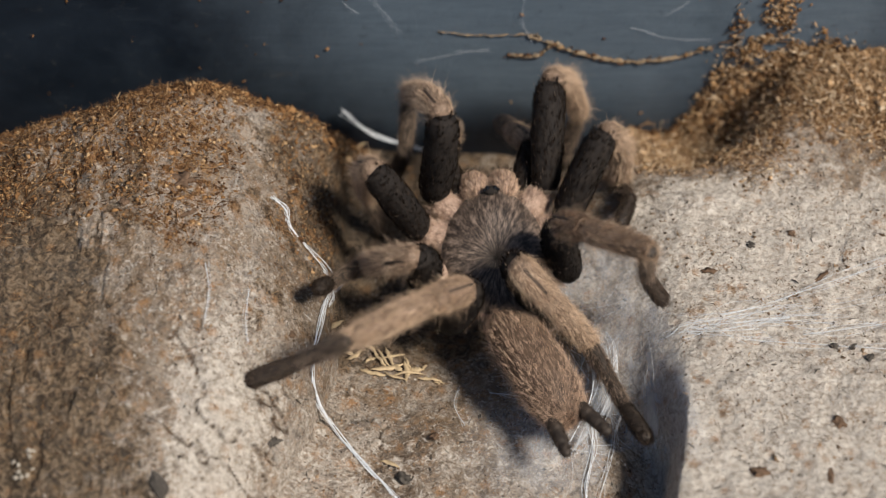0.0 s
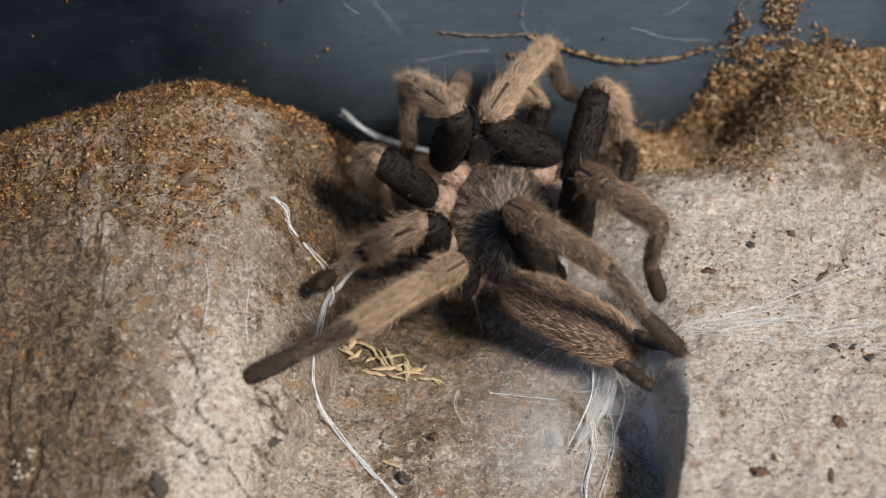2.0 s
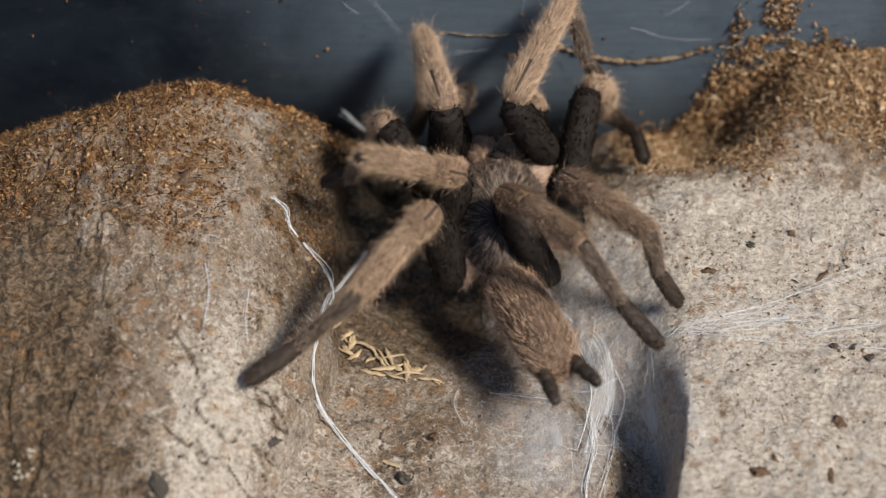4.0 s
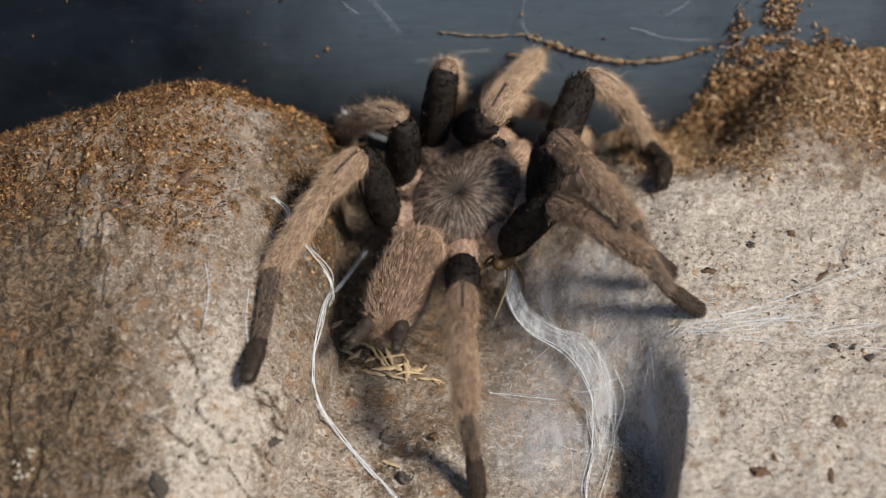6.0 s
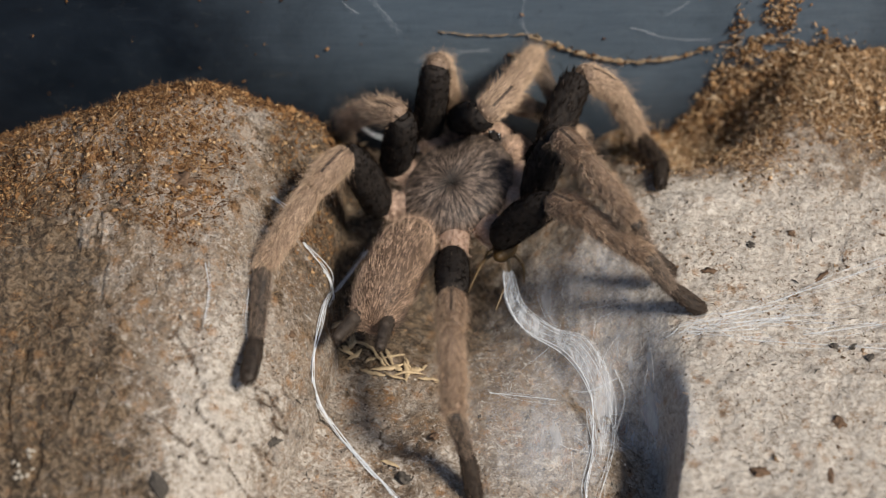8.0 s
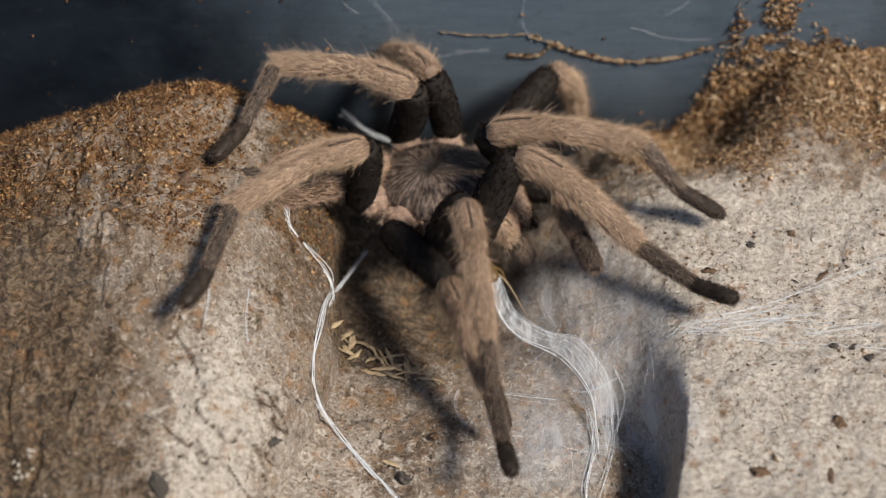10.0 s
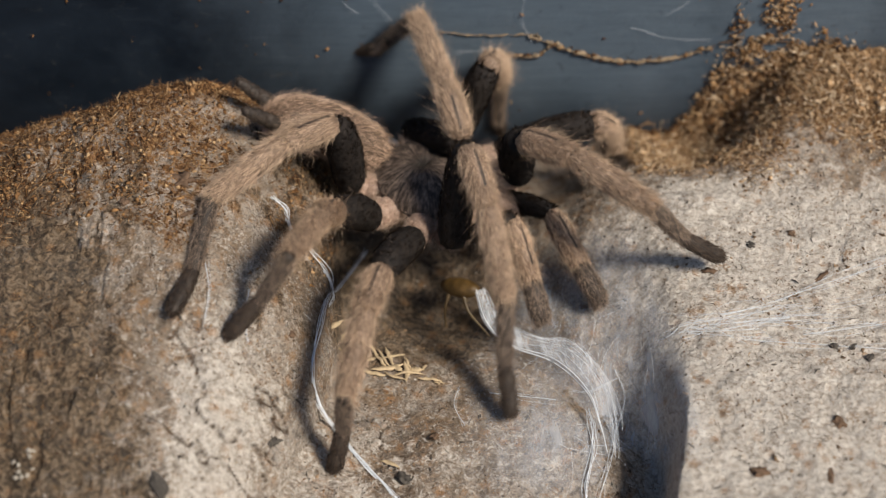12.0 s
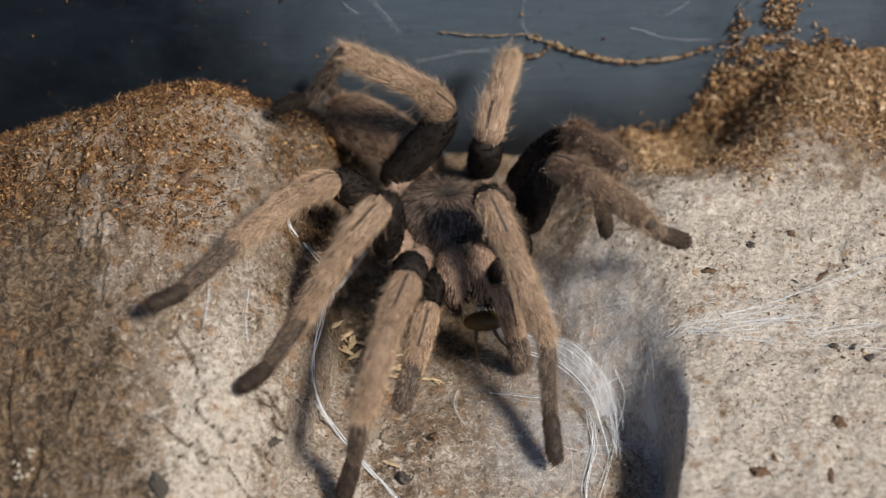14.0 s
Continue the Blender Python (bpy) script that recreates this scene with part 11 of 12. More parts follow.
    walk(MOVING["R4m"], [
        (0, aim(17.4, -18.9, -3.4, 25, -40.9, 8.2, -62)), (0.3, aim(19.4, -21.2, -0.6, 25.8, -44.1, 10, -61)), (0.5, aim(20.7, -22.3, 1.5, 26.2, -45.8, 11.2, -61)),
        (0.8, aim(19.5, -19.6, -1.8, 24.9, -44.3, 4.3, -62)), (1, aim(18.9, -17.9, -3.2, 24.2, -42.9, 1.2, -63)), (1.3, aim(19.9, -18.1, 19.7, 28.9, -40.6, 10.2, -55)),
        (1.5, aim(19.6, -19.2, 29.1, 32.1, -37.4, 15.4, -46)), (1.8, aim(17.1, -15.6, 30.8, 31.5, -31.6, 16.3, -39)), (2, aim(15.5, -14.4, 31.2, 30.5, -29.6, 16.5, -37)),
        (2.3, aim(14.1, -16.7, 31, 29.1, -32.1, 16.4, -44)), (2.5, aim(13.1, -17.9, 30.9, 28, -33.6, 16.5, -47)), (2.8, aim(11.4, -16.7, 31.6, 26.1, -33.7, 18.5, -51)),
        (3, aim(10.8, -16.1, 31.7, 25.4, -33.5, 19.2, -52)), (3.3, aim(10.7, -15.1, 33.6, 25.8, -32.2, 21.2, -50)), (3.5, aim(11, -15, 33.8, 26.3, -31.8, 21.3, -48)),
        (3.8, aim(11.8, -15.7, 32.9, 27.3, -31.8, 19.6, -46)), (4, aim(12.5, -16.6, 31.6, 27.8, -32.1, 17.4, -46)), (4.3, aim(13.3, -18.5, 28.3, 28.2, -32.9, 12.7, -47)),
        (4.5, aim(13.4, -19.9, 25.5, 28, -33.6, 8.9, -49)), (4.8, aim(12.8, -21.8, 20.6, 26.5, -34.9, 2.8, -54)), (5, aim(11.6, -23.1, 17.4, 24.6, -36.1, -1, -60)),
        (5.3, aim(8.6, -25.1, 13.7, 20.1, -38.5, -5.4, -72)), (5.5, aim(1.3, -27.5, 19.2, 5.5, -42.6, -1.5, -100)), (5.8, aim(25.1, -42.2, 20.8, 28.4, -49.1, -4.1, -62)),
        (6, aim(38.5, -44.5, 19.7, 41.4, -49.3, -5.7, -49)), (6.3, aim(38, -44.8, 20.2, 41.2, -49.3, -5.2, -49)), (6.5, aim(37.6, -45.1, 20.6, 41.1, -49.4, -4.9, -49)),
        (7, aim(38.1, -45.3, 20.3, 41.7, -49.3, -5.1, -49)), (7.5, aim(39.2, -45.4, 19.5, 43, -49.2, -5.9, -48)), (8, aim(40.6, -45.9, 18, 44.8, -48.8, -7.5, -46)),
        (8.2, aim(40.8, -47.9, 14.6, 47, -47.5, -10.6, -45)), (8.3, aim(40.8, -47.1, 15.8, 48.1, -45.8, -9.1, -43)), (8.5, aim(40.6, -44.3, 19.9, 50.1, -41.4, -4.1, -39)),
        (8.8, aim(39.1, -37.9, 26.3, 52.4, -33.5, 4.4, -29)), (9, aim(36.2, -32.7, 28.7, 53.7, -28.2, 10, -22)), (9.3, aim(31.4, -27.4, 27, 55.4, -23.8, 17.6, -14)),
        (9.5, aim(31.7, -25.8, 24.7, 57, -21.5, 20.9, -12)), (9.8, aim(34.6, -24.5, 21.7, 60.1, -19.3, 23, -10)), (10, aim(36.3, -24.7, 20.1, 61.7, -19.6, 22.4, -10)),
        (10.3, aim(36.9, -26, 17, 62.4, -21.4, 19, -12)), (10.5, aim(36.7, -25.6, 17.4, 62.1, -20.6, 19.3, -11)), (10.8, aim(38.5, -25.3, 16.8, 63.7, -19.4, 19.2, -10)),
        (11, aim(39.5, -25.2, 16.8, 64.6, -19, 19.4, -10)), (11.3, aim(38.7, -26.1, 17.2, 63.9, -19.7, 18.1, -11)), (11.5, aim(38.8, -25.4, 18.1, 63.9, -18.6, 17.3, -11)),
        (11.8, aim(38.9, -24, 17.6, 63.3, -15.4, 15.2, -8)), (12, aim(39.8, -21.5, 17.6, 63.3, -10.8, 14.1, -4)), (12.3, aim(43.3, -14.8, 17.9, 63.8, -0, 11.7, 5)),
        (12.5, aim(44.4, -10.5, 18.6, 63.1, 5.7, 10.6, 10)), (12.8, aim(41.9, -8.5, 21.1, 60.2, 6.5, 10.5, 11)), (13, aim(39.9, -6.6, 22.8, 58.4, 6.9, 10.5, 12)),
        (13.3, aim(29.8, -9.1, 24.6, 52.6, -1.2, 15, 7)), (13.5, aim(23.5, -11.7, 26.3, 48, -9.5, 17.9, -3)), (13.8, aim(17.7, -10.5, 34.2, 35.4, -18.7, 17, -26)),
        (14, aim(17.6, -11, 36, 30.4, -22.1, 16.3, -38)), ])
    walk(MOVING["LPf"], [
        (0, aim(-6, 13, -2.5, -8.8, 22.6, -2.6, 87)), (0.3, aim(-6, 13, -2.5, -8.9, 22.5, -3.3, 87)), (0.5, aim(-6, 13, -2.5, -8.9, 22.5, -3.8, 87)),
        (0.8, aim(-6, 13, -2.5, -9.1, 22.5, -2.4, 88)), (1, aim(-6, 13, -2.5, -8.9, 22.6, -1.9, 87)), (1.3, aim(-6, 13, -2.5, -9.1, 21.3, 2.1, 87)),
        (1.5, aim(-6, 13, -2.5, -9, 20.7, 3.2, 88)), (1.8, aim(-6, 13, -2.5, -9.1, 22.4, -1.4, 88)), (2, aim(-6, 13, -2.5, -8.7, 22.5, -4.2, 87)),
        (2.3, aim(-6, 13, -2.5, -8.6, 22.6, -3.9, 87)), (2.5, aim(-6, 13, -2.5, -8.6, 22.6, -3.3, 87)), (2.8, aim(-6, 13, -2.5, -8.4, 22.6, -3.6, 86)),
        (3, aim(-6, 13, -2.5, -8.4, 22.6, -3.8, 86)), (3.3, aim(-6, 13, -2.5, -8.4, 22.7, -2.2, 86)), (3.5, aim(-6, 13, -2.5, -8.7, 22.5, -0.7, 87)),
        (3.8, aim(-6, 13, -2.5, -8.9, 21.5, 1.8, 87)), (4, aim(-6, 13, -2.5, -9, 20.6, 3.3, 87)), (4.3, aim(-6, 13, -2.5, -8.9, 19, 4.9, 87)),
        (4.5, aim(-6, 13, -2.5, -8.8, 18.1, 5.7, 86)), (4.8, aim(-6, 13, -2.5, -8.4, 17.3, 6.2, 84)), (5, aim(-6, 13, -2.5, -8.2, 17.3, 6.3, 83)),
        (5.3, aim(-6, 13, -2.5, -7.6, 18.1, 6, 81)), (5.5, aim(-6, 13, -2.5, -7.5, 18, 6, 80)), (5.8, aim(-6, 13, -2.5, -6.7, 18.4, 5.9, 81)),
        (6, aim(-6, 13, -2.5, -6.4, 19.1, 5.4, 83)), (6.3, aim(-6, 13, -2.5, -6.5, 19.1, 5.4, 83)), (6.5, aim(-6, 13, -2.5, -6.5, 19.2, 5.3, 83)),
        (7, aim(-6, 13, -2.5, -6.3, 19.3, 5.3, 83)), (7.5, aim(-6, 13, -2.5, -6.3, 19.2, 5.3, 82)), (8, aim(-6, 13, -2.5, -6.1, 18.8, 5.6, 82)),
        (8.2, aim(-6, 13, -2.5, -5.6, 18.3, 6, 81)), (8.3, aim(-6, 13, -2.5, -5.9, 16.5, 6.9, 82)), (8.5, aim(-6, 13, -2.5, -6.7, 11.8, 7.4, 81)),
        (8.8, aim(-6, 13, -2.5, -8.5, 6.7, 4.9, 76)), (9, aim(-6, 13, -2.5, -9.7, 6.9, 4.5, 70)), (9.3, aim(-6, 13, -2.5, -8.3, 10.7, 7, 62)),
        (9.5, aim(-6, 13, -2.5, -7.1, 14.2, 7.4, 60)), (9.8, aim(-6, 13, -2.5, -6.3, 20, 4.6, 62)), (10, aim(-6, 13, -2.5, -6, 22.8, -0.3, 63)),
        (10.3, aim(-6, 13, -2.5, -4.9, 21.9, -6.9, 63)), (10.5, aim(-6, 13, -2.5, -5.4, 22, -6.7, 64)), (10.8, aim(-6, 13, -2.5, -5.2, 22, -6.8, 65)),
        (11, aim(-6, 13, -2.5, -5, 21.9, -6.9, 65)), (11.3, aim(-6, 13, -2.5, -4, 21.2, -7.9, 57)), (11.5, aim(-6, 13, -2.5, -0.3, 20.8, -4.8, 56)),
        (11.8, aim(-6, 13, -2.5, -5.3, 22.9, -3.5, 69)), (12, aim(-6, 13, -2.5, -7.8, 22.8, -2.7, 80)), (12.3, aim(-6, 13, -2.5, -7.4, 22.3, 0.8, 86)),
        (12.5, aim(-6, 13, -2.5, -5.4, 22.3, 1, 87)), (12.8, aim(-6, 13, -2.5, -5.1, 22.6, 0.2, 84)), (13, aim(-6, 13, -2.5, -5.4, 22.7, -0.1, 85)),
        (13.3, aim(-6, 13, -2.5, -6.6, 22.7, 0, 90)), (13.5, aim(-6, 13, -2.5, -7.6, 22.6, -0.2, 94)), (13.8, aim(-6, 13, -2.5, -6.2, 22.2, 1.5, 97)),
        (14, aim(-6, 13, -2.5, -5.1, 22, 1.7, 96)), ])
    walk(MOVING["LPt"], [
        (0, aim(-8.8, 22.6, -2.6, -4.7, 34.1, -19.7, 87)), (0.3, aim(-8.9, 22.5, -3.3, -4.8, 33.8, -20.5, 87)), (0.5, aim(-8.9, 22.5, -3.8, -4.7, 33.7, -21, 87)),
        (0.8, aim(-9.1, 22.5, -2.4, -4.9, 33.9, -19.6, 88)), (1, aim(-8.9, 22.6, -1.9, -4.8, 34.1, -19, 87)), (1.3, aim(-9.1, 21.3, 2.1, -4.8, 32.5, -15.2, 87)),
        (1.5, aim(-9, 20.7, 3.2, -5, 32, -14.1, 88)), (1.8, aim(-9.1, 22.4, -1.4, -4.9, 33.3, -18.9, 88)), (2, aim(-8.7, 22.5, -4.2, -4.6, 33.8, -21.4, 87)),
        (2.3, aim(-8.6, 22.6, -3.9, -4.5, 34, -21, 87)), (2.5, aim(-8.6, 22.6, -3.3, -4.4, 34, -20.4, 87)), (2.8, aim(-8.4, 22.6, -3.6, -4.2, 34, -20.7, 86)),
        (3, aim(-8.4, 22.6, -3.8, -4.2, 34, -20.9, 86)), (3.3, aim(-8.4, 22.7, -2.2, -4.3, 34.4, -19.2, 86)), (3.5, aim(-8.7, 22.5, -0.7, -4.5, 34.2, -17.6, 87)),
        (3.8, aim(-8.9, 21.5, 1.8, -4.8, 33.4, -15.1, 87)), (4, aim(-9, 20.6, 3.3, -4.9, 32.5, -13.5, 87)), (4.3, aim(-8.9, 19, 4.9, -4.8, 31, -11.8, 87)),
        (4.5, aim(-8.8, 18.1, 5.7, -4.5, 29.9, -11.1, 86)), (4.8, aim(-8.4, 17.3, 6.2, -3.9, 28.5, -11, 84)), (5, aim(-8.2, 17.3, 6.3, -3.5, 27.6, -11.4, 83)),
        (5.3, aim(-7.6, 18.1, 6, -3, 26.5, -12.7, 81)), (5.5, aim(-7.5, 18, 6, -2.7, 26, -12.8, 80)), (5.8, aim(-6.7, 18.4, 5.9, -2.7, 28.5, -12.1, 81)),
        (6, aim(-6.4, 19.1, 5.4, -3.2, 30.6, -11.8, 83)), (6.3, aim(-6.5, 19.1, 5.4, -3.3, 30.7, -11.8, 83)), (6.5, aim(-6.5, 19.2, 5.3, -3.3, 30.8, -11.9, 83)),
        (7, aim(-6.3, 19.3, 5.3, -3, 30.9, -12, 83)), (7.5, aim(-6.3, 19.2, 5.3, -2.7, 30.6, -11.9, 82)), (8, aim(-6.1, 18.8, 5.6, -2.6, 30, -11.8, 82)),
        (8.2, aim(-5.6, 18.3, 6, -2.5, 29.9, -11.2, 81)), (8.3, aim(-5.9, 16.5, 6.9, -2.7, 29.8, -9, 82)), (8.5, aim(-6.7, 11.8, 7.4, -2.7, 28.8, -4.4, 81)),
        (8.8, aim(-8.5, 6.7, 4.9, -1.3, 26.2, 1.8, 76)), (9, aim(-9.7, 6.9, 4.5, 0.5, 25.3, 4.8, 70)), (9.3, aim(-8.3, 10.7, 7, 5.5, 26.6, 7.6, 62)),
        (9.5, aim(-7.1, 14.2, 7.4, 7.6, 29.2, 7.2, 60)), (9.8, aim(-6.3, 20, 4.6, 9.2, 34.2, 3.9, 62)), (10, aim(-6, 22.8, -0.3, 9.7, 36.7, 0.2, 63)),
        (10.3, aim(-4.9, 21.9, -6.9, 9.5, 37.1, -8.1, 63)), (10.5, aim(-5.4, 22, -6.7, 9.6, 36.6, -8.1, 64)), (10.8, aim(-5.2, 22, -6.8, 9.9, 36.6, -6.4, 65)),
        (11, aim(-5, 21.9, -6.9, 10.1, 36.5, -5.6, 65)), (11.3, aim(-4, 21.2, -7.9, 11.5, 35.2, -9.1, 57)), (11.5, aim(-0.3, 20.8, -4.8, 13.8, 36.2, -8, 56)),
        (11.8, aim(-5.3, 22.9, -3.5, 6.3, 38.8, -11, 69)), (12, aim(-7.8, 22.8, -2.7, 0.4, 39.9, -11.7, 80)), (12.3, aim(-7.4, 22.3, 0.8, -3.7, 38.6, -11.9, 86)),
        (12.5, aim(-5.4, 22.3, 1, -4.2, 38.8, -11.9, 87)), (12.8, aim(-5.1, 22.6, 0.2, -2.9, 38.3, -13.6, 84)), (13, aim(-5.4, 22.7, -0.1, -3.1, 37.9, -14.4, 85)),
        (13.3, aim(-6.6, 22.7, 0, -6, 37.1, -15.3, 90)), (13.5, aim(-7.6, 22.6, -0.2, -8.2, 36, -16.3, 94)), (13.8, aim(-6.2, 22.2, 1.5, -8.9, 29.3, -18.1, 97)),
        (14, aim(-5.1, 22, 1.7, -8.1, 26.3, -18.6, 96)), ])
    walk(MOVING["RPf"], [
        (0, aim(6, 13, -2.5, 9.3, 22.4, -2.1, 91)), (0.3, aim(6, 13, -2.5, 9.4, 22.4, -2.6, 92)), (0.5, aim(6, 13, -2.5, 9.4, 22.4, -2.9, 91)),
        (0.8, aim(6, 13, -2.5, 9.3, 22.4, -1.9, 92)), (1, aim(6, 13, -2.5, 9.2, 22.4, -1.6, 92)), (1.3, aim(6, 13, -2.5, 9.2, 21.2, 2.2, 92)),
        (1.5, aim(6, 13, -2.5, 8.9, 20.6, 3.3, 92)), (1.8, aim(6, 13, -2.5, 9.2, 22.3, -1, 92)), (2, aim(6, 13, -2.5, 9.5, 22.3, -3.5, 91)),
        (2.3, aim(6, 13, -2.5, 9.5, 22.3, -3, 91)), (2.5, aim(6, 13, -2.5, 9.5, 22.4, -2.4, 91)), (2.8, aim(6, 13, -2.5, 9.6, 22.3, -2.5, 91)),
        (3, aim(6, 13, -2.5, 9.6, 22.3, -2.6, 90)), (3.3, aim(6, 13, -2.5, 9.3, 22.3, -1.2, 91)), (3.5, aim(6, 13, -2.5, 9.1, 22.1, 0.1, 91)),
        (3.8, aim(6, 13, -2.5, 8.7, 21.4, 2.2, 92)), (4, aim(6, 13, -2.5, 8.4, 20.7, 3.4, 92)), (4.3, aim(6, 13, -2.5, 8.2, 19.6, 4.7, 93)),
        (4.5, aim(6, 13, -2.5, 8.3, 18.9, 5.2, 92)), (4.8, aim(6, 13, -2.5, 8.6, 18.4, 5.5, 92)), (5, aim(6, 13, -2.5, 9, 18.5, 5.3, 91)),
        (5.3, aim(6, 13, -2.5, 9.8, 18.9, 4.6, 90)), (5.5, aim(6, 13, -2.5, 9.9, 18.9, 4.6, 89)), (5.8, aim(6, 13, -2.5, 9, 22, 0.6, 93)),
        (6, aim(6, 13, -2.5, 7.7, 22.8, -2.2, 96)), (6.3, aim(6, 13, -2.5, 7.7, 22.9, -2.4, 96)), (6.5, aim(6, 13, -2.5, 7.7, 22.9, -2.3, 96)),
        (7, aim(6, 13, -2.5, 8.2, 22.6, -1, 95)), (7.5, aim(6, 13, -2.5, 9.2, 21.8, 1.1, 93)), (8, aim(6, 13, -2.5, 10.2, 20.2, 3, 91)),
        (8.2, aim(6, 13, -2.5, 10.5, 19.9, 3.2, 90)), (8.3, aim(6, 13, -2.5, 9.9, 19.2, 4.3, 91)), (8.5, aim(6, 13, -2.5, 8.6, 17.2, 6.2, 95)),
        (8.8, aim(6, 13, -2.5, 8, 12.9, 7.3, 104)), (9, aim(6, 13, -2.5, 8.9, 10.2, 6.7, 111)), (9.3, aim(6, 13, -2.5, 11.4, 7.6, 4, 116)),
        (9.5, aim(6, 13, -2.5, 11.8, 7.1, 3.2, 117)), (9.8, aim(6, 13, -2.5, 10.4, 9.3, 5.6, 115)), (10, aim(6, 13, -2.5, 9.1, 13.1, 7, 112)),
        (10.3, aim(6, 13, -2.5, 9, 18.1, 5.5, 110)), (10.5, aim(6, 13, -2.5, 9, 18.3, 5.4, 113)), (10.8, aim(6, 13, -2.5, 8.5, 18, 5.7, 114)),
        (11, aim(6, 13, -2.5, 8.6, 17.9, 5.8, 113)), (11.3, aim(6, 13, -2.5, 9.5, 20.3, 3.4, 98)), (11.5, aim(6, 13, -2.5, 9.7, 21, 2.3, 87)),
        (11.8, aim(6, 13, -2.5, 4.1, 20.8, 3.5, 84)), (12, aim(6, 13, -2.5, 2.4, 20.7, 2.8, 84)), (12.3, aim(6, 13, -2.5, 1.8, 20.3, 2.9, 82)),
        (12.5, aim(6, 13, -2.5, 3.8, 20.4, 3.9, 78)), (12.8, aim(6, 13, -2.5, 5.9, 20.8, 3.8, 71)), (13, aim(6, 13, -2.5, 6.8, 21, 3.4, 68)),
        (13.3, aim(6, 13, -2.5, 7.3, 21.3, 2.9, 68)), (13.5, aim(6, 13, -2.5, 7.3, 21.6, 2.3, 69)), (13.8, aim(6, 13, -2.5, 8.3, 22.2, 0.7, 69)),
        (14, aim(6, 13, -2.5, 9.1, 22.3, -0.6, 69)), ])
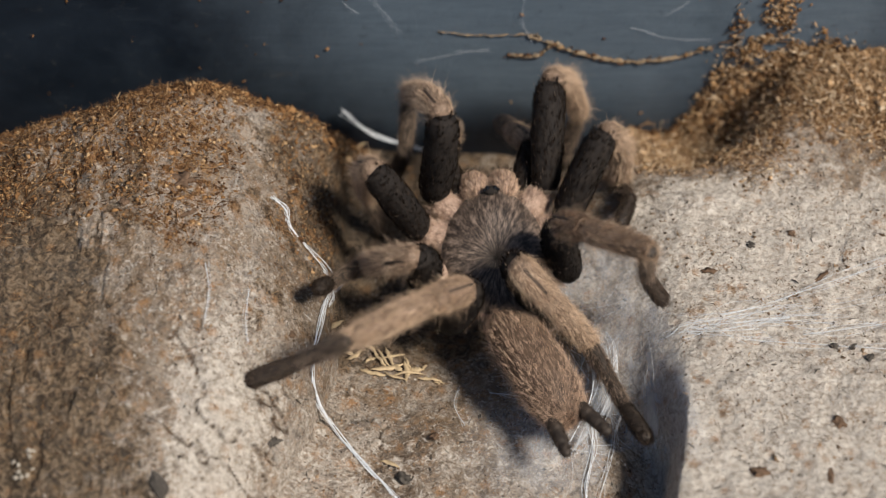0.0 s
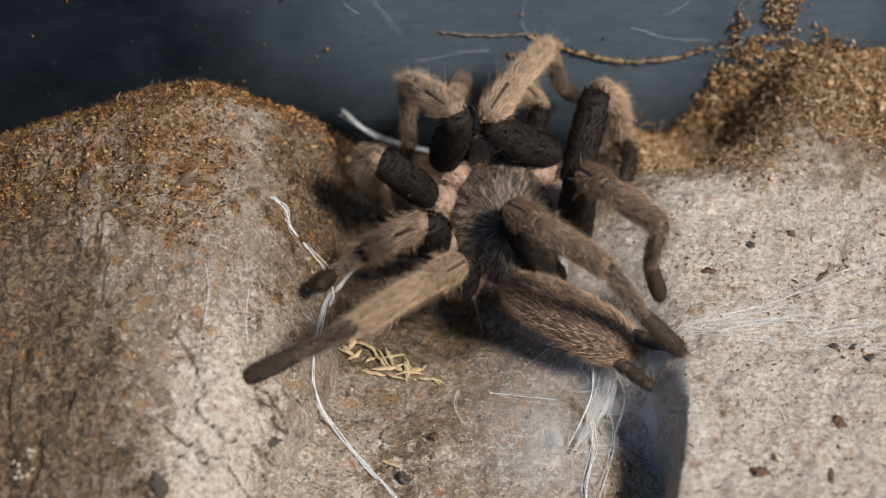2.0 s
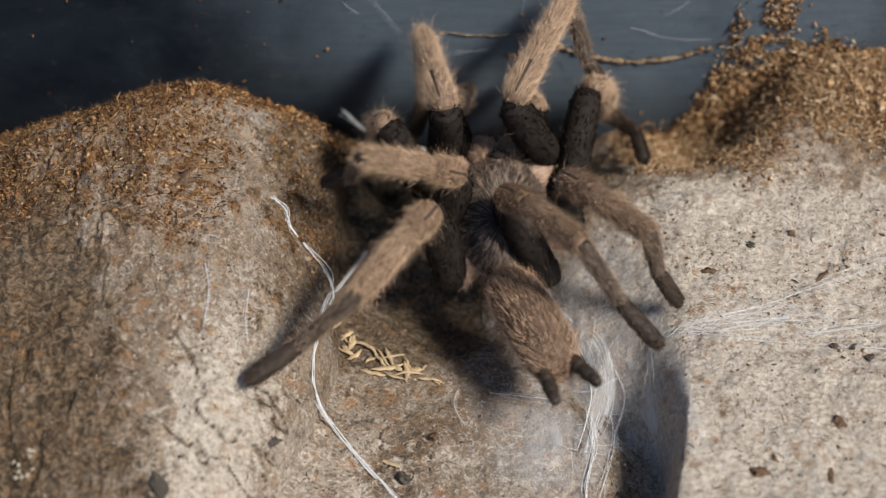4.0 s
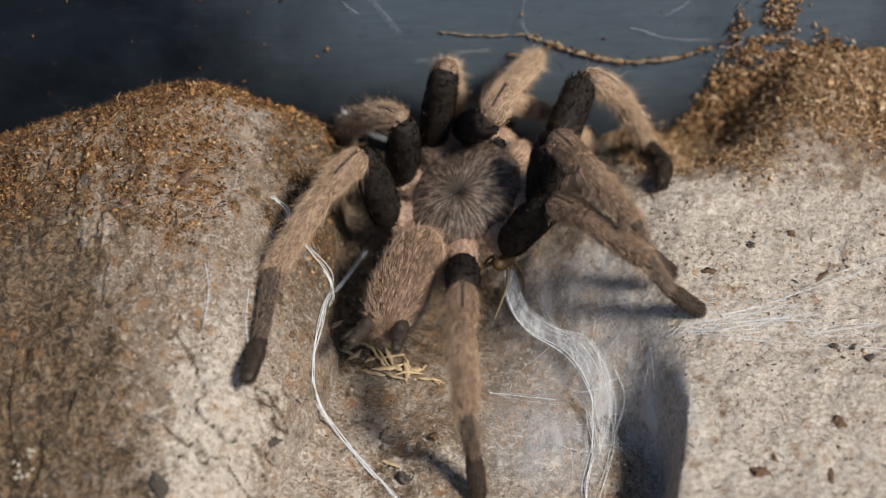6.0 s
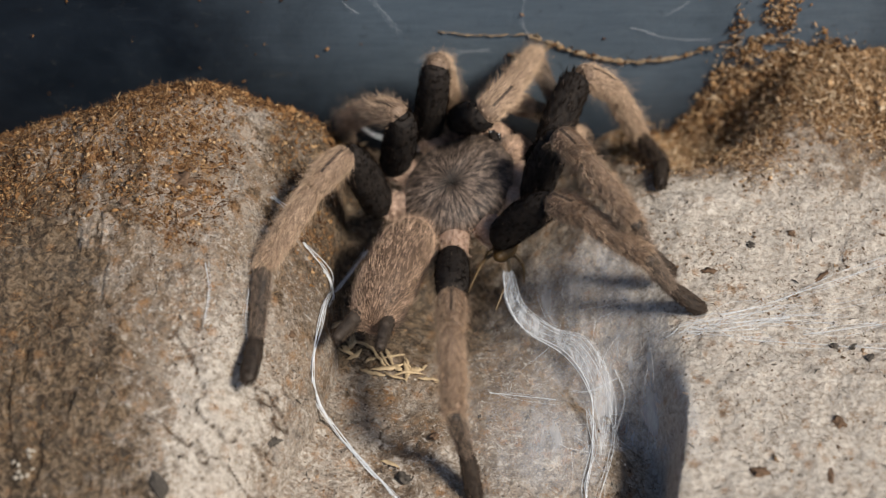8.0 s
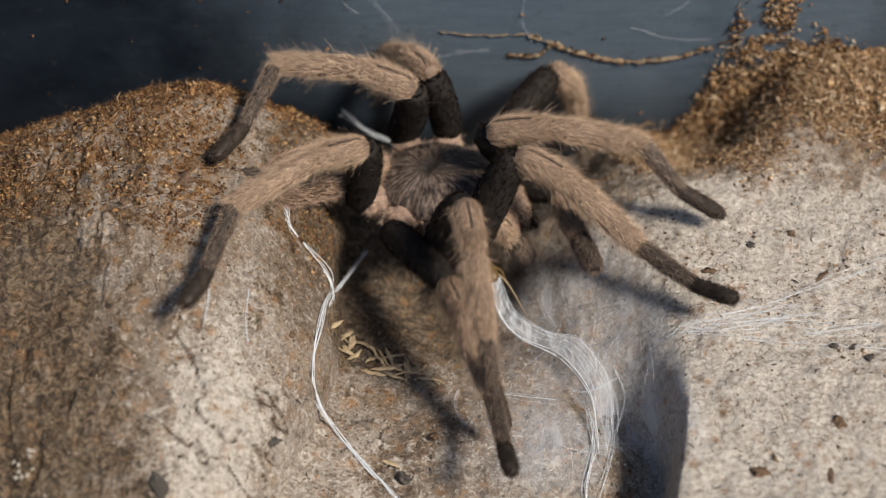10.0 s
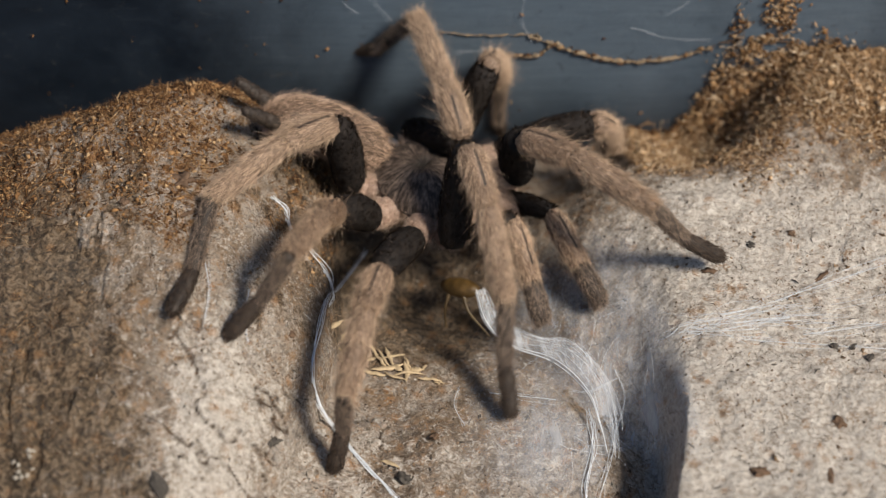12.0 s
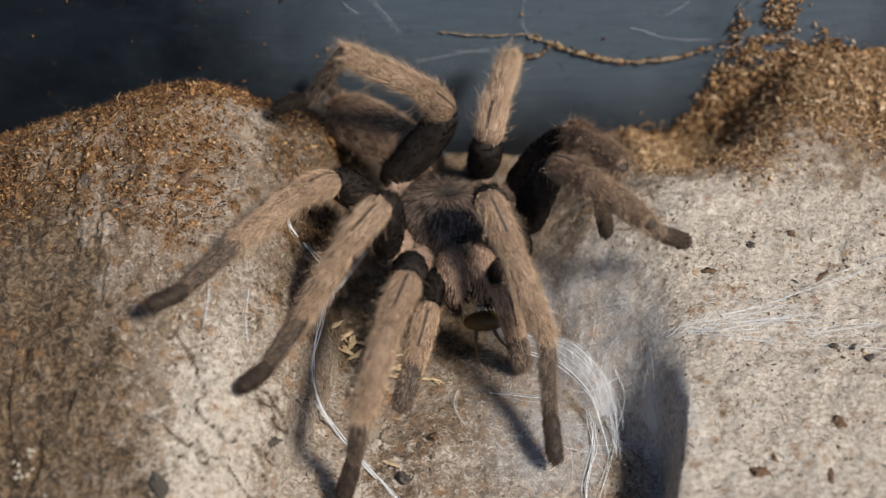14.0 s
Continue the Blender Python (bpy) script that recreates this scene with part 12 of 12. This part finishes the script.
    walk(MOVING["RPt"], [
        (0, aim(9.3, 22.4, -2.1, 5.4, 33.9, -19.3, 91)), (0.3, aim(9.4, 22.4, -2.6, 5.3, 33.6, -19.9, 92)), (0.5, aim(9.4, 22.4, -2.9, 5.4, 33.5, -20.3, 91)),
        (0.8, aim(9.3, 22.4, -1.9, 5.1, 33.7, -19.2, 92)), (1, aim(9.2, 22.4, -1.6, 5.3, 33.9, -18.7, 92)), (1.3, aim(9.2, 21.2, 2.2, 5.2, 32.5, -15, 92)),
        (1.5, aim(8.9, 20.6, 3.3, 4.9, 32, -14, 92)), (1.8, aim(9.2, 22.3, -1, 5.2, 33.2, -18.5, 92)), (2, aim(9.5, 22.3, -3.5, 5.5, 33.7, -20.8, 91)),
        (2.3, aim(9.5, 22.3, -3, 5.6, 33.7, -20.2, 91)), (2.5, aim(9.5, 22.4, -2.4, 5.6, 33.8, -19.6, 91)), (2.8, aim(9.6, 22.3, -2.5, 5.7, 33.7, -19.7, 91)),
        (3, aim(9.6, 22.3, -2.6, 5.8, 33.7, -19.8, 90)), (3.3, aim(9.3, 22.3, -1.2, 5.6, 34.2, -18.1, 91)), (3.5, aim(9.1, 22.1, 0.1, 5.4, 34.2, -16.7, 91)),
        (3.8, aim(8.7, 21.4, 2.2, 5, 33.8, -14.4, 92)), (4, aim(8.4, 20.7, 3.4, 4.9, 33.3, -13.1, 92)), (4.3, aim(8.2, 19.6, 4.7, 4.8, 32.3, -11.6, 93)),
        (4.5, aim(8.3, 18.9, 5.2, 5, 31.7, -11.1, 92)), (4.8, aim(8.6, 18.4, 5.5, 5.3, 30.7, -11.2, 92)), (5, aim(9, 18.5, 5.3, 5.6, 30.2, -11.8, 91)),
        (5.3, aim(9.8, 18.9, 4.6, 6, 29.3, -13.3, 90)), (5.5, aim(9.9, 18.9, 4.6, 6.2, 29, -13.5, 89)), (5.8, aim(9, 22, 0.6, 4.6, 32.2, -17.3, 93)),
        (6, aim(7.7, 22.8, -2.2, 3.3, 34.4, -19.2, 96)), (6.3, aim(7.7, 22.9, -2.4, 3.3, 34.4, -19.4, 96)), (6.5, aim(7.7, 22.9, -2.3, 3.3, 34.4, -19.3, 96)),
        (7, aim(8.2, 22.6, -1, 3.7, 34.1, -18, 95)), (7.5, aim(9.2, 21.8, 1.1, 4.6, 33.1, -16, 93)), (8, aim(10.2, 20.2, 3, 5.7, 31.7, -14, 91)),
        (8.2, aim(10.5, 19.9, 3.2, 5.9, 31.5, -13.8, 90)), (8.3, aim(9.9, 19.2, 4.3, 5.4, 31.2, -12.4, 91)), (8.5, aim(8.6, 17.2, 6.2, 3.8, 29.9, -9.8, 95)),
        (8.8, aim(8, 12.9, 7.3, 0.9, 26.9, -6.7, 104)), (9, aim(8.9, 10.2, 6.7, -0.7, 24.4, -5.5, 111)), (9.3, aim(11.4, 7.6, 4, -1.1, 21.4, -5.7, 116)),
        (9.5, aim(11.8, 7.1, 3.2, -1, 20.1, -7.3, 117)), (9.8, aim(10.4, 9.3, 5.6, 0.4, 19.1, -10, 115)), (10, aim(9.1, 13.1, 7, 2, 19.2, -11.8, 112)),
        (10.3, aim(9, 18.1, 5.5, 4.2, 19.4, -14.9, 110)), (10.5, aim(9, 18.3, 5.4, 3.3, 19.4, -14.8, 113)), (10.8, aim(8.5, 18, 5.7, 3.2, 20, -14.5, 114)),
        (11, aim(8.6, 17.9, 5.8, 3.2, 20.6, -14.3, 113)), (11.3, aim(9.5, 20.3, 3.4, 5.4, 22.7, -17.1, 98)), (11.5, aim(9.7, 21, 2.3, 7.3, 24.6, -18.2, 87)),
        (11.8, aim(4.1, 20.8, 3.5, 9.8, 29.5, -14.8, 84)), (12, aim(2.4, 20.7, 2.8, 10, 32.8, -12.6, 84)), (12.3, aim(1.8, 20.3, 2.9, 9.7, 33, -11.8, 82)),
        (12.5, aim(3.8, 20.4, 3.9, 11.8, 33.9, -10.1, 78)), (12.8, aim(5.9, 20.8, 3.8, 15, 33, -10.7, 71)), (13, aim(6.8, 21, 3.4, 16.2, 32.9, -11.1, 68)),
        (13.3, aim(7.3, 21.3, 2.9, 16.6, 33.8, -11.3, 68)), (13.5, aim(7.3, 21.6, 2.3, 16.6, 34.7, -11.2, 69)), (13.8, aim(8.3, 22.2, 0.7, 17.9, 37.8, -9.6, 69)),
        (14, aim(9.1, 22.3, -0.6, 18.6, 39.2, -8.8, 69)), ])
    more_motions()


motions()
